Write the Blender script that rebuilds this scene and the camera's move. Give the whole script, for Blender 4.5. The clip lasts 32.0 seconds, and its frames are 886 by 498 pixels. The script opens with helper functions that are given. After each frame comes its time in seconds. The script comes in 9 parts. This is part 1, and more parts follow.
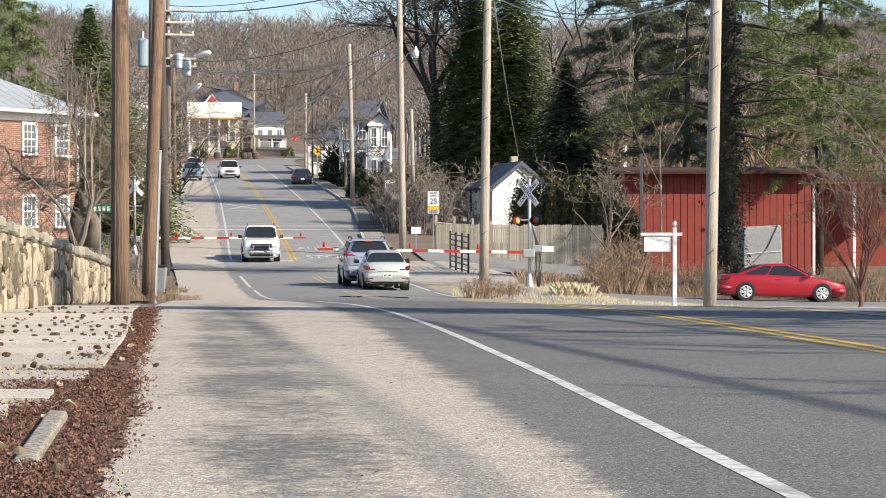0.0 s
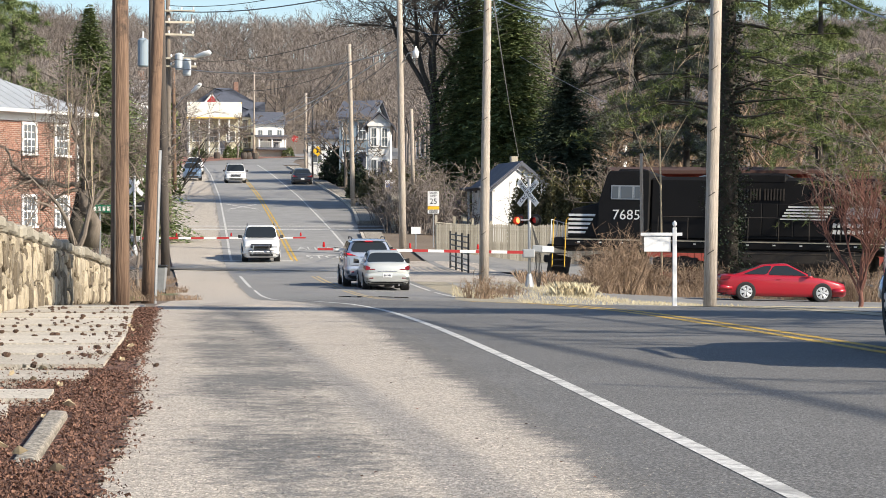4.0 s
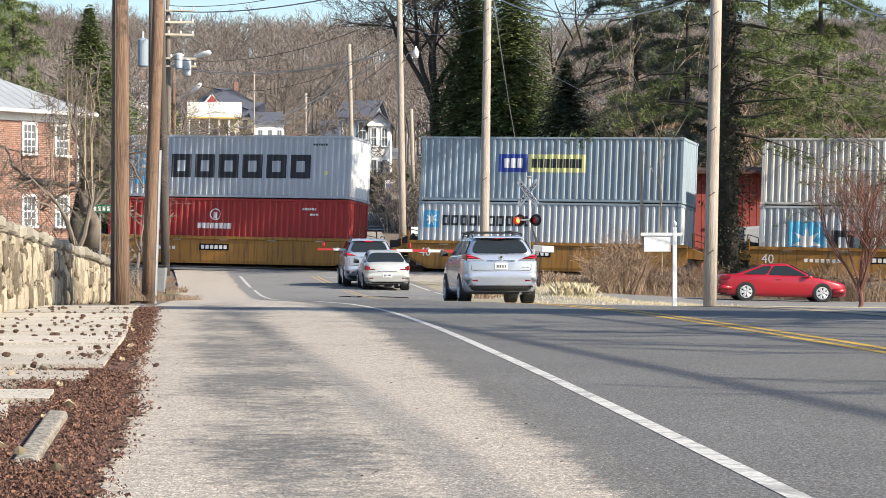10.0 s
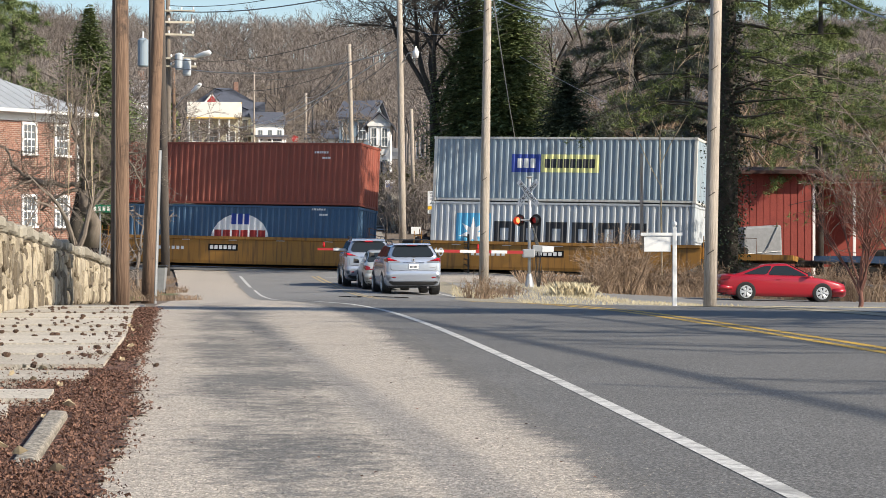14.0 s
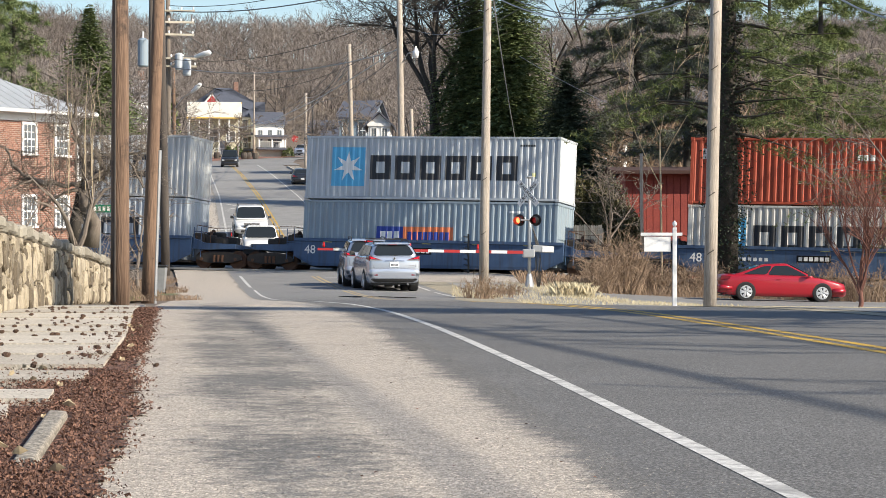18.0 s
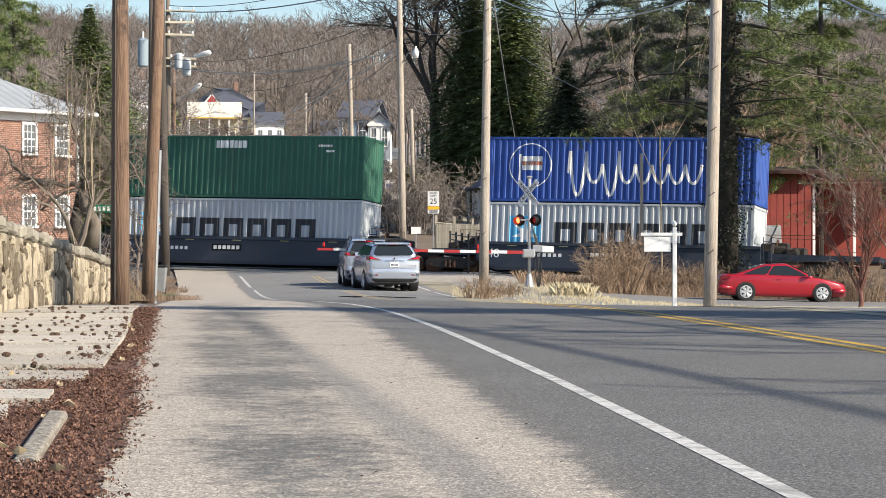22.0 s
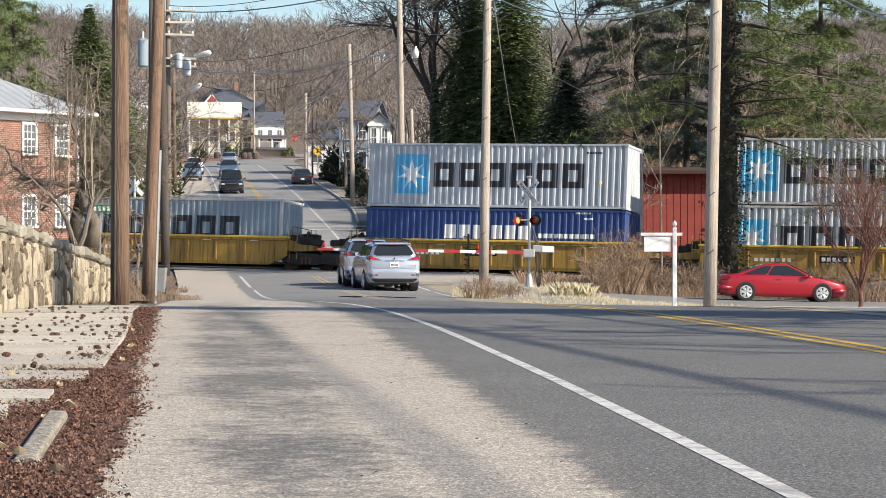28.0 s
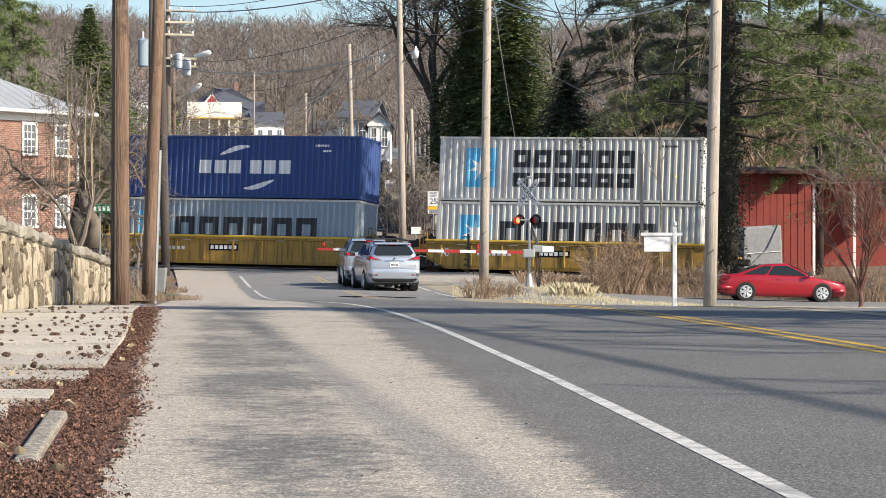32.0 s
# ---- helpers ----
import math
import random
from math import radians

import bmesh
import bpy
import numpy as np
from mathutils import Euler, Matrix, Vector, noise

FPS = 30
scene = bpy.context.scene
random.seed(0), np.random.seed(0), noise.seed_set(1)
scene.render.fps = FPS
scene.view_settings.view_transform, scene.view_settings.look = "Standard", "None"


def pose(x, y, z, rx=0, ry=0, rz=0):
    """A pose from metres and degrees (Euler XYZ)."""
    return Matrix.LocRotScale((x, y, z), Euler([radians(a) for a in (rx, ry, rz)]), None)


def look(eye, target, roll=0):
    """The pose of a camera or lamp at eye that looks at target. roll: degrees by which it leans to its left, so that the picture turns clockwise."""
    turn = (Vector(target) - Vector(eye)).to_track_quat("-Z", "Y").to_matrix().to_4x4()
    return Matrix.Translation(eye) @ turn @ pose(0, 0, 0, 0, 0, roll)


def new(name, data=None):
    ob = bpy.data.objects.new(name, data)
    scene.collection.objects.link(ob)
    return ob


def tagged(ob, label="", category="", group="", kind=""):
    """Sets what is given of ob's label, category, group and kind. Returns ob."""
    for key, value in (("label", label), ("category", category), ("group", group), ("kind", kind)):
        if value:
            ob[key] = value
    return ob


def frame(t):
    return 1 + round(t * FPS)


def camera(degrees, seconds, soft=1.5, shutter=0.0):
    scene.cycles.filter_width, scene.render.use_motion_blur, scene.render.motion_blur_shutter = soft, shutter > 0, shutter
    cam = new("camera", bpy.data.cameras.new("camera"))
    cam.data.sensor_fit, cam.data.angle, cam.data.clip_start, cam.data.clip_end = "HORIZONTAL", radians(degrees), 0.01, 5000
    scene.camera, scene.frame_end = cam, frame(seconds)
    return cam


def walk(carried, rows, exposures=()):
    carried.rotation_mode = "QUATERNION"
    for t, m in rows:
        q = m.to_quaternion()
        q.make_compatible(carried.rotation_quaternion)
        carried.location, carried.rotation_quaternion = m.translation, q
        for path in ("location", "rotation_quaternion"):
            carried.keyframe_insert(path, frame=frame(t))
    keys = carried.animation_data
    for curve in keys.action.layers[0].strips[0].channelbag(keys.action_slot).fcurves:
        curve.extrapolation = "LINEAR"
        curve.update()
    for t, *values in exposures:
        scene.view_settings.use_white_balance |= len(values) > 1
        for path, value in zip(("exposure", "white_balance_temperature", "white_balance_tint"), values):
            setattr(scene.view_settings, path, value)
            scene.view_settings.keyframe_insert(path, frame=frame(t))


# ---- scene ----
# camera on a low tripod beside the road, held still
cam = camera(19.77, 32.0, soft=0.52)
EYE = pose(0, 0, 0.8, 90, 0, 0)
walk(cam, [(0.0, EYE), (32.0, EYE)], [(0.0, 0.62), (3.5, 0.62), (6.0, 0.66), (7.5, 0.74), (9.0, 0.80), (10.0, 0.72), (11.0, 0.70), (12.0, 0.53), (13.0, 0.42), (14.5, 0.47), (17.0, 0.55), (32.0, 0.55)])

# clear winter day: low sun from the side, a little behind the camera
SUN_AZ, SUN_EL = 120.0, 32.0
world = bpy.data.worlds.new("sky")
scene.world = world
world.use_nodes = True
wn = world.node_tree.nodes
sky = wn.new("ShaderNodeTexSky")
sky.sky_type = "NISHITA"
sky.sun_disc = False
sky.ozone_density, sky.air_density, sky.dust_density = 2.5, 1.0, 0.8
sky.sun_elevation, sky.sun_rotation = radians(SUN_EL), radians(SUN_AZ)
wn["Background"].inputs["Strength"].default_value = 0.112
world.node_tree.links.new(sky.outputs[0], wn["Background"].inputs["Color"])
sun = new("sun", bpy.data.lights.new("sun", "SUN"))
sun.data.energy, sun.data.angle, sun.data.color = 5.0, radians(0.6), (1.0, 0.90, 0.745)
_d = Vector((math.sin(radians(SUN_AZ)) * math.cos(radians(SUN_EL)), math.cos(radians(SUN_AZ)) * math.cos(radians(SUN_EL)), math.sin(radians(SUN_EL))))
sun.matrix_world = look(_d * 300, (0, 0, 0))


# ---------------------------------------------------------------- materials
def mk(name, col, rough=0.7, metal=0.0, var=0.2, scale=3.0, bump=0.15, bscale=40.0, col2=None, coat=0.0, island=0.0, random_ob=0.0, stretch=(1, 1, 1), emit=0.0):
    """Principled material with two scales of variation and a fine relief, in object space."""
    m = bpy.data.materials.new(name)
    m.use_nodes = True
    n, l = m.node_tree.nodes, m.node_tree.links
    b = n["Principled BSDF"]
    b.inputs["Roughness"].default_value, b.inputs["Metallic"].default_value = rough, metal
    b.inputs["Coat Weight"].default_value = coat
    b.inputs["Coat Roughness"].default_value = 0.08
    tc, mp = n.new("ShaderNodeTexCoord"), n.new("ShaderNodeMapping")
    mp.inputs["Scale"].default_value = stretch
    l.new(tc.outputs["Object"], mp.inputs["Vector"])
    n1, n2 = n.new("ShaderNodeTexNoise"), n.new("ShaderNodeTexNoise")
    n1.inputs["Scale"].default_value, n1.inputs["Detail"].default_value = scale, 5
    n2.inputs["Scale"].default_value, n2.inputs["Detail"].default_value = bscale, 3
    l.new(mp.outputs[0], n1.inputs["Vector"])
    l.new(mp.outputs[0], n2.inputs["Vector"])
    add = n.new("ShaderNodeMath")
    add.operation = "MULTIPLY_ADD"
    l.new(n2.outputs["Fac"], add.inputs[0])
    add.inputs[1].default_value = 0.5
    half = n.new("ShaderNodeMath")
    half.operation = "MULTIPLY"
    half.inputs[1].default_value = 0.5
    l.new(n1.outputs["Fac"], half.inputs[0])
    l.new(half.outputs[0], add.inputs[2])
    last = add
    if island or random_ob:
        src = n.new("ShaderNodeNewGeometry") if island else n.new("ShaderNodeObjectInfo")
        ri = n.new("ShaderNodeMath")
        ri.operation = "MULTIPLY_ADD"
        l.new(src.outputs["Random Per Island" if island else "Random"], ri.inputs[0])
        ri.inputs[1].default_value = island or random_ob
        l.new(add.outputs[0], ri.inputs[2])
        off = n.new("ShaderNodeMath")
        off.operation = "SUBTRACT"
        off.inputs[1].default_value = (island or random_ob) / 2
        l.new(ri.outputs[0], off.inputs[0])
        last = off
    ramp = n.new("ShaderNodeMapRange")
    ramp.inputs["From Min"].default_value, ramp.inputs["From Max"].default_value = 0.28, 0.72
    l.new(last.outputs[0], ramp.inputs["Value"])
    mix = n.new("ShaderNodeMix")
    mix.data_type = "RGBA"
    c2 = col2 or tuple(c * (1 + var) for c in col)
    c1 = col if col2 else tuple(c * (1 - var) for c in col)
    mix.inputs["A"].default_value, mix.inputs["B"].default_value = (*c1, 1), (*c2, 1)
    l.new(ramp.outputs[0], mix.inputs["Factor"])
    l.new(mix.outputs["Result"], b.inputs["Base Color"])
    if bump:
        bp = n.new("ShaderNodeBump")
        bp.inputs["Strength"].default_value, bp.inputs["Distance"].default_value = bump, 0.02
        l.new(n2.outputs["Fac"], bp.inputs["Height"])
        l.new(bp.outputs[0], b.inputs["Normal"])
    if emit:
        b.inputs["Emission Color"].default_value = (*col, 1)
        b.inputs["Emission Strength"].default_value = emit
    return m


def glass_mat(name, col=(0.02, 0.025, 0.03), rough=0.04):
    m = mk(name, col, rough, 0.0, 0.05, bump=0)
    m.node_tree.nodes["Principled BSDF"].inputs["Specular IOR Level"].default_value = 0.3
    return m


def speckle(m, scale, lo, hi, weight):
    """Adds single chips of stone to a ground material: a random tone for each small cell."""
    n, l = m.node_tree.nodes, m.node_tree.links
    b = n["Principled BSDF"]
    old = b.inputs["Base Color"].links[0].from_socket
    tc, vo = n.new("ShaderNodeTexCoord"), n.new("ShaderNodeTexVoronoi")
    vo.inputs["Scale"].default_value = scale
    mp = n.new("ShaderNodeMapping")
    mp.inputs["Scale"].default_value = (1, 0.7, 1)
    l.new(tc.outputs["Object"], mp.inputs["Vector"])
    l.new(mp.outputs[0], vo.inputs["Vector"])
    sep = n.new("ShaderNodeSeparateColor")
    l.new(vo.outputs["Color"], sep.inputs[0])
    pw = n.new("ShaderNodeMath")
    pw.operation = "POWER"
    pw.inputs[1].default_value = 2.2
    l.new(sep.outputs[0], pw.inputs[0])
    rg = n.new("ShaderNodeMapRange")
    rg.inputs["To Min"].default_value, rg.inputs["To Max"].default_value = lo, hi
    l.new(pw.outputs[0], rg.inputs["Value"])
    mul = n.new("ShaderNodeVectorMath")
    mul.operation = "SCALE"
    l.new(old, mul.inputs[0])
    l.new(rg.outputs[0], mul.inputs["Scale"])
    mix = n.new("ShaderNodeMix")
    mix.data_type = "RGBA"
    mix.inputs["Factor"].default_value = weight
    l.new(old, mix.inputs["A"])
    l.new(mul.outputs[0], mix.inputs["B"])
    l.new(mix.outputs["Result"], b.inputs["Base Color"])
    return m


def worn(m, under, scale, lo, hi, cracks=0.0):
    """Lets the surface below show where paint has flaked off, with cross cracks if wanted."""
    n, l = m.node_tree.nodes, m.node_tree.links
    b = n["Principled BSDF"]
    old = b.inputs["Base Color"].links[0].from_socket
    tc, nz = n.new("ShaderNodeTexCoord"), n.new("ShaderNodeTexNoise")
    nz.inputs["Scale"].default_value, nz.inputs["Detail"].default_value, nz.inputs["Roughness"].default_value = scale, 8, 0.72
    l.new(tc.outputs["Object"], nz.inputs["Vector"])
    r = n.new("ShaderNodeMapRange")
    r.inputs["From Min"].default_value, r.inputs["From Max"].default_value = lo, hi
    l.new(nz.outputs["Fac"], r.inputs["Value"])
    fac = r.outputs[0]
    if cracks:
        vo = n.new("ShaderNodeTexVoronoi")
        vo.feature = "DISTANCE_TO_EDGE"
        vo.inputs["Scale"].default_value = cracks
        l.new(tc.outputs["Object"], vo.inputs["Vector"])
        c = n.new("ShaderNodeMapRange")
        c.inputs["From Min"].default_value, c.inputs["From Max"].default_value = 0.0, 0.05
        c.inputs["To Min"].default_value, c.inputs["To Max"].default_value = 0.75, 0.0
        l.new(vo.outputs["Distance"], c.inputs["Value"])
        mx = n.new("ShaderNodeMath")
        mx.operation = "MAXIMUM"
        l.new(fac, mx.inputs[0])
        l.new(c.outputs[0], mx.inputs[1])
        fac = mx.outputs[0]
    mix = n.new("ShaderNodeMix")
    mix.data_type = "RGBA"
    mix.inputs["B"].default_value = (*under, 1)
    l.new(fac, mix.inputs["Factor"])
    l.new(old, mix.inputs["A"])
    l.new(mix.outputs["Result"], b.inputs["Base Color"])
    return m


M = {}
M["asphalt"] = mk("asphalt", (0.094, 0.092, 0.089), 0.85, 0, 0.3, 0.5, 0.5, 55, col2=(0.158, 0.154, 0.149))
M["asphalt_old"] = mk("asphalt_old", (0.15, 0.148, 0.145), 0.88, 0, 0.3, 0.4, 0.4, 30, col2=(0.28, 0.275, 0.265))
M["concrete"] = mk("concrete", (0.37, 0.33, 0.275), 0.9, 0, 0.2, 1.5, 0.4, 40, col2=(0.56, 0.51, 0.435), random_ob=0.3)
M["grass"] = mk("grass", (0.22, 0.19, 0.135), 0.95, 0, 0.3, 2.5, 0.8, 20, col2=(0.44, 0.395, 0.295))
speckle(M["grass"], 30, 0.5, 1.5, 0.7)
M["lawn"] = mk("lawn", (0.07, 0.10, 0.03), 0.95, 0, 0.3, 0.5, 0.8, 20, col2=(0.22, 0.20, 0.10))
M["soil"] = mk("soil", (0.10, 0.075, 0.055), 0.95, 0, 0.3, 0.3, 0.8, 12, col2=(0.2, 0.155, 0.115))
M["ballast"] = mk("ballast", (0.14, 0.13, 0.125), 0.95, 0, 0.3, 2, 1.0, 25, col2=(0.30, 0.28, 0.26))
M["paint_white"] = mk("paint_white", (0.54, 0.53, 0.50), 0.7, 0, 0.2, 3, 0.3, 30, col2=(0.69, 0.68, 0.65))
M["paint_yellow"] = mk("paint_yellow", (0.55, 0.33, 0.03), 0.7, 0, 0.2, 2, 0.3, 30, col2=(0.70, 0.45, 0.06))
M["pole"] = worn(mk("pole_wood", (0.085, 0.052, 0.036), 0.9, 0, 0.3, 1.6, 1.0, 9, col2=(0.30, 0.19, 0.125), stretch=(9, 9, 0.4)), (0.05, 0.035, 0.028), 2.2, 0.55, 0.70)
M["pole_grey"] = mk("pole_wood_grey", (0.24, 0.195, 0.15), 0.9, 0, 0.3, 3.0, 1.0, 14, col2=(0.60, 0.53, 0.46), stretch=(9, 9, 0.4))
M["pole_dark"] = mk("pole_wood_dark", (0.05, 0.042, 0.036), 0.9, 0, 0.3, 1.5, 0.6, 22, col2=(0.11, 0.09, 0.075), stretch=(6, 6, 0.4))
M["bark"] = mk("bark", (0.13, 0.105, 0.085), 0.95, 0, 0.3, 3, 0.7, 25, col2=(0.24, 0.20, 0.165), stretch=(3, 3, 0.6))
M["bark_dark"] = mk("bark_dark", (0.035, 0.03, 0.026), 0.95, 0, 0.3, 3, 0.7, 25, col2=(0.08, 0.068, 0.056))
M["bark_red"] = mk("bark_red", (0.11, 0.048, 0.036), 0.9, 0, 0.3, 3, 0.5, 25, col2=(0.21, 0.095, 0.07))
M["twig"] = mk("twig", (0.118, 0.098, 0.087), 0.95, 0, 0.3, 0.03, 0.3, 10, col2=(0.275, 0.238, 0.212), island=0.5)
M["twig_pale"] = mk("twig_pale", (0.34, 0.27, 0.17), 0.9, 0, 0.3, 0.6, 0.3, 20, col2=(0.50, 0.41, 0.28))
M["needle"] = mk("needle", (0.075, 0.112, 0.038), 0.8, 0, 0.4, 0.6, 0.0, 8, col2=(0.21, 0.255, 0.095), island=0.5)
M["needle_dark"] = mk("needle_dark", (0.028, 0.047, 0.027), 0.85, 0, 0.4, 0.6, 0.0, 8, col2=(0.08, 0.11, 0.062), island=0.4)
M["pine"] = mk("pine_needle", (0.045, 0.072, 0.02), 0.75, 0, 0.4, 0.25, 0.0, 8, col2=(0.19, 0.225, 0.065), island=0.5)
M["ivy"] = mk("ivy", (0.014, 0.024, 0.012), 0.6, 0, 0.4, 0.6, 0.0, 8, col2=(0.035, 0.055, 0.024), island=0.5)
M["pine_grey"] = mk("grey_pine_needle", (0.058, 0.064, 0.050), 0.8, 0, 0.4, 0.25, 0.0, 8, col2=(0.165, 0.175, 0.14), island=0.5)
M["hedge"] = mk("hedge_leaf", (0.07, 0.075, 0.03), 0.75, 0, 0.4, 0.8, 0.0, 8, col2=(0.20, 0.18, 0.085), island=0.6)
M["chip"] = mk("stone_chip", (0.14, 0.13, 0.12), 0.9, 0, 0.3, 30, 0.0, 8, col2=(0.42, 0.385, 0.335), island=1.0)
M["dry"] = mk("dry_grass", (0.40, 0.33, 0.21), 0.95, 0, 0.3, 2, 0.0, 8, col2=(0.62, 0.55, 0.38), island=0.5)
M["shrub"] = mk("shrub_twig", (0.17, 0.115, 0.075), 0.95, 0, 0.3, 2, 0.0, 8, col2=(0.32, 0.23, 0.16), island=0.5)
M["litter"] = mk("leaf_litter", (0.055, 0.027, 0.019), 0.9, 0, 0.3, 6, 0.0, 30, col2=(0.215, 0.113, 0.077), island=0.7)
M["litter_mat"] = mk("litter_mat", (0.045, 0.021, 0.015), 0.95, 0, 0.3, 14, 1.0, 70, col2=(0.20, 0.10, 0.066))
M["cone"] = mk("pine_cone", (0.055, 0.032, 0.022), 0.9, 0, 0.3, 30, 0.8, 160, col2=(0.16, 0.095, 0.065))
M["stone"] = mk("wall_stone", (0.125, 0.10, 0.07), 0.92, 0, 0.3, 5, 0.9, 30, col2=(0.43, 0.37, 0.275), random_ob=0.7, stretch=(2, 2, 0.6))
M["cap"] = mk("cap_stone", (0.20, 0.18, 0.14), 0.92, 0, 0.3, 4, 0.7, 30, col2=(0.36, 0.33, 0.27), random_ob=0.4)
M["mortar"] = mk("mortar", (0.15, 0.125, 0.09), 0.95, 0, 0.2, 4, 0.6, 40)
M["metal"] = mk("galvanised", (0.42, 0.43, 0.44), 0.45, 0.7, 0.15, 4, 0.1, 60)
M["silver"] = mk("signal_silver", (0.40, 0.41, 0.42), 0.45, 0.4, 0.15, 4, 0.1, 60)
M["black"] = mk("black_paint", (0.014, 0.014, 0.015), 0.45, 0, 0.3, 2, 0.05, 40)
M["loco"] = mk("loco_black", (0.005, 0.005, 0.006), 0.62, 0, 0.4, 0.7, 0.05, 30, col2=(0.014, 0.013, 0.013))
M["under"] = mk("running_gear", (0.022, 0.019, 0.017), 0.8, 0.1, 0.4, 2, 0.3, 25, col2=(0.06, 0.05, 0.042))
M["rail"] = mk("rail_steel", (0.35, 0.34, 0.33), 0.3, 0.9, 0.2, 2, 0.1, 30)
M["rust"] = mk("rusty_steel", (0.12, 0.06, 0.035), 0.85, 0.2, 0.3, 4, 0.3, 30)
M["tyre"] = mk("tyre", (0.016, 0.016, 0.017), 0.85, 0, 0.2, 10, 0.2, 80)
M["rim"] = mk("rim", (0.58, 0.59, 0.60), 0.35, 0.35, 0.05, 10, 0)
M["trim"] = mk("black_trim", (0.02, 0.02, 0.021), 0.6, 0, 0.15, 10, 0.1, 90)
M["chrome"] = mk("chrome", (0.7, 0.7, 0.72), 0.12, 1.0, 0.02, 5, 0)
M["glass"] = glass_mat("dark_glass")
M["window"] = glass_mat("window_glass", (0.13, 0.145, 0.16), 0.06)
M["car_silver"] = mk("silver_paint", (0.50, 0.55, 0.64), 0.26, 0.55, 0.06, 2, 0.0, 300, coat=0.7)
M["car_grey"] = mk("pale_silver_paint", (0.54, 0.55, 0.53), 0.33, 0.35, 0.06, 2, 0, coat=0.5)
M["car_white"] = mk("white_car_paint", (0.74, 0.74, 0.73), 0.35, 0, 0.05, 2, 0, coat=0.6)
M["car_red"] = mk("red_car_paint", (0.36, 0.007, 0.018), 0.3, 0.1, 0.1, 2, 0, coat=0.8)
M["car_dark"] = mk("dark_car_paint", (0.018, 0.021, 0.028), 0.3, 0.2, 0.1, 2, 0, coat=0.8)
M["car_blue"] = mk("blue_car_paint", (0.16, 0.23, 0.33), 0.3, 0.5, 0.1, 2, 0, coat=0.6)
M["lens_grey"] = mk("smoked_lens", (0.30, 0.31, 0.33), 0.15, 0.3, 0.15, 30, 0, coat=0.5)
M["tail"] = mk("tail_lens", (0.16, 0.004, 0.007), 0.2, 0, 0.1, 30, 0, coat=0.15)
M["tail_lit"] = mk("tail_lens_lit", (0.8, 0.02, 0.04), 0.15, 0, 0.1, 30, 0, emit=0.7)
M["head"] = mk("headlamp", (0.75, 0.76, 0.78), 0.12, 0.3, 0.1, 20, 0, coat=0.5)
M["signal_red"] = mk("signal_red", (0.25, 0.012, 0.01), 0.25, 0, 0.1, 10, 0)
M["signal_lit"] = mk("signal_red_lit", (1.0, 0.075, 0.025), 0.25, 0, 0.02, 10, 0, emit=7.0)
M["signal_dim"] = mk("signal_red_dim", (0.40, 0.012, 0.012), 0.25, 0, 0.02, 10, 0, emit=0.12)
M["red_paint"] = mk("red_paint", (0.42, 0.03, 0.03), 0.55, 0, 0.15, 5, 0.05, 40)
M["white"] = mk("white_paint", (0.78, 0.78, 0.77), 0.6, 0, 0.08, 1.5, 0.05, 30)
M["cream"] = mk("cream_paint", (0.78, 0.75, 0.68), 0.7, 0, 0.08, 1.5, 0.05, 30)
M["yellow_house"] = mk("yellow_siding", (0.60, 0.56, 0.42), 0.7, 0, 0.1, 1.5, 0.05, 30)
M["slate"] = mk("slate_roof", (0.055, 0.060, 0.080), 0.75, 0, 0.3, 1.2, 0.3, 14, col2=(0.115, 0.125, 0.155))
M["tin"] = mk("metal_roof", (0.40, 0.42, 0.44), 0.5, 0.3, 0.15, 0.8, 0.1, 14)
M["barn"] = mk("barn_red", (0.19, 0.032, 0.026), 0.85, 0, 0.3, 1.0, 0.2, 14, col2=(0.31, 0.062, 0.045))
M["barn_roof"] = mk("barn_roof", (0.035, 0.016, 0.013), 0.9, 0, 0.3, 1.0, 0.2, 14, col2=(0.075, 0.036, 0.028))
M["fence"] = mk("grey_fence_wood", (0.32, 0.285, 0.22), 0.9, 0, 0.25, 1.5, 0.4, 20, col2=(0.52, 0.47, 0.38), random_ob=0.4)
M["sign_green"] = mk("sign_green", (0.01, 0.18, 0.10), 0.5, 0, 0.05, 5, 0)
M["sign_yellow"] = mk("sign_yellow", (0.80, 0.48, 0.02), 0.5, 0, 0.05, 5, 0)
M["sign_blue"] = mk("sign_blue", (0.08, 0.16, 0.50), 0.5, 0, 0.05, 5, 0)
M["sign_red"] = mk("sign_red", (0.40, 0.02, 0.02), 0.5, 0, 0.05, 5, 0)
M["tarp"] = mk("grey_tarp", (0.23, 0.235, 0.245), 0.6, 0, 0.2, 2, 0.5, 6)
M["water"] = mk("puddle", (0.02, 0.02, 0.021), 0.03, 0, 0.05, 2, 0)


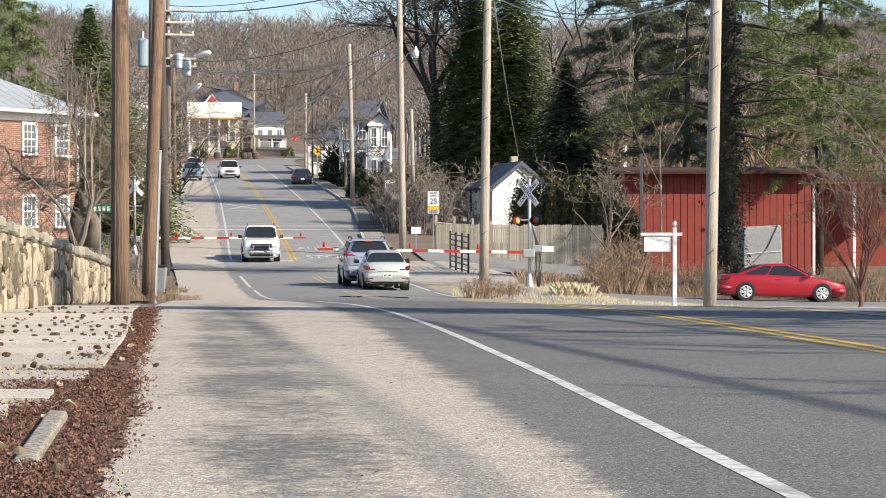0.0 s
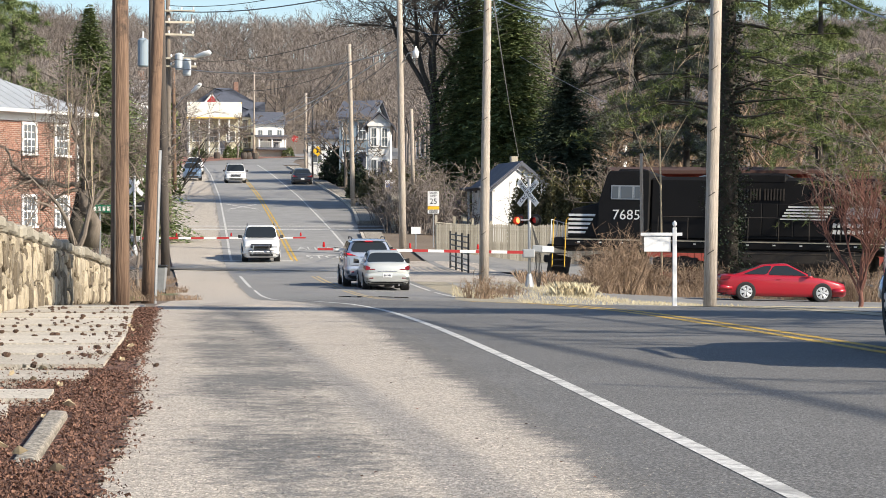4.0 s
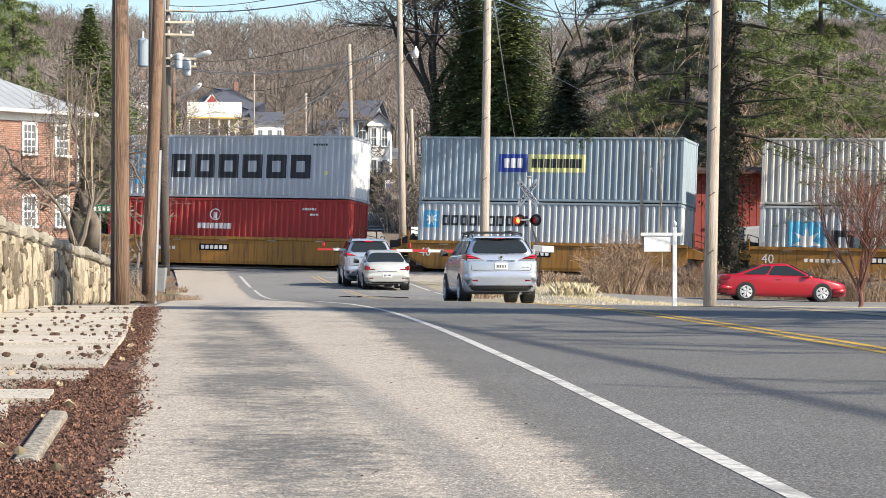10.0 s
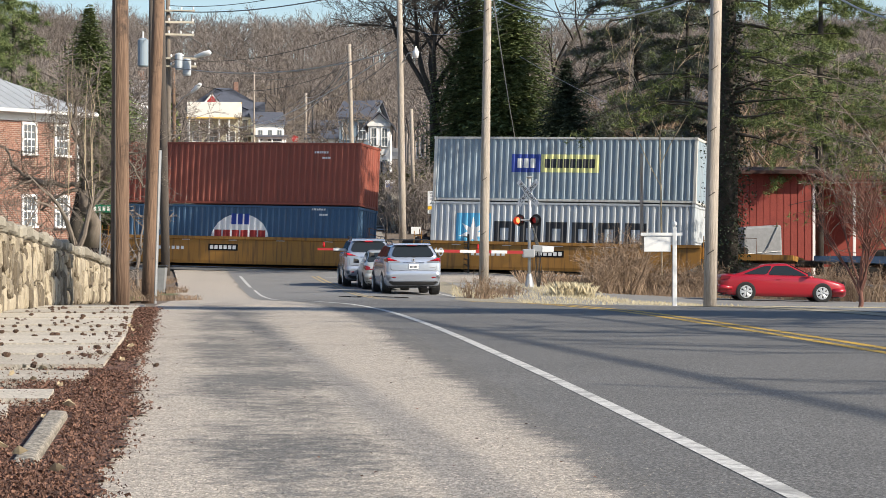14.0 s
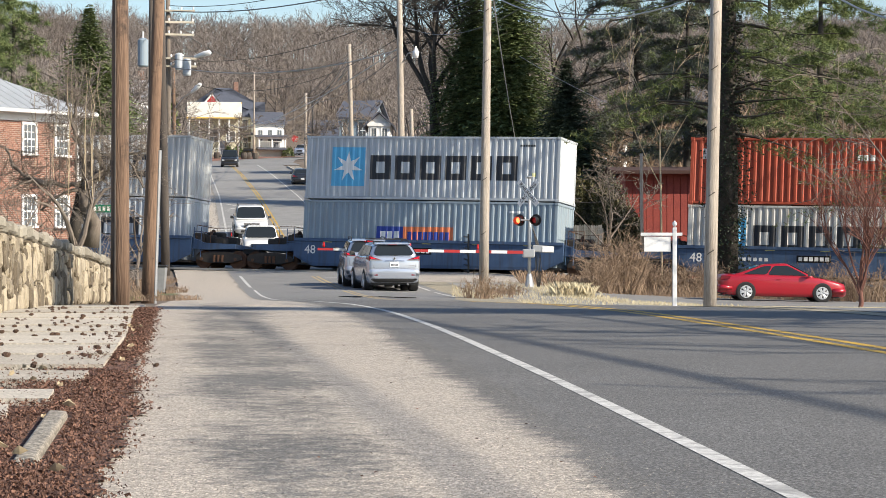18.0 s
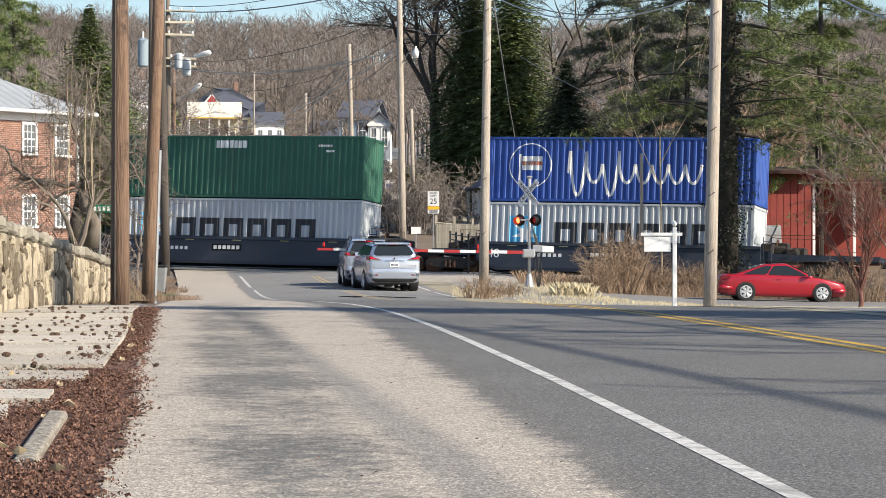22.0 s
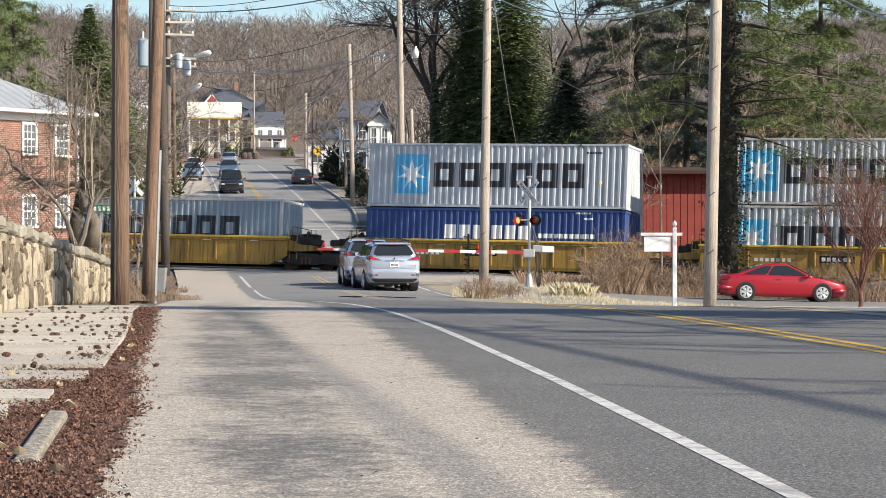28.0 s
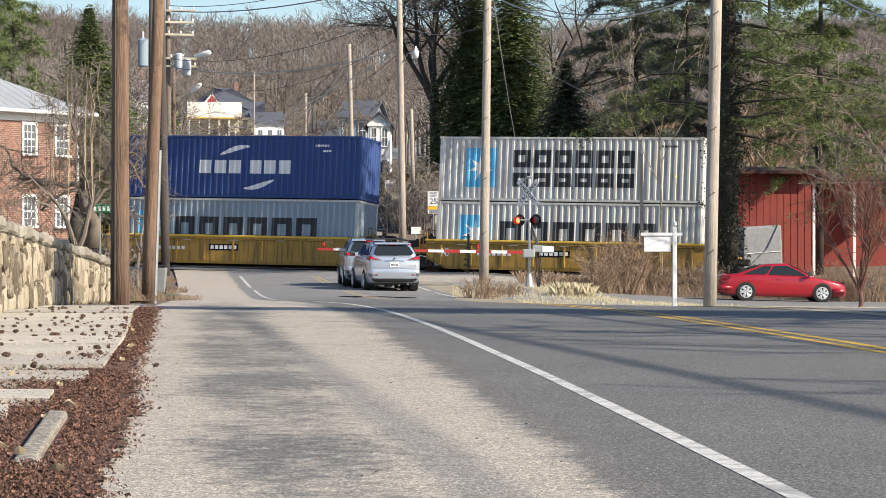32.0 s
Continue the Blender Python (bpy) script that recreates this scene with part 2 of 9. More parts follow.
def streaked(name, col, dirt, amount=0.5):
    """Painted steel with rust and rain streaks that run down it."""
    m = mk(name, col, 0.6, 0.0, 0.12, 0.9, 0.06, 30)
    n, l = m.node_tree.nodes, m.node_tree.links
    b = n["Principled BSDF"]
    old = b.inputs["Base Color"].links[0].from_socket
    tc, mp, nz = n.new("ShaderNodeTexCoord"), n.new("ShaderNodeMapping"), n.new("ShaderNodeTexNoise")
    mp.inputs["Scale"].default_value = (5, 5, 0.35)
    nz.inputs["Scale"].default_value, nz.inputs["Detail"].default_value = 1.6, 6
    l.new(tc.outputs["Object"], mp.inputs["Vector"])
    l.new(mp.outputs[0], nz.inputs["Vector"])
    r = n.new("ShaderNodeMapRange")
    r.inputs["From Min"].default_value, r.inputs["From Max"].default_value = 0.50, 0.72
    r.inputs["To Max"].default_value = amount
    l.new(nz.outputs["Fac"], r.inputs["Value"])
    mix = n.new("ShaderNodeMix")
    mix.data_type = "RGBA"
    mix.inputs["B"].default_value = (*dirt, 1)
    l.new(r.outputs[0], mix.inputs["Factor"])
    l.new(old, mix.inputs["A"])
    l.new(mix.outputs["Result"], b.inputs["Base Color"])
    return m


M["loco"].node_tree.nodes["Principled BSDF"].inputs["Specular IOR Level"].default_value = 0.22
M["kerb"] = mk("old_kerb", (0.20, 0.175, 0.14), 0.95, 0, 0.2, 5, 0.9, 40, col2=(0.46, 0.415, 0.35))
speckle(M["kerb"], 60, 0.5, 1.4, 0.7)
RUSTY = (0.16, 0.10, 0.06)
M["c_grey"] = streaked("container_pale_grey", (0.44, 0.48, 0.52), (0.25, 0.23, 0.20), 0.45)
M["c_bluegrey"] = streaked("container_blue_grey", (0.25, 0.32, 0.38), (0.26, 0.23, 0.19), 0.4)
M["c_white"] = streaked("container_dirty_white", (0.52, 0.53, 0.52), (0.25, 0.17, 0.11), 0.6)
M["c_red"] = streaked("container_red", (0.36, 0.028, 0.024), (0.16, 0.04, 0.03), 0.4)
M["c_brown"] = streaked("container_brown", (0.27, 0.068, 0.042), (0.10, 0.045, 0.03), 0.5)
M["c_orange"] = streaked("container_orange", (0.40, 0.070, 0.034), (0.20, 0.07, 0.04), 0.35)
M["c_green"] = streaked("container_green", (0.022, 0.115, 0.075), (0.06, 0.075, 0.05), 0.4)
M["c_blue"] = streaked("container_blue", (0.018, 0.07, 0.32), (0.05, 0.07, 0.14), 0.35)
M["c_navy"] = streaked("container_navy", (0.022, 0.060, 0.21), (0.06, 0.06, 0.09), 0.4)
M["c_steel"] = streaked("container_steel_blue", (0.045, 0.11, 0.20), (0.07, 0.07, 0.08), 0.45)
M["w_orange"] = streaked("well_orange", (0.34, 0.165, 0.032), (0.09, 0.052, 0.028), 0.75)
M["w_blue"] = streaked("well_blue", (0.055, 0.10, 0.19), (0.05, 0.05, 0.055), 0.5)
M["w_dark"] = streaked("well_dark_blue", (0.030, 0.042, 0.065), (0.05, 0.045, 0.04), 0.5)
M["w_yellow"] = streaked("well_yellow", (0.36, 0.215, 0.04), (0.08, 0.052, 0.03), 0.8)
M["sill_yellow"] = mk("sill_yellow", (0.66, 0.42, 0.05), 0.6, 0, 0.15, 2, 0.05, 30)
M["logo_blue"] = mk("logo_blue", (0.10, 0.42, 0.68), 0.6, 0, 0.1, 3, 0)
M["logo_navy"] = mk("logo_navy", (0.02, 0.05, 0.30), 0.6, 0, 0.1, 3, 0)
M["logo_yellow"] = mk("logo_yellow", (0.72, 0.70, 0.30), 0.6, 0, 0.1, 3, 0)
M["logo_orange"] = mk("logo_orange", (0.72, 0.20, 0.08), 0.6, 0, 0.1, 3, 0)
M["logo_dark"] = mk("logo_dark", (0.025, 0.028, 0.035), 0.6, 0, 0.1, 3, 0)


def brick_mat():
    m = mk("brick", (0.30, 0.10, 0.06), 0.9, 0, 0.2, 2, 0.2, 30)
    n, l = m.node_tree.nodes, m.node_tree.links
    b = n["Principled BSDF"]
    tc, br = n.new("ShaderNodeTexCoord"), n.new("ShaderNodeTexBrick")
    mp = n.new("ShaderNodeMapping")
    mp.inputs["Rotation"].default_value = (radians(90), 0, 0)
    br.inputs["Scale"].default_value = 1.0
    br.inputs["Brick Width"].default_value, br.inputs["Row Height"].default_value, br.inputs["Mortar Size"].default_value = 0.215, 0.075, 0.009
    br.inputs["Color1"].default_value, br.inputs["Color2"].default_value = (0.16, 0.066, 0.046, 1), (0.27, 0.125, 0.088, 1)
    br.inputs["Mortar"].default_value = (0.34, 0.28, 0.23, 1)
    l.new(tc.outputs["Object"], mp.inputs["Vector"])
    l.new(mp.outputs[0], br.inputs["Vector"])
    l.new(br.outputs["Color"], b.inputs["Base Color"])
    bp = n.new("ShaderNodeBump")
    bp.invert = True
    bp.inputs["Strength"].default_value, bp.inputs["Distance"].default_value = 0.4, 0.01
    l.new(br.outputs["Fac"], bp.inputs["Height"])
    l.new(bp.outputs[0], b.inputs["Normal"])
    return m


M["brick"] = brick_mat()


def sandy_mat():
    """Old asphalt with pale sand and fine gravel lying on it in drifts along the travel of the traffic."""
    m = mk("sandy_asphalt", (0.135, 0.13, 0.125), 0.9, 0, 0.3, 0.8, 0.6, 60, col2=(0.23, 0.222, 0.21))
    n, l = m.node_tree.nodes, m.node_tree.links
    b = n["Principled BSDF"]
    old = b.inputs["Base Color"].links[0].from_socket
    tc = n.new("ShaderNodeTexCoord")
    mp, big, fine, grit = n.new("ShaderNodeMapping"), n.new("ShaderNodeTexNoise"), n.new("ShaderNodeTexNoise"), n.new("ShaderNodeTexNoise")
    mp.inputs["Scale"].default_value = (0.8, 0.55, 1)
    mp.inputs["Rotation"].default_value = (0, 0, radians(-4))
    l.new(tc.outputs["Object"], mp.inputs["Vector"])
    l.new(mp.outputs[0], big.inputs["Vector"])
    big.inputs["Scale"].default_value, big.inputs["Detail"].default_value, big.inputs["Roughness"].default_value = 1.0, 7, 0.62
    l.new(tc.outputs["Object"], fine.inputs["Vector"])
    fine.inputs["Scale"].default_value, fine.inputs["Detail"].default_value, fine.inputs["Roughness"].default_value = 7, 9, 0.75
    l.new(tc.outputs["Object"], grit.inputs["Vector"])
    grit.inputs["Scale"].default_value = 90
    s1 = n.new("ShaderNodeMath")
    s1.operation = "MULTIPLY_ADD"
    l.new(fine.outputs["Fac"], s1.inputs[0])
    s1.inputs[1].default_value = 0.85
    soft_big = n.new("ShaderNodeMath")
    soft_big.operation = "MULTIPLY"
    soft_big.inputs[1].default_value = 0.6
    l.new(big.outputs["Fac"], soft_big.inputs[0])
    l.new(soft_big.outputs[0], s1.inputs[2])
    at = n.new("ShaderNodeAttribute")
    at.attribute_name = "across"
    s2 = n.new("ShaderNodeMath")
    s2.operation = "ADD"
    l.new(s1.outputs[0], s2.inputs[0])
    l.new(at.outputs["Fac"], s2.inputs[1])
    r = n.new("ShaderNodeMapRange")
    r.inputs["From Min"].default_value, r.inputs["From Max"].default_value = 0.64, 0.84
    r.inputs["To Max"].default_value = 0.94
    l.new(s2.outputs[0], r.inputs["Value"])
    sand = n.new("ShaderNodeMix")
    sand.data_type = "RGBA"
    sand.inputs["A"].default_value, sand.inputs["B"].default_value = (0.42, 0.365, 0.305, 1), (0.72, 0.64, 0.545, 1)
    l.new(grit.outputs["Fac"], sand.inputs["Factor"])
    mix = n.new("ShaderNodeMix")
    mix.data_type = "RGBA"
    l.new(r.outputs[0], mix.inputs["Factor"])
    l.new(old, mix.inputs["A"])
    l.new(sand.outputs["Result"], mix.inputs["B"])
    l.new(mix.outputs["Result"], b.inputs["Base Color"])
    return m


def bleached(m, pale_lo, pale_hi):
    """Blends the surface to old bleached asphalt where the sheet's attribute says so."""
    n, l = m.node_tree.nodes, m.node_tree.links
    b = n["Principled BSDF"]
    old = b.inputs["Base Color"].links[0].from_socket
    at, tc, nz, pale, mix = n.new("ShaderNodeAttribute"), n.new("ShaderNodeTexCoord"), n.new("ShaderNodeTexNoise"), n.new("ShaderNodeMix"), n.new("ShaderNodeMix")
    at.attribute_name = "across"
    nz.inputs["Scale"].default_value, nz.inputs["Detail"].default_value = 1.4, 8
    l.new(tc.outputs["Object"], nz.inputs["Vector"])
    pale.data_type = mix.data_type = "RGBA"
    pale.inputs["A"].default_value, pale.inputs["B"].default_value = (*pale_lo, 1), (*pale_hi, 1)
    l.new(nz.outputs["Fac"], pale.inputs["Factor"])
    l.new(at.outputs["Fac"], mix.inputs["Factor"])
    l.new(old, mix.inputs["A"])
    l.new(pale.outputs["Result"], mix.inputs["B"])
    l.new(mix.outputs["Result"], b.inputs["Base Color"])
    return m


M["sandy"] = speckle(speckle(sandy_mat(), 110, 0.45, 1.5, 0.75), 240, 0.4, 1.7, 0.5)
speckle(M["asphalt"], 125, 0.5, 2.3, 0.7)
bleached(M["asphalt"], (0.17, 0.168, 0.165), (0.33, 0.325, 0.315))
speckle(M["paint_white"], 60, 0.7, 1.2, 0.6)
speckle(M["paint_yellow"], 34, 0.6, 1.25, 0.9)
worn(M["paint_white"], (0.20, 0.195, 0.185), 3.0, 0.52, 0.68, 2.6)
worn(M["paint_yellow"], (0.15, 0.14, 0.12), 2.2, 0.50, 0.66)
M["paint_yellow_old"] = worn(mk("paint_yellow_old", (0.40, 0.28, 0.09), 0.75, 0, 0.2, 2, 0.3, 30, col2=(0.52, 0.37, 0.14)), (0.23, 0.225, 0.215), 2.6, 0.40, 0.62)
speckle(M["concrete"], 60, 0.8, 1.35, 0.7)
speckle(M["litter_mat"], 45, 0.4, 2.6, 0.9)

# ---------------------------------------------------------------- mesh tools
class Geo:
    """Collects vertices and faces for one mesh."""

    def __init__(self):
        self.v, self.f = [], []

    def add(self, verts, faces):
        k = len(self.v)
        self.v += [tuple(p) for p in verts]
        self.f += [tuple(i + k for i in q) for q in faces]
        return self

    def box(self, c, s, rz=0.0, b=0.0, ry=0.0, rx=0.0):
        """A box with its middle at c, size s, turned, with chamfered edges of b."""
        hx, hy, hz = s[0] / 2, s[1] / 2, s[2] / 2
        if b <= 0:
            vs = [(x, y, z) for x in (-hx, hx) for y in (-hy, hy) for z in (-hz, hz)]
            fs = [(0, 1, 3, 2), (4, 6, 7, 5), (0, 4, 5, 1), (2, 3, 7, 6), (0, 2, 6, 4), (1, 5, 7, 3)]
        else:
            b = min(b, 0.45 * min(s))
            vs, idx = [], {}
            for sx in (-1, 1):
                for sy in (-1, 1):
                    for sz in (-1, 1):
                        for a in range(3):
                            idx[sx, sy, sz, a] = len(vs)
                            vs.append((sx * (hx - (a != 0) * b), sy * (hy - (a != 1) * b), sz * (hz - (a != 2) * b)))
            fs = []
            for a in range(3):
                o = [i for i in range(3) if i != a]
                for sg in (-1, 1):
                    q = []
                    for p, r in ((-1, -1), (1, -1), (1, 1), (-1, 1)):
                        k = [0, 0, 0]
                        k[a], k[o[0]], k[o[1]] = sg, p, r
                        q.append(idx[k[0], k[1], k[2], a])
                    fs.append(tuple(q if (sg > 0) == (a != 1) else q[::-1]))
            for a in range(3):
                o = [i for i in range(3) if i != a]
                for p in (-1, 1):
                    for r in (-1, 1):
                        q = []
                        for sg, w in ((-1, 0), (1, 0), (1, 1), (-1, 1)):
                            k = [0, 0, 0]
                            k[a], k[o[0]], k[o[1]] = sg, p, r
                            q.append(idx[k[0], k[1], k[2], o[w]])
                        fs.append(tuple(q))
            for sx in (-1, 1):
                for sy in (-1, 1):
                    for sz in (-1, 1):
                        fs.append(tuple(idx[sx, sy, sz, a] for a in range(3)))
        m = pose(*c, math.degrees(rx), math.degrees(ry), math.degrees(rz))
        return self.add([m @ Vector(p) for p in vs], fs)

    def tube(self, pts, rads, n=6, cap=True):
        """A round bar along the points, with a radius for each."""
        pts = [Vector(p) for p in pts]
        k0, rings = len(self.v), []
        for i, p in enumerate(pts):
            d = (pts[min(i + 1, len(pts) - 1)] - pts[max(i - 1, 0)])
            d = d.normalized() if d.length > 1e-9 else Vector((0, 0, 1))
            a = d.cross(Vector((0, 0, 1)) if abs(d.z) < 0.9 else Vector((1, 0, 0))).normalized()
            b = d.cross(a)
            r = rads[i] if hasattr(rads, "__len__") else rads
            rings.append(len(self.v))
            for j in range(n):
                t = 2 * math.pi * j / n
                self.v.append(tuple(p + (a * math.cos(t) + b * math.sin(t)) * r))
        for i in range(len(pts) - 1):
            p, q = rings[i], rings[i + 1]
            for j in range(n):
                self.f.append((p + j, p + (j + 1) % n, q + (j + 1) % n, q + j))
        if cap:
            self.f.append(tuple(range(k0, k0 + n))[::-1])
            self.f.append(tuple(range(rings[-1], rings[-1] + n)))
        return self

    def ring_disc(self, c, axis, r0, r1, w, n=20):
        """A ring with inner radius r0 (0: a disc), outer r1 and width w along the axis (0, 1 or 2)."""
        o = [i for i in range(3) if i != axis]
        prof = [(r0, -w / 2), (r1 * 0.96, -w / 2), (r1, -w / 2 * 0.7), (r1, w / 2 * 0.7), (r1 * 0.96, w / 2), (r0, w / 2)]
        vs, m = [], len(prof)
        for j in range(n):
            t = 2 * math.pi * j / n
            for r, h in prof:
                k = [0, 0, 0]
                k[axis], k[o[0]], k[o[1]] = c[axis] + h, c[o[0]] + r * math.cos(t), c[o[1]] + r * math.sin(t)
                vs.append(tuple(k))
        fs = []
        for j in range(n):
            for i in range(m - 1 + (r0 > 0)):
                fs.append((j * m + i, j * m + (i + 1) % m, ((j + 1) % n) * m + (i + 1) % m, ((j + 1) % n) * m + i))
        return self.add(vs, fs)

    def prism(self, poly, axis, lo, hi):
        """A polygon in the plane across the axis, drawn out from lo to hi."""
        n = len(poly)

        def at(p, h):
            return ((h, p[0], p[1]), (p[0], h, p[1]), (p[0], p[1], h))[axis]
        vs = [at(p, lo) for p in poly] + [at(p, hi) for p in poly]
        fs = [tuple(range(n))[::-1], tuple(range(n, 2 * n))] + [(i, (i + 1) % n, n + (i + 1) % n, n + i) for i in range(n)]
        return self.add(vs, fs)

    def hull(self, low, top):
        n = len(low)
        return self.add(list(low) + list(top), [tuple(range(n))[::-1], tuple(range(n, 2 * n))] + [(i, (i + 1) % n, n + (i + 1) % n, n + i) for i in range(n)])


def mesh_of(name, g, material, smooth=False):
    me = bpy.data.meshes.new(name)
    me.from_pydata(g.v, [], g.f)
    if smooth:
        me.polygons.foreach_set("use_smooth", [True] * len(me.polygons))
    me.materials.append(material)
    return me


def tidy(me):
    bm = bmesh.new()
    bm.from_mesh(me)
    bmesh.ops.recalc_face_normals(bm, faces=bm.faces)
    bm.to_mesh(me)
    bm.free()
    return me


def part(name, g, material, parent=None, label="", smooth=False, bevel=0.0, at=None):
    """ONE mesh object, under a thing or part if parent is given."""
    me = g if isinstance(g, bpy.types.Mesh) else mesh_of(name, g, material, smooth)
    if not isinstance(g, bpy.types.Mesh) and len(me.polygons) < 4000:
        tidy(me)
    ob = new(name, me)
    if parent is not None:
        ob.parent = parent
    if at is not None:
        ob.matrix_basis = at
    if label:
        ob["label"] = label
    if bevel:
        md = ob.modifiers.new("bevel", "BEVEL")
        md.width, md.segments, md.limit_method, md.angle_limit = bevel, 3, "ANGLE", radians(25)
    return ob


def thing(name, label, category, group="", kind="", at=None):
    ob = new(name)
    ob.empty_display_size = 0.2
    tagged(ob, label, category, group, kind)
    if at is not None:
        ob.matrix_basis = at
    return ob


def lettering(text, size, material, parent, at, name="lettering", depth=0.004):
    """Flat letters in the built-in font, lying in the x-y plane of their pose."""
    cu = bpy.data.curves.new("letters", "FONT")
    cu.body, cu.size, cu.extrude, cu.align_x, cu.align_y, cu.resolution_u = text, size, depth, "CENTER", "CENTER", 2
    tmp = bpy.data.objects.new("letters", cu)
    me = bpy.data.meshes.new_from_object(tmp)
    bpy.data.objects.remove(tmp)
    bpy.data.curves.remove(cu)
    me.materials.clear()
    me.materials.append(material)
    ob = new(name, me)
    ob.parent = parent
    ob.matrix_basis = at
    return ob


def lerp_table(x, table):
    if x <= table[0][0]:
        return table[0][1]
    for (a, p), (b, q) in zip(table, table[1:]):
        if x <= b:
            t = (x - a) / (b - a)
            return p + (q - p) * t
    return table[-1][1]


def smooth01(a, b, x):
    t = min(1.0, max(0.0, (x - a) / (b - a)))
    return t * t * (3 - 2 * t)


# ---------------------------------------------------------------- the lie of the land
# height of the road along the view, and where its centre line runs
ROAD_Z = [(-200, 0.3), (0, 0.0), (36, 0.0), (53, -0.28), (64, -0.5), (74, -0.63), (90, -0.63), (102, -0.47), (112, -0.28), (122, -0.10), (130, 0.45), (142, 1.25), (157, 2.25),
          (202, 4.95), (260, 8.4), (300, 10.8), (350, 13.5), (400, 15.3), (2000, 15.3)]
ROAD_X = [(-60, 11.0), (-20, 6.1), (0, 4.75), (8.2, 4.27), (13.1, 3.95), (20.1, 3.52), (31.6, 2.58), (42, 1.45), (53, 0.3), (74, -2.1), (90, -3.6), (105, -5.15), (118, -6.5), (128, -7.55),
          (157, -10.3), (202, -14.6), (260, -20.6), (290, -24.0), (310, -26.5)]
LANE = 3.15
YAW, T0, GRADE, CANT = radians(20.0), 114.0, -0.019, radians(4.0)


def table_smooth(x, table, w=5.0):
    return sum(lerp_table(x + d * w, table) * k for d, k in ((-1, 0.25), (-0.5, 0.25), (0.5, 0.25), (1, 0.25)))


def road_z(y):
    return table_smooth(y, ROAD_Z)


def road_x(y):
    return table_smooth(y, ROAD_X)


def rail_z(u):
    return -0.16 + GRADE * (u + 12)


def track_point(u, off=0.0):
    """A point on the track: u metres along it to the right of the view's middle, off metres behind its near container face."""
    return Vector((u * math.cos(YAW) + off * math.sin(YAW), T0 - u * math.sin(YAW) + off * math.cos(YAW), rail_z(u)))


def ground_z(x, y):
    z = road_z(y)
    if y > 290:
        # the wooded hill behind the village
        z += 39.0 * smooth01(380, 760, y + 0.25 * abs(x)) + 0.02 * max(0, y - 700)
    u = x * math.cos(YAW) - (y - T0) * math.sin(YAW)
    v = x * math.sin(YAW) + (y - T0) * math.cos(YAW)
    side = x - road_x(min(y, 300))
    if side > 0 and 30 < y < 104:
        # the lane falls off toward its outer edge
        z -= 0.031 * min(side, 5.0) * smooth01(32, 48, y) * (1 - smooth01(84, 102, y))
    if side > 7 and y > 30:
        # the low ground beside the railway
        z += (-0.35 * smooth01(7, 14, side)) * smooth01(45, 80, y)
        east = smooth01(8, 13, x)
        k = smooth01(-26, -6, v) * (1 - smooth01(3 + 29 * east, 17 + 55 * east, v))
        z = z * (1 - k * smooth01(8, 18, side)) + (rail_z(u) - 0.35) * k * smooth01(8, 18, side)
        z -= 0.14 * smooth01(7, 10, side) * smooth01(70, 92, y) * (1 - smooth01(99, 103, y))
        z += -0.25 * smooth01(8, 14, side) * smooth01(120, 126, y) * (1 - smooth01(150, 185, y))
    if x > 25:
        z = z + (rail_z(u) - 0.4 - z) * smooth01(25, 60, x) * (1 - smooth01(16, 60, abs(v + 1)))
    return z


def sheet(name, xs_of, ys, lift, material, label, kind="structure", across=None):
    """A strip of ground: for each y a row of x, laid on the land and lifted a little."""
    g = Geo()
    w = None
    vals = []
    for y in ys:
        row = xs_of(y)
        w = len(row)
        for i, x in enumerate(row):
            g.v.append((x, y, ground_z(x, y) + lift))
            vals.append(across(i / (w - 1), y) if across else 0.0)
    for j in range(len(ys) - 1):
        for i in range(w - 1):
            a = j * w + i
            g.f.append((a, a + 1, a + w + 1, a + w))
    me = mesh_of(name, g, material, smooth=True)
    if across:
        at = me.attributes.new("across", "FLOAT", "POINT")
        at.data.foreach_set("value", vals)
    return tagged(new(name, me), label, name.split("_")[0], kind=kind)


def steps(*spans):
    out = []
    for a, b, d in spans:
        n = max(1, round((b - a) / d))
        out += [a + (b - a) * i / n for i in range(n)]
    return out + [spans[-1][1]]


GX = steps((-1500, -300, 150), (-300, -60, 16), (-60, 40, 2.5), (40, 300, 12), (300, 1500, 150))
GY = steps((-900, -60, 80), (-60, 0, 10), (0, 200, 3), (200, 420, 6), (420, 900, 20), (900, 3200, 200))
sheet("ground", lambda y: GX, GY, -0.06, M["soil"], "brown winter soil with dead grass, rising to a wooded hill")

RY = steps((-60, 0, 4), (0, 130, 1.0), (130, 312, 3))


def road_row(offs):
    def row(y):
        c = road_x(y)
        return [c + o for o in offs]
    return row


HALF = LANE + 0.35
sheet("road", road_row([-HALF + 2 * HALF * i / 10 for i in range(11)]), RY, 0.0, M["asphalt"], "grey asphalt two-lane road that dips to a railway crossing", across=lambda f, y: 0.55 * smooth01(58, 84, y) + 0.45 * smooth01(100, 130, y))


def verge_left(y):
    return lerp_table(y, [(-60, 6.5), (0, -0.2), (8.4, -1.15), (16.8, -2.2), (31.6, -3.75), (45, -4.9), (60, -6.4), (70, -7.35), (84, -8.9), (95, -9.9), (112, -11.8), (160, -17.5), (312, -34)])


def shoulder_row(y):
    a, b = verge_left(y), road_x(y) - HALF
    return [a + (b - a) * i / 24 for i in range(25)]


sheet("shoulder", shoulder_row, RY, 0.0, M["sandy"], "old asphalt shoulder covered with pale sand and gravel",
      across=lambda f, y: 0.15 - 0.17 * smooth01(0.14, 0.30, f) * (1 - smooth01(0.46, 0.64, f)) - 0.42 * smooth01(0.82, 1.02, f) + 0.25 * smooth01(30, 55, y))


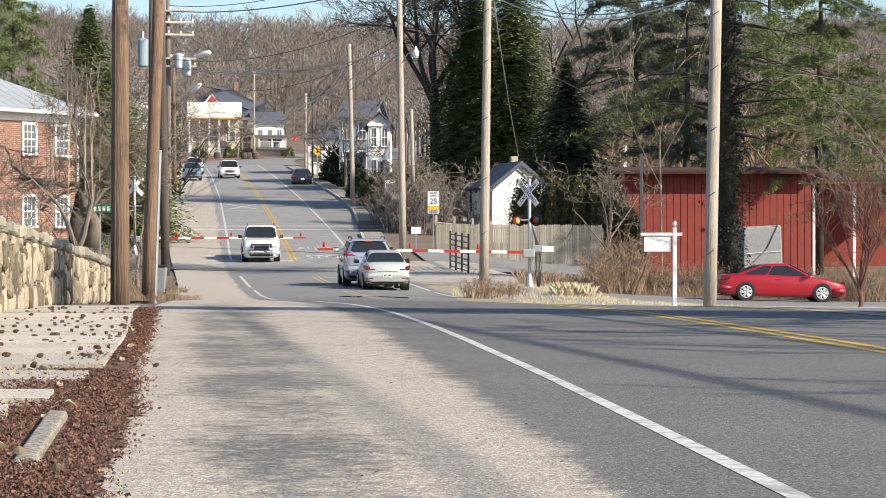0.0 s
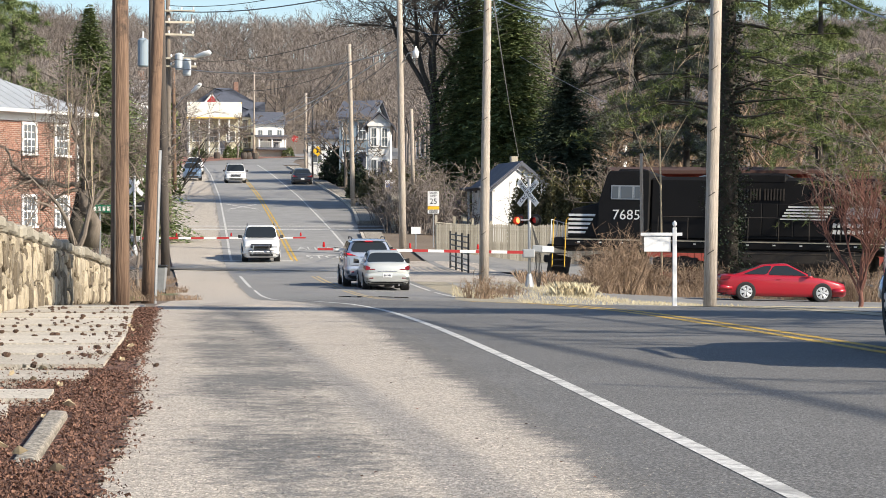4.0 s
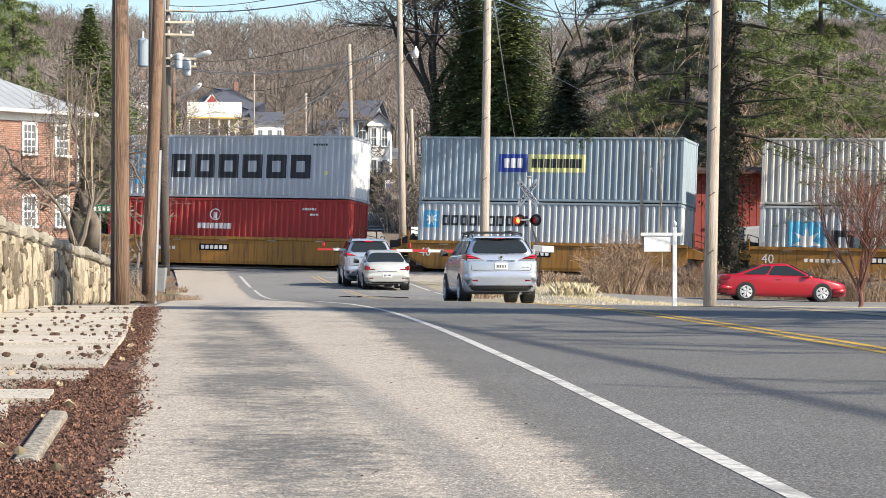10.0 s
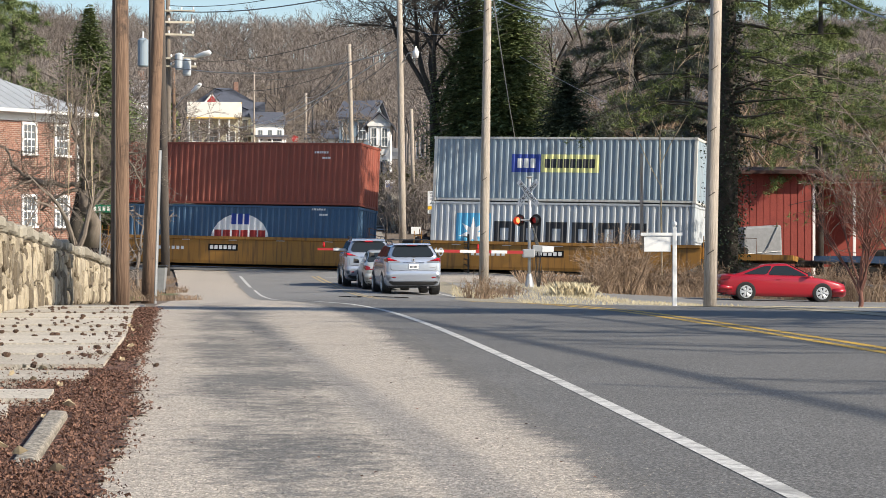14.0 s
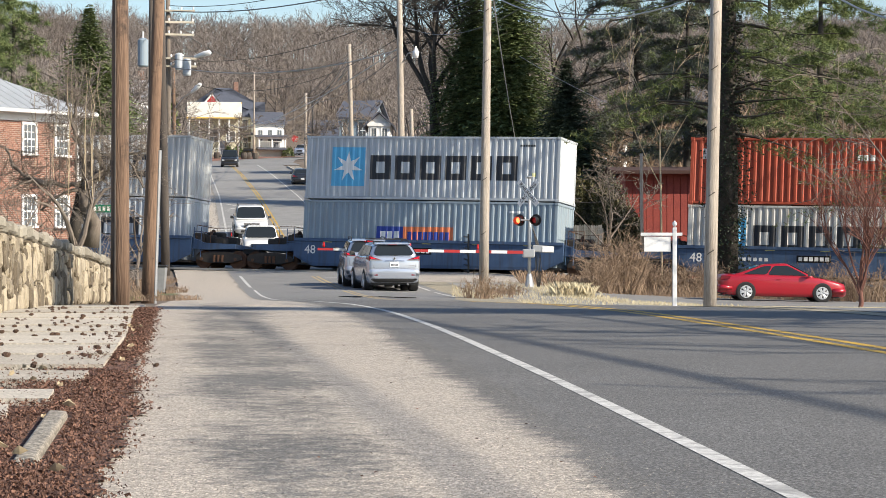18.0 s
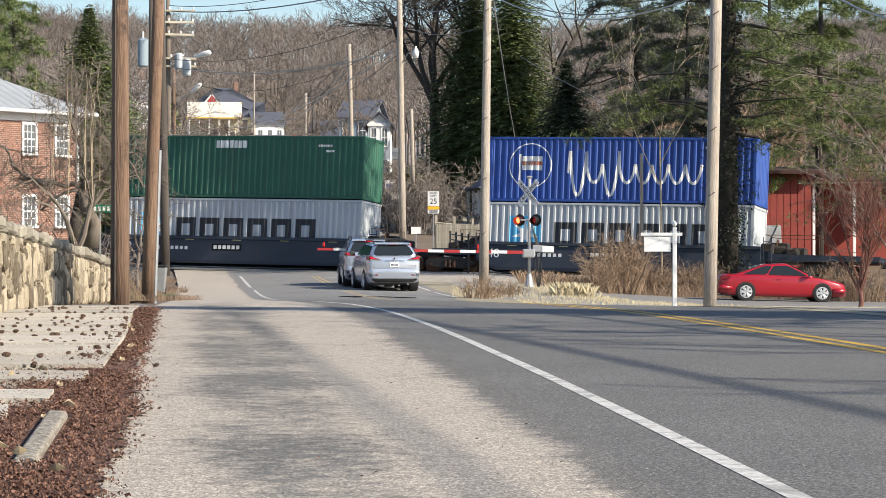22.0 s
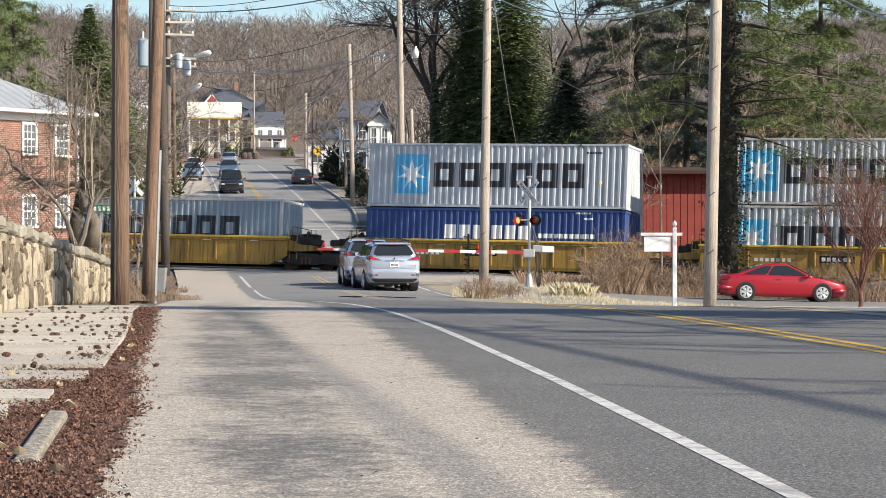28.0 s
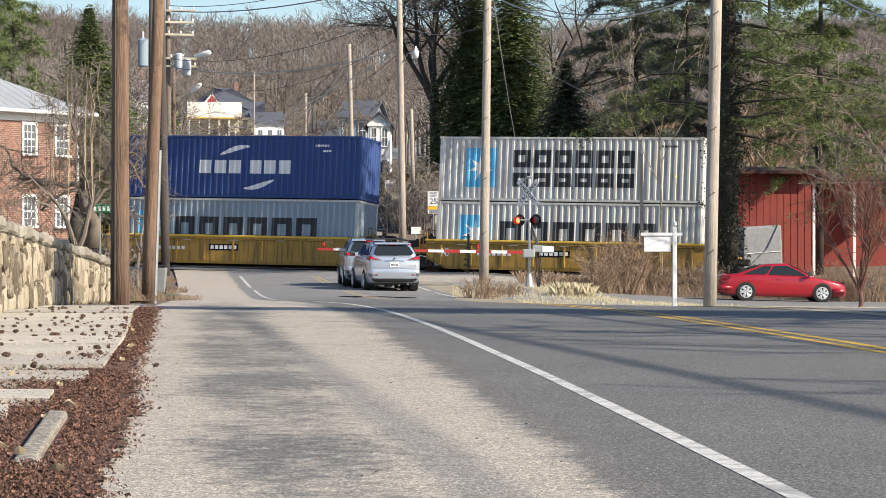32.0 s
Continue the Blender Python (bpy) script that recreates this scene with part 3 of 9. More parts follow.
def stripe(name, o0, o1, ys, material, parent, lift=0.0025, dash=None):
    g = Geo()
    ys = [y for y in ys]
    for y in ys:
        c = road_x(y)
        for o in (o0, o1):
            x = c + (o(y) if callable(o) else o)
            g.v.append((x, y, ground_z(x, y) + lift))
    for j in range(len(ys) - 1):
        if dash and not dash(ys[j]):
            continue
        g.f.append((2 * j, 2 * j + 1, 2 * j + 3, 2 * j + 2))
    return part(name, g, material, parent)


marks = thing("road_markings", "worn white and yellow painted road lines", "road marking", kind="structure")
near = steps((-40, 0, 2), (0, 88, 0.8))
fresh, faded = steps((-40, 0, 2), (0, 50, 0.8)), steps((50, 87, 0.8))
far = steps((126, 308, 2))
stripe("edge_line", -LANE - 0.005, -LANE + 0.078, near, M["paint_white"], marks)
stripe("edge_line", LANE - 0.05, LANE + 0.05, near, M["paint_white"], marks)
for ys, tone in ((fresh, "paint_yellow"), (faded, "paint_yellow_old")):
    stripe("centre_line", -0.16, -0.055, ys, M[tone], marks)
    stripe("centre_line", 0.055, 0.16, ys, M[tone], marks)
stripe("edge_line", -LANE - 0.06, -LANE + 0.06, steps((92, 108, 0.5)), M["paint_white"], marks)
stripe("edge_line", LANE - 0.05, LANE + 0.05, steps((90, 106, 0.5)), M["paint_white"], marks)
stripe("edge_line", -LANE - 0.06, -LANE + 0.06, far, M["paint_white"], marks)
stripe("edge_line", LANE - 0.06, LANE + 0.06, far, M["paint_white"], marks)
stripe("centre_line", -0.17, -0.055, far, M["paint_yellow"], marks)
stripe("centre_line", 0.055, 0.17, far, M["paint_yellow"], marks)
stripe("centre_line", -0.17, -0.055, steps((90, 108, 1)), M["paint_yellow_old"], marks)
stripe("centre_line", 0.055, 0.17, steps((90, 108, 1)), M["paint_yellow_old"], marks)


def cross_stripe(y0, y1, o0, o1, material=None, lift=0.008):
    g = Geo()
    n = 8
    for i in range(n + 1):
        for y in (y0, y1):
            x = road_x(y) + o0 + (o1 - o0) * i / n
            g.v.append((x, y, ground_z(x, y) + lift))
    for i in range(n):
        g.f.append((2 * i, 2 * i + 1, 2 * i + 3, 2 * i + 2))
    return part("bar", g, material or M["paint_white"], marks)


for yy in (152.5, 156.0):
    cross_stripe(yy, yy + 0.8, -6.5, 6.6)
cross_stripe(126.0, 126.6, -4.6, -0.1)
cross_stripe(105.0, 105.6, 0.3, 3.0)
for yy in (176.5, 190.5):
    cross_stripe(yy, yy + 0.5, -3.0, -0.25)
for sgn in (1, -1):
    g = Geo()
    for i in range(13):
        t = i / 12
        y = 179.5 + 8 * t
        for e in (-0.13, 0.13):
            x = road_x(y) - 1.62 + sgn * (t - 0.5) * 2.1 + e
            g.v.append((x, y, ground_z(x, y) + 0.008))
    for i in range(12):
        g.f.append((2 * i, 2 * i + 1, 2 * i + 3, 2 * i + 2))
    part("crossing_mark", g, M["paint_white"], marks)


def road_word(text, y, off, width, length):
    ob = lettering(text, 1.0, M["paint_white"], marks, Matrix(), "road_word", 0.002)
    me = ob.data
    co = np.zeros(len(me.vertices) * 3)
    me.vertices.foreach_get("co", co)
    co = co.reshape(-1, 3)
    sx, sy = width / np.ptp(co[:, 0]), length / np.ptp(co[:, 1])
    for i, v in enumerate(me.vertices):
        yy = y + co[i, 1] * sy
        xx = road_x(yy) + off + co[i, 0] * sx
        v.co = (xx, yy, ground_z(xx, yy) + 0.012 + co[i, 2])


road_word("STOP", 129.0, 1.75, 2.2, 2.2)
road_word("AHEAD", 135.6, 1.75, 2.5, 2.2)

# pavement and kerb along the far side of the hill road
def park(y):
    """Width of the parking lane along the climb."""
    return 0.6 + 1.9 * smooth01(130, 190, y)


sheet("parking_lane", lambda y: [road_x(y) + HALF - 0.05 + (park(y) + 0.16) * i / 3 for i in range(4)], steps((124, 306, 3)), 0.004, M["asphalt_old"], "worn grey asphalt parking lane along the kerb")
pv = thing("pavement_far", "pale concrete pavement with a kerb climbing the hill", "pavement", kind="structure")
for a, b in ((124, 148), (160, 240), (243, 288)):
    n = max(2, int((b - a) / 3))
    for i in range(n):
        y0, y1 = a + (b - a) * i / n, a + (b - a) * (i + 1) / n - 0.03
        g = Geo()
        low, top = [], []
        for o, y in ((HALF + 0.3, y0), (HALF + 1.35, y0), (HALF + 1.35, y1), (HALF + 0.3, y1)):
            x = road_x(y) + o + park(y)
            z = ground_z(x, y)
            low.append((x, y, z - 0.3))
            top.append((x, y, z + 0.16))
        g.hull(low, top)
        part("slab", g, M["kerb"], pv)
        g = Geo()
        low, top = [], []
        for o, y in ((HALF + 0.1, y0), (HALF + 0.27, y0), (HALF + 0.27, y1), (HALF + 0.1, y1)):
            x = road_x(y) + o + park(y)
            z = ground_z(x, y)
            low.append((x, y, z - 0.3))
            top.append((x, y, z + 0.15))
        g.hull(low, top)
        part("kerb", g, M["concrete"], pv)

# flat apron between road, pavement and the gate by the crossing
sheet("apron", lambda y: [road_x(y) + HALF - 0.05 + i * 0.7 for i in range(9)], steps((100, 126, 1)), 0.008, M["sandy"], "worn sandy asphalt apron beside the crossing", across=lambda f, y: 0.12)

sheet("yard", lambda y: [road_x(y) + HALF + 3.0 + (12.5 - road_x(y) - HALF - 3.0) * i / 8 for i in range(9)], steps((118, 134, 1)), 0.014, M["asphalt_old"], "grey asphalt yard before the board fence")

# ---------------------------------------------------------------- railway
def train_distance(t):
    return 11.85 * t - 0.01 * t * t


BASIS = Matrix.Rotation(-YAW, 4, "Z") @ Matrix.Rotation(math.atan(-GRADE), 4, "Y") @ Matrix.Rotation(-CANT, 4, "X")


def track_pose(u):
    """The pose of a railway vehicle whose origin is u metres along, on rail top, at the track's centre."""
    p = track_point(u - 0.25, 1.22)
    return Matrix.Translation(p) @ BASIS


RIDERS = []
track = thing("railway_track", "single railway track on grey ballast", "track", kind="structure")
for off in (-0.76, 0.76):
    g = Geo()
    prof = [(-0.07, -0.17), (0.07, -0.17), (0.07, -0.155), (0.012, -0.13), (0.012, -0.045), (0.036, -0.035), (0.036, 0.0), (-0.036, 0.0), (-0.036, -0.035), (-0.012, -0.045), (-0.012, -0.13), (-0.07, -0.155)]
    g.prism([(p[0] + off, p[1]) for p in prof], 0, -120, 420)
    part("rail", g, M["rail"], track, at=track_pose(0))
g = Geo()
g.prism([(-3.2, -0.75), (3.2, -0.75), (1.75, -0.19), (-1.75, -0.19)], 0, 5.5, 420)
part("ballast_bed", g, M["ballast"], track, at=track_pose(0))
g = Geo()
g.prism([(-3.2, -0.75), (3.2, -0.75), (1.75, -0.19), (-1.75, -0.19)], 0, -120, -13.5)
part("ballast_bed", g, M["ballast"], track, at=track_pose(0))
tie = mesh_of("tie", Geo().box((0, 0, -0.235), (0.23, 2.6, 0.14), b=0.015), M["pole_dark"])
for i in range(70):
    part("tie", tie, None, track, at=track_pose(0) @ pose(5.8 + i * 0.53, 0, 0))
for y0, y1 in ((-2.2, -0.86), (-0.66, 0.66), (0.86, 2.2)):
    for i in range(8):
        g = Geo().box((-13.2 + i * 2.32 + 1.15, (y0 + y1) / 2, -0.10), (2.3, y1 - y0, 0.1), b=0.01)
        part("crossing_panel", g, M["asphalt_old"], track, at=track_pose(0))

CL, CW = 12.192, 2.438


def corrugated(g, x0, x1, y, z0, z1, n, depth, sgn):
    """A wall of n trapezoid corrugations in the plane y, its crests at y and its troughs behind."""
    w = (x1 - x0) / n
    xs = []
    for i in range(n):
        a = x0 + i * w
        xs += [(a, 0), (a + 0.30 * w, 0), (a + 0.44 * w, 1), (a + 0.86 * w, 1)]
    xs.append((x1, 0))
    k = len(g.v)
    for x, d in xs:
        yy = y - sgn * depth * d
        g.v += [(x, yy, z0), (x, yy, z1)]
    for i in range(len(xs) - 1):
        g.f.append((k + 2 * i, k + 2 * i + 2, k + 2 * i + 3, k + 2 * i + 1))


def make_container_parts(h):
    """Meshes of a forty-foot box of height h; the origin is at the bottom of its left end."""
    out = {}
    g = Geo()
    corrugated(g, 0.12, CL - 0.12, -CW / 2 + 0.012, 0.15, h - 0.10, 40, 0.042, -1)
    out["side_panel"] = g
    g = Geo()
    corrugated(g, 0.12, CL - 0.12, CW / 2 - 0.012, 0.15, h - 0.10, 40, 0.042, 1)
    out["back_panel"] = g
    g = Geo()
    g.box((CL / 2, 0, h - 0.07), (CL - 0.2, CW - 0.08, 0.04))
    out["roof_panel"] = g
    g = Geo()
    g.box((CL / 2, 0, 0.12), (CL - 0.2, CW - 0.1, 0.08))
    out["floor_panel"] = g
    g = Geo()
    g.box((0.06, 0, h / 2), (0.05, CW - 0.2, h - 0.24))
    out["left_end"] = g
    g = Geo()
    q = Geo()
    corrugated(q, -CW / 2 + 0.13, CW / 2 - 0.13, 0.0, 0.13, h - 0.11, 8, 0.03, 1)
    g.v, g.f = [(CL - 0.035 + p[1], p[0], p[2]) for p in q.v], q.f
    out["right_end"] = g
    return out


CMESH = {}


def container(key, label, mat_key, post_key, c, z, h=2.896, art=None, end_key=None, group="containers on the train"):
    """A shipping container whose left end is c metres behind the train's zero, its floor z above the rail."""
    ob = thing("shipping_container", label, "container", group)
    ck = (mat_key, h)
    if ck not in CMESH:
        CMESH[ck] = {k: tidy(mesh_of(k, g, M[mat_key])) for k, g in make_container_parts(h).items()}
    for k, me in CMESH[ck].items():
        if k == "right_end" and end_key:
            part("end_panel", make_container_parts(h)["right_end"], M[end_key], ob)
            continue
        part({"right_end": "end_panel", "left_end": "end_panel", "back_panel": "side_panel"}.get(k, k), me, None, ob)
    pk = ("post", post_key, h)
    if pk not in CMESH:
        post = Geo().box((0, 0, h / 2), (0.15, 0.13, h - 0.2), b=0.015)
        cast = Geo().box((0, 0, 0), (0.178, 0.162, 0.118), b=0.012)
        rail = Geo().box((CL / 2, 0, 0), (CL - 0.34, 0.06, 0.10), b=0.01)
        cross = Geo().box((0, 0, 0), (0.08, CW - 0.3, 0.12), b=0.01)
        CMESH[pk] = [tidy(mesh_of(n, q, M[post_key])) for n, q in (("corner_post", post), ("corner_casting", cast), ("side_rail", rail), ("end_rail", cross))]
    post, cast, rail, cross = CMESH[pk]
    for x in (0.08, CL - 0.08):
        for y in (-CW / 2 + 0.068, CW / 2 - 0.068):
            part("corner_post", post, None, ob, at=pose(x, y, 0))
            for zz in (0.06, h - 0.06):
                part("corner_casting", cast, None, ob, at=pose(x + (0.008 if x > 1 else -0.008), y + (-0.012 if y < 0 else 0.012), zz))
    for y in (-CW / 2 + 0.03, CW / 2 - 0.03):
        for zz in (0.075, h - 0.055):
            part("side_rail", rail, None, ob, at=pose(0, y, zz))
    for x in (0.06, CL - 0.06):
        for zz in (0.075, h - 0.055):
            part("end_rail", cross, None, ob, at=pose(x, 0, zz))
    # pattern of marks painted on the side that faces the road
    for name, kind, material, x, zc, w, hh in art or []:
        mark(name, kind, M[material], ob, x, zc, w, hh)
    RIDERS.append((ob, c, z))
    return ob


def painted(g, poly):
    """A flat painted shape on the near side: it follows crests and troughs of the corrugated wall."""
    pitch = (CL - 0.24) / 40
    lo, hi = min(p[0] for p in poly), max(p[0] for p in poly)
    cuts = [lo]
    brk = (0.0, 0.30, 0.44, 0.86)
    k0 = int((lo - 0.12) / pitch) - 1
    for k in range(k0, k0 + int((hi - lo) / pitch) + 4):
        for b in brk:
            x = 0.12 + (k + b) * pitch
            if lo < x < hi:
                cuts.append(x)
    cuts.append(hi)

    def depth(x):
        f = ((x - 0.12) / pitch) % 1.0
        d = 0 if f < 0.30 else (f - 0.30) / 0.14 if f < 0.44 else 1 if f < 0.86 else (1 - f) / 0.14
        return -CW / 2 + 0.012 + 0.042 * d - 0.005

    def clip(pts, x, keep_right):
        out = []
        for p, q in zip(pts, pts[1:] + pts[:1]):
            a, b = (p[0] >= x) == keep_right or p[0] == x, (q[0] >= x) == keep_right or q[0] == x
            if a:
                out.append(p)
            if a != b and abs(q[0] - p[0]) > 1e-9:
                t = (x - p[0]) / (q[0] - p[0])
                out.append((x, p[1] + (q[1] - p[1]) * t))
        return out
    for a, b in zip(cuts, cuts[1:]):
        if b - a < 1e-5:
            continue
        piece = clip(clip(list(poly), a, True), b, False)
        if len(piece) >= 3:
            k = len(g.v)
            g.v += [(p[0], depth(p[0] + (1e-6 if p[0] <= a + 1e-9 else -1e-6)), p[1]) for p in piece]
            g.f.append(tuple(range(k, k + len(piece))))


def star_poly(cx, cz, r0, r1, n=7):
    pts = []
    for i in range(2 * n):
        a = math.pi / 2 + math.pi * i / n
        r = r1 if i % 2 == 0 else r0
        pts.append((cx + r * math.cos(a), cz + r * math.sin(a)))
    return pts


def welded(g, material):
    """The painted pieces joined along their shared edges."""
    me = mesh_of("painted_mark", g, material)
    bm = bmesh.new()
    bm.from_mesh(me)
    bmesh.ops.remove_doubles(bm, verts=bm.verts, dist=0.0008)
    bmesh.ops.recalc_face_normals(bm, faces=bm.faces)
    bm.to_mesh(me)
    bm.free()
    return me


def mark(name, kind, material, ob, x, zc, w, h):
    g = Geo()
    if kind == "panel":
        painted(g, [(x, zc - h / 2), (x + w, zc - h / 2), (x + w, zc + h / 2), (x, zc + h / 2)])
    elif kind == "star":
        pts = star_poly(x + w / 2, zc, w * 0.16, w * 0.44)
        for i in range(7):
            a, b, c2 = pts[(2 * i - 1) % 14], pts[2 * i], pts[(2 * i + 1) % 14]
            painted(g, [a, b, c2])
        painted(g, [pts[2 * i + 1] for i in range(7)])
        g.v = [(p[0], p[1] - 0.004, p[2]) for p in g.v]
    elif kind.startswith("bars"):
        n = int(kind[4:])
        cw = w / (n - 0.18)
        for i in range(n):
            g = Geo()
            a, b, c2, d, s = x + i * cw, x + i * cw + cw * 0.82, zc - h / 2, zc + h / 2, cw * 0.24
            for q in ([(a, c2), (a + s, c2 + s), (a + s, d - s), (a, d)], [(b, c2), (b, d), (b - s, d - s), (b - s, c2 + s)], [(a, d), (a + s, d - s), (b - s, d - s), (b, d)], [(a, c2), (b, c2), (b - s, c2 + s), (a + s, c2 + s)]):
                painted(g, q)
            g.v = [(p[0], p[1] - 0.003, p[2]) for p in g.v]
            part(name, welded(g, material), material, ob)
        return None
    elif kind.startswith("blocks"):
        n = int(kind[6:])
        cw = w / (n - 0.2)
        for i in range(n):
            g = Geo()
            painted(g, [(x + i * cw, zc - h / 2), (x + i * cw + cw * 0.8, zc - h / 2), (x + i * cw + cw * 0.8, zc + h / 2), (x + i * cw, zc + h / 2)])
            g.v = [(p[0], p[1] - 0.004, p[2]) for p in g.v]
            part(name, welded(g, material), material, ob)
        return None
    elif kind == "dome":
        painted(g, [(x + w / 2 + w / 2 * math.cos(math.pi * i / 14), zc - h / 2 + h * math.sin(math.pi * i / 14)) for i in range(15)])
    elif kind == "ring":
        for i in range(28):
            a, b = 2 * math.pi * i / 28, 2 * math.pi * (i + 1) / 28
            painted(g, [(x + w / 2 + r * math.cos(q), zc + r * math.sin(q)) for r, q in ((w / 2, a), (w / 2, b), (w / 2 - 0.05, b), (w / 2 - 0.05, a))])
    elif kind.startswith("swash"):
        up = 1 if kind == "swash_up" else -1
        for i in range(10):
            t0, t1 = i / 10, (i + 1) / 10
            f = lambda t: zc + up * h * (math.sin(t * math.pi * 0.5) - 0.5)
            th = lambda t: 0.03 + 0.09 * math.sin(t * math.pi)
            xx = (lambda t: x + w * t) if up > 0 else (lambda t: x + w * (1 - t))
            painted(g, [(xx(t0), f(t0) - th(t0)), (xx(t1), f(t1) - th(t1)), (xx(t1), f(t1) + th(t1)), (xx(t0), f(t0) + th(t0))])
    elif kind == "script":
        # one running white line with tall loops, as a painted flourish
        pts = []
        for i in range(90):
            t = i / 89
            tall = 1.0 if t < 0.16 or 0.30 < t < 0.40 else 0.42
            pts.append((x + w * t + 0.10 * math.cos(t * 52), zc - h * 0.08 + h * 0.5 * tall * math.sin(t * 52)))
        for p, q in zip(pts, pts[1:]):
            d = math.hypot(q[0] - p[0], q[1] - p[1]) or 1
            nx, nz = -(q[1] - p[1]) / d * 0.065, (q[0] - p[0]) / d * 0.065
            painted(g, [(p[0] + nx, p[1] + nz), (p[0] - nx, p[1] - nz), (q[0] - nx, q[1] - nz), (q[0] + nx, q[1] + nz)])
        g.v = [(p[0], p[1] - 0.003, p[2]) for p in g.v]
    return part(name, welded(g, material), material, ob)


def star_name(zc=1.50, x0=1.25, sq=1.55, nx=3.15, nw=6.4, nh=0.98, col="logo_dark"):
    nw, nh, sq = nw * 1.10, nh * 1.12, sq * 1.06
    return [("logo_square", "panel", "logo_blue", x0, zc, sq, sq * 1.08), ("logo_star", "star", "white", x0, zc, sq, sq), ("name_mark", "bars6", col, nx, zc - 0.02, nw, nh)]


def two_line_name():
    return [("logo_square", "panel", "logo_blue", 1.25, 1.5, 1.45, 1.75), ("logo_star", "star", "white", 1.25, 1.5, 1.45, 1.4),
            ("name_mark", "bars6", "logo_dark", 3.5, 1.92, 5.6, 0.78), ("name_mark", "bars6", "logo_dark", 3.5, 0.98, 5.6, 0.62)]


TINY = [("code_mark", "blocks6", "white", 9.9, 2.45, 0.7, 0.10), ("code_mark", "blocks3", "white", 10.3, 2.2, 0.4, 0.09)]
TINYD = [("code_mark", "blocks6", "logo_dark", 10.3, 2.5, 0.7, 0.09), ("code_mark", "blocks2", "logo_yellow", 10.9, 1.2, 0.16, 0.16)]


def bogie(parent, x, wb=1.73, r=0.42):
    """A two-axle truck: side frames, bolster, springs, wheels."""
    b = part("truck_bolster", Geo().box((x, 0, 0.52), (0.5, 2.2, 0.26), b=0.04), M["under"], parent)
    for y in (-1.0, 1.0):
        g = Geo()
        g.prism([(x - wb / 2 - 0.3, 0.42), (x - wb / 2 - 0.25, 0.62), (x - 0.45, 0.78), (x + 0.45, 0.78), (x + wb / 2 + 0.25, 0.62), (x + wb / 2 + 0.3, 0.42), (x + wb / 2 + 0.1, 0.36), (x + 0.5, 0.26), (x - 0.5, 0.26), (x - wb / 2 - 0.1, 0.36)], 1, y - 0.09, y + 0.09)
        part("side_frame", g, M["under"], b)
        g = Geo()
        for k in (-0.2, 0, 0.2):
            g.tube([(x + k, y - 0.1, 0.3), (x + k, y - 0.1, 0.62)], 0.07, 8)
        part("spring", g, M["rust"], b)
    for dx in (-wb / 2, wb / 2):
        g = Geo()
        for y in (-0.76, 0.76):
            g.ring_disc((x + dx, y, r), 1, 0.0, r, 0.13, 22)
            g.ring_disc((x + dx, y * 0.93, r), 1, 0.0, r + 0.025, 0.03, 22)
        g.tube([(x + dx, -1.12, r), (x + dx, 1.12, r)], 0.075, 10)
        part("wheelset", g, M["rust"], b)


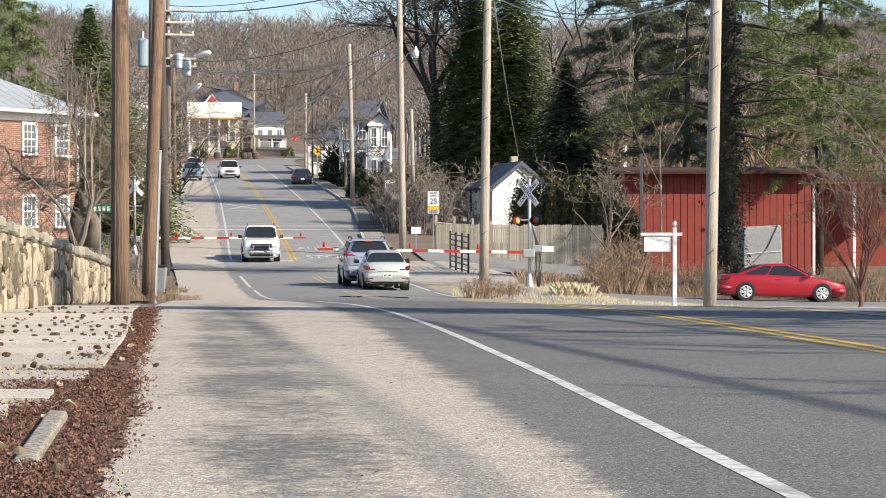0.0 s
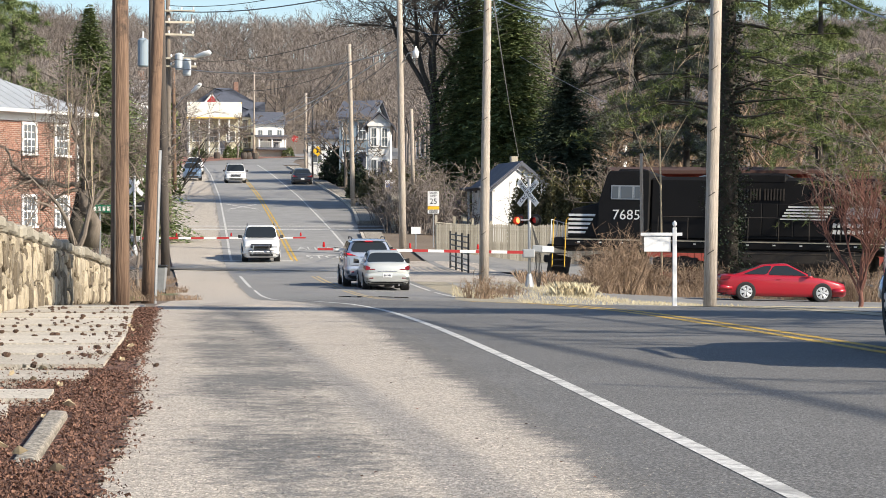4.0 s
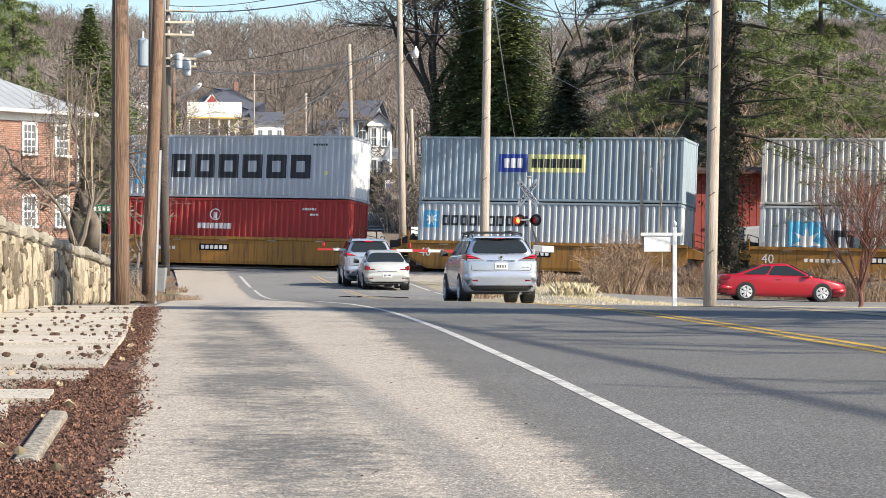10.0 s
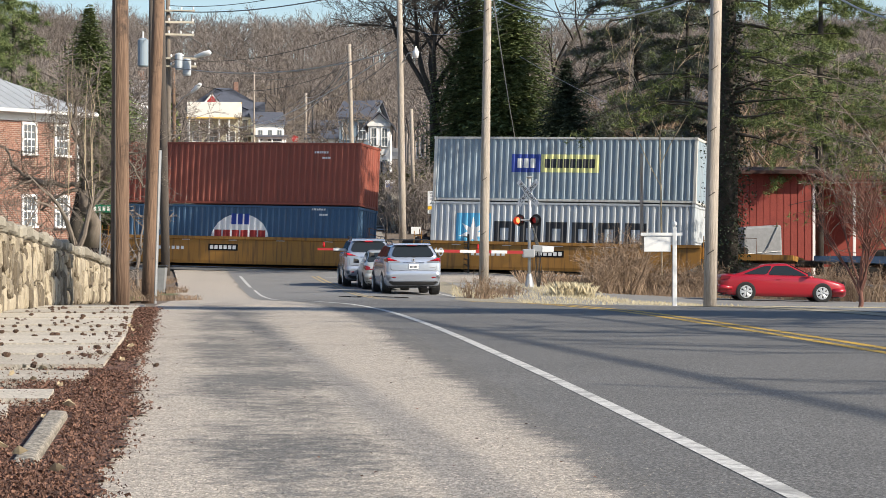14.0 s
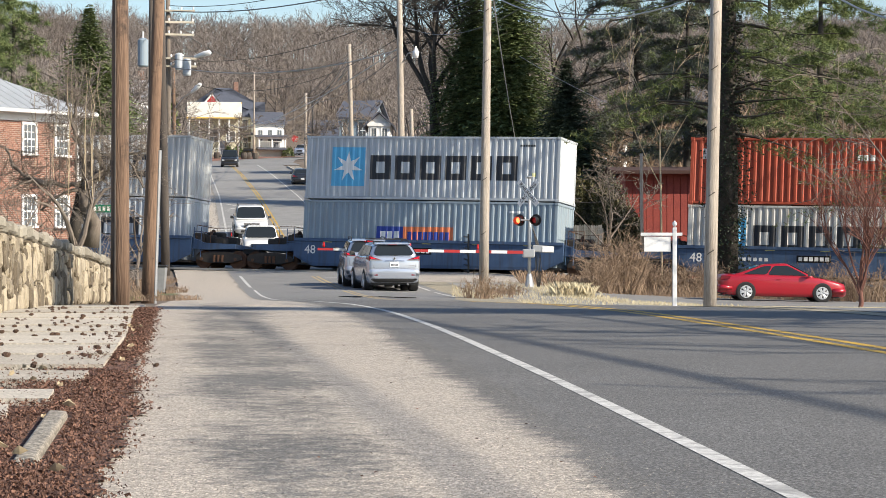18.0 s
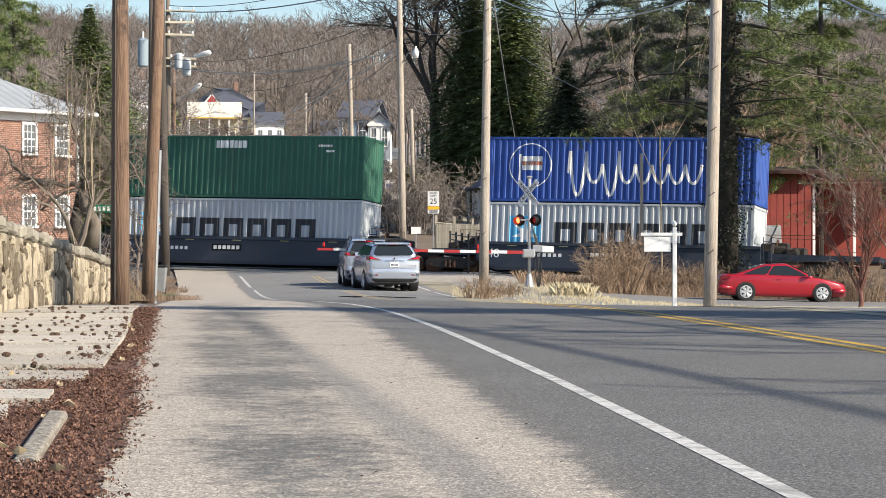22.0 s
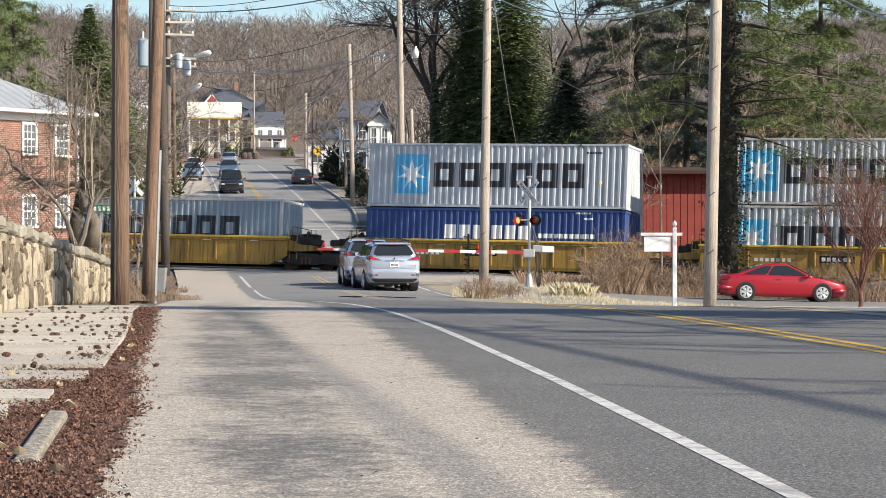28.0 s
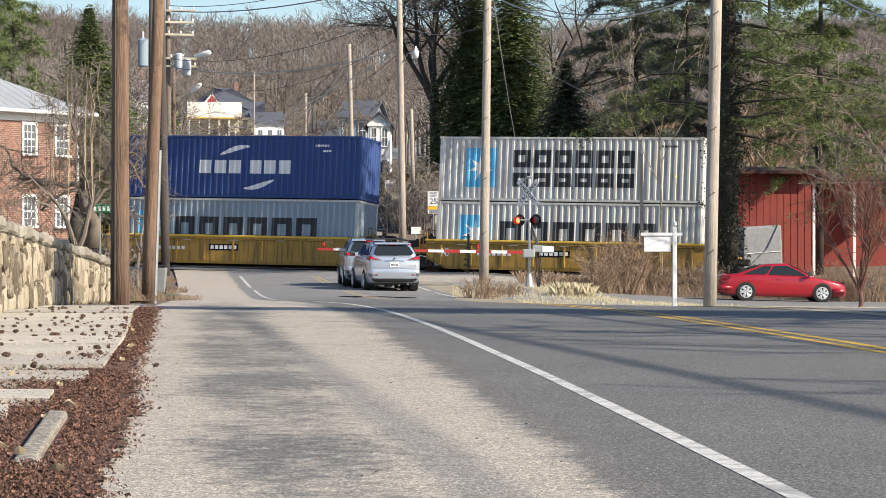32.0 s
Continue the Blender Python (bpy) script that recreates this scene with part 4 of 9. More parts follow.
def well_car(label, mat_key, sill_key, c, length, gap_l, gap_r, zfloor=0.36, tall=1.12, tags="40", ribs=0, bogie_l=True, bogie_r=True):
    """A double-stack well car. c: its container's left end behind the train's zero; gap: platform length at each end."""
    ob = thing("well_car", label, "rail car", "well cars of the train")
    y = -CW / 2 - 0.10
    for s, nm in ((1, "near"), (-1, "far")):
        g = Geo()
        prof = [(s * y, zfloor - 0.14), (s * (y - 0.03), zfloor), (s * (y - 0.03), zfloor + tall - 0.16), (s * (y - 0.10), zfloor + tall - 0.13), (s * (y - 0.10), zfloor + tall), (s * (y + 0.06), zfloor + tall), (s * (y + 0.06), zfloor - 0.14)]
        # the side bellies up toward each end
        L0, L1 = -0.35, length + 0.35
        st = [(L0, 0.42), (L0 + 0.9, 0.0), (L1 - 0.9, 0.0), (L1, 0.42)]
        k = len(prof)
        for x, up in st:
            for p in prof:
                z = p[1] + (up if p[1] < zfloor + 0.1 else 0)
                g.v.append((x, p[0], z))
        for i in range(len(st) - 1):
            for j in range(k):
                g.f.append((i * k + j, i * k + (j + 1) % k, (i + 1) * k + (j + 1) % k, (i + 1) * k + j))
        g.f += [tuple(range(k)), tuple(range((len(st) - 1) * k, len(st) * k))]
        side = part("side_sill", g, M[mat_key], ob)
        if s == 1:
            if sill_key:
                g = Geo().box((length / 2, y - 0.055, zfloor + tall + 0.01), (length + 0.9, 0.15, 0.10), b=0.02)
                part("top_sill", g, M[sill_key], ob, "yellow top sill")
            if ribs:
                for i in range(ribs):
                    x = 0.3 + (length - 0.6) * i / (ribs - 1)
                    part("rib", Geo().box((x, y - 0.06, zfloor + tall * 0.42), (0.09, 0.07, tall * 0.78), b=0.01), M[mat_key], side)
            g = Geo()
            g.box((length * 0.46, y - 0.035, zfloor + tall * 0.55), (1.5, 0.006, 0.30))
            part("dark_panel", g, M["loco"], side)
            g = Geo()
            for i in range(6):
                g.box((length * 0.46 - 0.58 + i * 0.23, y - 0.041, zfloor + tall * 0.55), (0.16, 0.006, 0.17))
            part("stencil_mark", g, M["white"], side)
            g = Geo()
            for i in range(7):
                g.box((2.1 + i * 0.24, y - 0.036, zfloor + tall * 0.5), (0.15, 0.006, 0.15))
            part("stencil_mark", g, M["white"], side)
            lettering(tags, 0.56, M["white"], side, pose(0.45, y - 0.042, zfloor + tall * 0.52, 90, 0, 0), "size_number")
            g = Geo()
            for i in range(5):
                g.box((1.3 + i * (length - 2.6) / 4, y - 0.04, zfloor + tall * 0.86), (0.42, 0.008, 0.05))
            part("reflector", g, M["logo_yellow"] if mat_key.startswith("w_b") or mat_key == "w_dark" else M["white"], side)
    part("well_floor", Geo().box((length / 2, 0, zfloor - 0.05), (length + 0.4, CW, 0.08)), M["under"], ob)
    for a, gap, sg, bg in ((0.0, gap_l, -1, bogie_l), (length, gap_r, 1, bogie_r)):
        x = a + sg * (gap / 2 + 0.3)
        g = Geo()
        g.prism([(a + sg * 0.3, zfloor + 0.55), (a + sg * 0.3, zfloor + tall - 0.05), (a + sg * 0.9, 1.18), (a + sg * (gap + 0.3), 1.14), (a + sg * (gap + 0.3), 0.92), (a + sg * 1.0, 0.86)], 1, -1.15, 1.15)
        part("end_platform", g, M[mat_key if not bg else mat_key], ob)
        g = Geo()
        for yy in (-1.1, 1.1):
            g.tube([(a + sg * 0.5, yy, 1.15), (a + sg * 0.5, yy, 2.0), (a + sg * (gap * 0.55), yy, 2.0), (a + sg * (gap * 0.55), yy, 1.15)], 0.018, 5)
        for zz in (1.45, 1.72, 2.0):
            g.tube([(a + sg * 0.5, -1.1, zz), (a + sg * 0.5, 1.1, zz)], 0.018, 5)
        part("hand_rail", g, M["rust"], ob)
        if bg:
            g = Geo().ring_disc((a + sg * 0.75, 0.2, 1.62), 0, 0.16, 0.28, 0.04, 14)
            part("brake_wheel", g, M["rust"], ob)
            g = Geo().tube([(a + sg * 0.45, -0.5, 1.42), (a + sg * 1.2, -0.5, 1.42)], 0.17, 10)
            part("air_tank", g, M["under"], ob)
            for k, (dx, yy, hh, ln) in enumerate(((0.55, -0.75, 0.50, 0.55), (1.15, -0.55, 0.36, 0.7), (0.8, 0.45, 0.62, 0.8), (1.6, -0.7, 0.30, 0.5), (1.7, 0.3, 0.40, 0.6))):
                if dx < gap + 0.3:
                    part("brake_gear", Geo().box((a + sg * dx, yy, 1.14 + hh / 2), (ln, 0.55, hh), b=0.05), M["under"], ob)
            part("ladder", Geo().tube([(a + sg * 0.42, -1.2, 0.5), (a + sg * 0.42, -1.2, 1.9)], 0.02, 5).tube([(a + sg * 0.78, -1.2, 0.5), (a + sg * 0.78, -1.2, 1.9)], 0.02, 5).tube([(a + sg * 0.42, -1.2, 0.9), (a + sg * 0.78, -1.2, 0.9)], 0.02, 5).tube([(a + sg * 0.42, -1.2, 1.3), (a + sg * 0.78, -1.2, 1.3)], 0.02, 5).tube([(a + sg * 0.42, -1.2, 1.7), (a + sg * 0.78, -1.2, 1.7)], 0.02, 5), M[mat_key], ob)
            bogie(ob, a + sg * (gap * 0.5 + 0.55))
        g = Geo().box((a + sg * (gap + 0.55), 0, 0.85), (0.8, 0.3, 0.3), b=0.05)
        part("coupler", g, M["under"], ob)
    RIDERS.append((ob, c, 0.0))
    return ob


def loco(number, c, flip, label):
    """A six-axle diesel with its cab at the low end; c: its nose end behind the train's zero (flip: its nose points backward)."""
    ob = thing("locomotive", label, "locomotive", "locomotives of the train")
    LL = 22.1
    blk, und = M["loco"], M["under"]

    def X(x):
        x = 5.2 - (5.2 - x) * 0.84 if x < 5.2 else x
        return LL - x if flip else x
    sg = -1 if flip else 1

    def bx(name, x0, x1, y0, y1, z0, z1, m=blk, b=0.05, parent=ob, label2=""):
        g = Geo().box(((X(x0) + X(x1)) / 2, (y0 + y1) / 2, (z0 + z1) / 2), (abs(x1 - x0), y1 - y0, z1 - z0), b=b)
        return part(name, g, m, parent, label2)
    frame_p = bx("frame", 0.7, 21.6, -1.5, 1.5, 1.32, 1.72)
    bx("sill_stripe", 1.2, 21.3, -1.52, -1.49, 1.62, 1.67, M["fence"], 0.0, frame_p, "dusty pale sill stripe")
    # long hood, radiator section and its flared top
    bx("engine_hood", 5.2, 14.6, -0.95, 0.95, 1.7, 4.50, b=0.14)
    bx("inverter_cabinet", 5.2, 8.2, -1.40, 0.95, 1.7, 4.40, b=0.10)
    bx("radiator_hood", 14.6, 20.0, -1.0, 1.0, 1.7, 4.1, b=0.1)
    g = Geo()
    prof = [(-1.0, 3.4), (-1.52, 3.8), (-1.52, 4.45), (-1.2, 4.75), (1.2, 4.75), (1.52, 4.45), (1.52, 3.8), (1.0, 3.4)]
    g.prism(prof, 0, min(X(14.9), X(20.2)), max(X(14.9), X(20.2)))
    part("radiator_wing", g, blk, ob)
    bx("exhaust_stack", 12.0, 13.0, -0.4, 0.4, 4.45, 4.72, b=0.04)
    bx("dynamic_brake_housing", 8.6, 10.9, -0.97, 0.97, 4.2, 4.68, b=0.1)
    for x0 in (8.9, 11.9, 9.9):
        g = Geo()
        for i in range(7):
            g.box((X(x0 + 0.1 + i * 0.13), -0.985, 3.75), (0.06, 0.03, 0.5))
        part("vent_grille", g, und, ob)
    for i in range(9):
        x = 8.6 + i * 0.66
        bx("hood_door", x, x + 0.62, -0.985, -0.95, 1.95, 3.35, b=0.012)
    for i in range(4):
        x = 14.7 + i * 1.32
        bx("hood_door", x, x + 1.3, -1.035, -1.0, 1.95, 3.2, b=0.012)
    # wide cab
    g = Geo()
    g.prism([(X(2.55), 1.72), (X(2.55), 3.25), (X(2.95), 4.45), (X(3.1), 4.66), (X(5.1), 4.72), (X(5.2), 4.62), (X(5.2), 1.72)], 1, -1.55, 1.55)
    cab = part("cab", g, blk, ob, bevel=0.05)
    for a, b in ((3.25, 3.62), (3.72, 4.32), (4.42, 4.8)):
        g = Geo().box(((X(a) + X(b)) / 2, -1.556, 3.72), (abs(b - a), 0.02, 0.62), b=0.005)
        fr = part("window_frame", g, M["metal"], cab)
        g = Geo().box(((X(a) + X(b)) / 2, -1.569, 3.72), (abs(b - a) - 0.1, 0.012, 0.52))
        part("pane", g, M["window"], fr)
    for yy in (-0.85, 0.85):
        g = Geo()
        n = Vector((-1.0, 0, 0.4)).normalized()
        low = [(X(2.60 - 0.02), yy - 0.55, 3.42), (X(2.60 - 0.02), yy + 0.55, 3.42), (X(2.88 - 0.02), yy + 0.5, 4.12), (X(2.88 - 0.02), yy - 0.5, 4.12)]
        g.hull(low, [(p[0] + sg * 0.06, p[1], p[2]) for p in low])
        part("windshield", g, M["window"], cab, "pale blue windscreen")
    g = Geo()
    g.prism([(X(0.95), 1.72), (X(0.95), 2.7), (X(1.15), 3.0), (X(2.56), 3.28), (X(2.56), 1.72)], 1, -1.35, 1.35)
    nose = part("nose", g, blk, ob, bevel=0.07)
    for i in range(5):
        z = 2.72 - i * 0.19
        g = Geo()
        x1 = 2.35 - 0.12 * i
        g.prism([(X(0.97), z - 0.05), (X(0.97), z + 0.05), (X(x1 + 0.04), z + 0.05), (X(x1 - 0.02), z - 0.05)], 1, -1.362, -1.352)
        part("nose_stripe", g, M["white"], nose, "white stripe")
        g = Geo().box((X(0.945), 0, z), (0.012, 2.4, 0.10))
        part("nose_stripe", g, M["white"], nose, "white stripe")
    lettering(number, 0.62, M["white"], cab, pose(X(4.05), -1.572, 2.72, 90, 0, 0), "road_number")
    # pattern of bars and the stepped emblem on the hood
    g = Geo()
    e0 = 13.1 if not flip else 12.5
    for i in range(5):
        z = 3.22 - i * 0.13
        g.box((X(e0) + (-1.15 if not flip else -1.15) + 0.08 * i * -1, -1.045, z), (1.9, 0.012, 0.07))
    part("emblem_stripe", g, M["white"], ob, "white stripe emblem")
    g = Geo()
    for i, (dx, w) in enumerate(((0.15, 0.34), (0.62, 0.34), (1.08, 0.5))):
        g.box((X(e0) + dx + 0.35, -1.045, 2.96), (w, 0.012, 0.56), ry=0.25)
    part("emblem_block", g, M["white"], ob)
    g = Geo()
    for r, (z, n) in enumerate(((2.45, 7), (2.17, 8))):
        for i in range(n):
            g.box((X(e0) - 0.15 + i * 0.2, -1.045, z), (0.14, 0.012, 0.18), ry=0.2)
    part("name_mark", g, M["white"], ob)
    # rear end stripes and number
    for i in range(5):
        g = Geo().box((X(19.6), -1.048 - 0.0, 2.75 - 0.2 * i), (0.62 - 0.03 * i, 0.012, 0.10))
        part("end_stripe", g, M["white"], ob)
    lettering(number, 0.36, M["white"], ob, pose(X(19.5), -1.54, 4.12, 90, 0, 0), "road_number")
    # tank, trucks
    g = Geo()
    g.prism([(-1.45, 0.75), (-1.2, 0.32), (1.2, 0.32), (1.45, 0.75), (1.45, 1.3), (-1.45, 1.3)], 0, min(X(7.6), X(14.4)), max(X(7.6), X(14.4)))
    part("fuel_tank", g, M["under"], ob, bevel=0.05)
    g = Geo().tube([(X(7.7), -1.3, 1.15), (X(14.2), -1.3, 1.15)], 0.16, 10)
    part("air_reservoir", g, M["under"], ob)
    for x in (4.6, 17.4):
        t = part("truck_frame", Geo().box((X(x), 0, 0.72), (4.9, 2.1, 0.3), b=0.05), und, ob)
        for y in (-1.12, 1.12):
            g = Geo()
            g.prism([(X(x) - 2.6, 0.55), (X(x) - 2.4, 0.95), (X(x) + 2.4, 0.95), (X(x) + 2.6, 0.55), (X(x) + 1.6, 0.62), (X(x) + 1.0, 0.42), (X(x) - 1.0, 0.42), (X(x) - 1.6, 0.62)], 1, y - 0.1, y + 0.1)
            part("side_frame", g, und, t)
        for dx in (-1.9, 0, 1.9):
            g = Geo()
            for y in (-0.76, 0.76):
                g.ring_disc((X(x) + dx, y, 0.53), 1, 0.0, 0.53, 0.14, 22)
            g.tube([(X(x) + dx, -1.2, 0.53), (X(x) + dx, 1.2, 0.53)], 0.11, 10)
            part("wheelset", g, M["rust"], t)
            g = Geo().box((X(x) + dx, -1.24, 0.55), (0.34, 0.14, 0.34), b=0.04)
            part("axle_box", g, M["under"], t)
            g = Geo().tube([(X(x) + dx + 0.6, -1.2, 0.95), (X(x) + dx + 0.6, -1.2, 0.6)], 0.09, 8)
            part("brake_cylinder", g, M["silver"] if dx == 0 else und, t)
    # platforms, steps, couplers, handrails
    for x, s2 in ((0.35, 1), (21.75, -1)):
        bx("end_platform", x - 0.35, x + 0.5, -1.5, 1.5, 1.3, 1.42)
        g = Geo()
        for y in (-1.38,):
            for i in range(4):
                g.box((X(x + 0.2 * s2), y, 0.45 + 0.28 * i), (0.6, 0.3, 0.04))
        part("step", g, und, ob)
        g = Geo()
        for dx in (-0.1, 0.55):
            g.tube([(X(x + dx * s2), -1.52, 0.4), (X(x + dx * s2), -1.52, 2.45), (X(x + (dx + 0.1) * s2), -1.5, 2.6)], 0.022, 5)
        part("grab_rail", g, M["sill_yellow"], ob, "yellow grab rail")
        g = Geo()
        for yy in (-1.3, -0.45, 0.45, 1.3):
            g.tube([(X(x - 0.3 * s2), yy, 1.4), (X(x - 0.3 * s2), yy, 2.5)], 0.02, 5)
        g.tube([(X(x - 0.3 * s2), -1.3, 2.5), (X(x - 0.3 * s2), 1.3, 2.5)], 0.02, 5)
        part("end_rail", g, M["white"] if x < 1 else M["metal"], ob)
        g = Geo().box((X(x - 0.55 * s2), 0, 0.85), (0.9, 0.3, 0.32), b=0.06)
        part("coupler", g, und, ob)
        g = Geo().prism([(X(x - 0.25 * s2), 0.15), (X(x - 0.45 * s2), 0.15), (X(x - 0.3 * s2), 1.0), (X(x - 0.1 * s2), 1.0)], 1, -1.35, 1.35)
        part("plow", g, und, ob)
    g = Geo()
    for i in range(12):
        x = 5.6 + i * 1.28
        g.tube([(X(x), -1.49, 1.7), (X(x), -1.49, 2.7)], 0.018, 5)
    g.tube([(X(5.6), -1.49, 2.7), (X(19.7), -1.49, 2.7)], 0.018, 5)
    part("walkway_rail", g, und, ob)
    g = Geo()
    g.box((0, 0, 0), (0.12, 0.02, 0.05))
    strip = mesh_of("reflector", g, M["white"])
    for i in range(18):
        part("reflector", strip, None, ob, at=pose(X(1.6 + i * 1.12), -1.505, 1.52))
    g = Geo()
    for y in (-0.6, 0.6):
        g.ring_disc((X(0.93), y * 0.3, 2.35), 0, 0.0, 0.12, 0.06, 14)
    part("headlight", g, M["head"], nose)
    bx("roof_unit", 3.4, 4.6, -0.7, 0.7, 4.66, 4.84, b=0.05)
    g = Geo()
    for i in range(5):
        g.tube([(X(7.0), -0.25 + 0.12 * i, 4.55), (X(7.55), -0.28 + 0.12 * i, 4.62)], [0.03, 0.07], 7)
    part("horn", g, M["metal"], ob)
    ob.scale = (1.04, 1, 1)
    RIDERS.append((ob, c, 0.0))
    return ob


loco("7685", 51.6, False, "black diesel freight locomotive with white nose stripes")
loco("8164", 74.1, True, "black diesel freight locomotive with its nose to the containers")

GB = "stacked shipping containers"
STACK_Z0, STACK_Z1 = 0.36, 3.285


def stack(c, low, high, car, hlow=2.896):
    lw, lm, lp, la = low
    container("low", lw, lm, lp, c, STACK_Z0, hlow, la)
    if high:
        hw, hm, hp, ha = high[:4]
        container("high", hw, hm, hp, c + 0.02, STACK_Z0 + hlow + 0.03, 2.896, ha, high[4] if len(high) > 4 else None)


GREY = "pale grey corrugated container with blue square and dark bars"
PN = [("name_panel", "panel", "logo_navy", 3.7, 1.72, 1.35, 0.8), ("name_panel", "panel", "logo_yellow", 5.05, 1.72, 2.7, 0.8), ("name_mark", "blocks3", "white", 3.95, 1.72, 0.85, 0.42), ("name_mark", "blocks8", "logo_dark", 5.25, 1.72, 2.3, 0.40)]
PNO = [("name_panel", "panel", "logo_navy", 3.6, 1.3, 1.3, 0.85), ("name_panel", "panel", "logo_orange", 4.9, 1.3, 2.4, 0.85), ("name_mark", "blocks3", "white", 3.8, 1.3, 0.9, 0.42), ("name_mark", "blocks8", "logo_navy", 5.1, 1.3, 2.0, 0.40)]
LINE = [("logo_square", "panel", "logo_blue", 0.25, 2.1, 0.75, 0.75), ("logo_star", "star", "white", 0.25, 2.1, 0.75, 0.7), ("name_mark", "bars10", "logo_dark", 1.15, 2.05, 4.2, 0.46)]
DOME = [("emblem", "dome", "white", 4.9, 1.62, 2.9, 1.15), ("emblem", "blocks3", "logo_navy", 5.9, 1.95, 0.9, 0.5), ("name_mark", "blocks6", "c_red", 5.05, 1.25, 2.6, 0.38)] + TINY
CMA_BIG = [("name_mark", "blocks3", "white", 4.1, 1.45, 2.1, 0.62), ("name_mark", "blocks3", "white", 6.65, 1.45, 2.05, 0.62), ("swash", "swash_up", "white", 5.1, 2.2, 1.5, 0.4), ("swash", "swash_down", "white", 6.4, 0.65, 1.5, 0.4)] + TINY
CMA_LOW = [("name_mark", "blocks3", "white", 3.8, 1.55, 1.85, 0.62), ("name_mark", "blocks3", "white", 6.0, 1.55, 1.75, 0.62), ("name_mark", "blocks11", "white", 8.2, 1.42, 2.6, 0.20)] + TINY
FLAG = [("emblem_ring", "ring", "white", 0.95, 1.62, 2.0, 2.0), ("flag", "panel", "white", 1.55, 1.72, 0.95, 0.62), ("flag", "panel", "logo_orange", 1.55, 1.72, 0.95, 0.18), ("flag", "panel", "white", 1.42, 1.55, 0.09, 1.15), ("flourish", "script", "white", 3.6, 1.45, 6.2, 2.0)] + TINY
MAG = [("emblem", "ring", "white", 5.25, 2.15, 0.55, 0.55), ("emblem", "panel", "white", 5.42, 2.1, 0.2, 0.3), ("name_mark", "blocks8", "white", 4.65, 1.62, 1.7, 0.26)] + TINY

CARS = [
    (100.85, ("red corrugated steel shipping container in an orange well car", "c_red", "c_red", MAG), (GREY, "c_grey", "c_grey", star_name() + TINYD, "white"), "w_orange"),
    (116.45, ("pale grey corrugated shipping container with small painted bars", "c_grey", "c_bluegrey", LINE), ("blue-grey weathered container with a navy and yellow panel", "c_bluegrey", "c_bluegrey", PN), "w_orange"),
    (132.1, (GREY, "c_grey", "c_grey", star_name(1.35)), ("dirty white rust-streaked corrugated shipping container", "c_white", "c_white", [("label_patch", "panel", "c_grey", 8.6, 0.55, 0.45, 0.5)] + TINYD), "w_orange"),
    (147.75, ("steel blue corrugated container with a white dome emblem", "c_steel", "c_steel", DOME), ("rust brown corrugated steel shipping container", "c_brown", "c_brown", TINY), "w_orange"),
    (163.5, (GREY, "c_grey", "c_grey", star_name(1.5, 1.2, 1.55, 3.0, 6.4, 1.0)), ("weathered grey container with a navy and yellow panel", "c_bluegrey", "c_white", PN), "w_orange"),
    (185.3, (GREY, "c_grey", "c_grey", star_name(1.45, 1.1, 1.4, 2.9, 6.2, 0.95)), (GREY, "c_white", "c_white", star_name() + TINYD), "w_blue"),
    (203.4, ("grey-blue corrugated container with a navy and orange panel", "c_bluegrey", "c_bluegrey", PNO + TINY), (GREY, "c_grey", "c_grey", star_name() + TINYD, "white"), "w_blue"),
    (221.5, (GREY, "c_white", "c_white", star_name(1.5, 1.0, 1.5, 2.9, 6.4, 1.0)), ("bright orange-red corrugated container with white marks", "c_orange", "c_orange", [("name_mark", "blocks3", "white", 0.55, 2.2, 0.8, 0.45), ("emblem", "blocks3", "white", 7.3, 2.05, 0.75, 0.25)] + TINY), "w_blue"),
    (239.85, (GREY, "c_grey", "c_grey", star_name(1.45, 1.1, 1.3, 2.9, 6.4, 1.0)), ("dark green corrugated steel shipping container", "c_green", "c_green", [("name_mark", "blocks7", "white", 4.75, 2.5, 1.55, 0.34)] + TINY), "w_dark"),
    (258.05, (GREY, "c_grey", "c_grey", star_name(1.5, 1.1, 1.4, 3.2, 6.6, 1.0)), ("deep blue container with a ringed flag and white flourish", "c_blue", "c_blue", FLAG), "w_dark"),
    (282.05, (GREY, "c_white", "c_white", star_name(1.5, 1.0, 1.5, 2.95, 6.6, 1.05)), (GREY, "c_white", "c_white", two_line_name() + TINYD), "w_yellow"),
    (304.05, (GREY, "c_bluegrey", "c_white", star_name(1.55, 0.8, 1.4, 3.0, 6.4, 1.0)), None, "w_yellow"),
    (320.4, ("navy corrugated container with white painted bars", "c_navy", "c_navy", CMA_LOW), (GREY, "c_grey", "c_grey", star_name() + TINYD), "w_yellow"),
    (336.4, (GREY, "c_grey", "c_white", star_name(1.5, 1.1, 1.4, 3.1, 6.6, 1.0)), (GREY, "c_grey", "c_white", star_name() + TINYD), "w_yellow"),
    (352.8, (GREY, "c_bluegrey", "c_white", star_name(1.5, 1.1, 1.4, 3.0, 6.5, 1.0)), ("navy blue container with white bars and swashes", "c_navy", "c_navy", CMA_BIG), "w_yellow"),
    (368.8, (GREY, "c_white", "c_white", star_name(1.5, 1.1, 1.4, 3.0, 6.5, 1.0)), (GREY, "c_white", "c_white", two_line_name() + TINYD), "w_yellow"),
]
CAR_LABEL = {"w_orange": "orange double-stack well car, dirty with dust", "w_blue": "blue double-stack well car with white marks", "w_dark": "dark blue double-stack well car with grime", "w_yellow": "yellow double-stack well car with a bright top sill"}
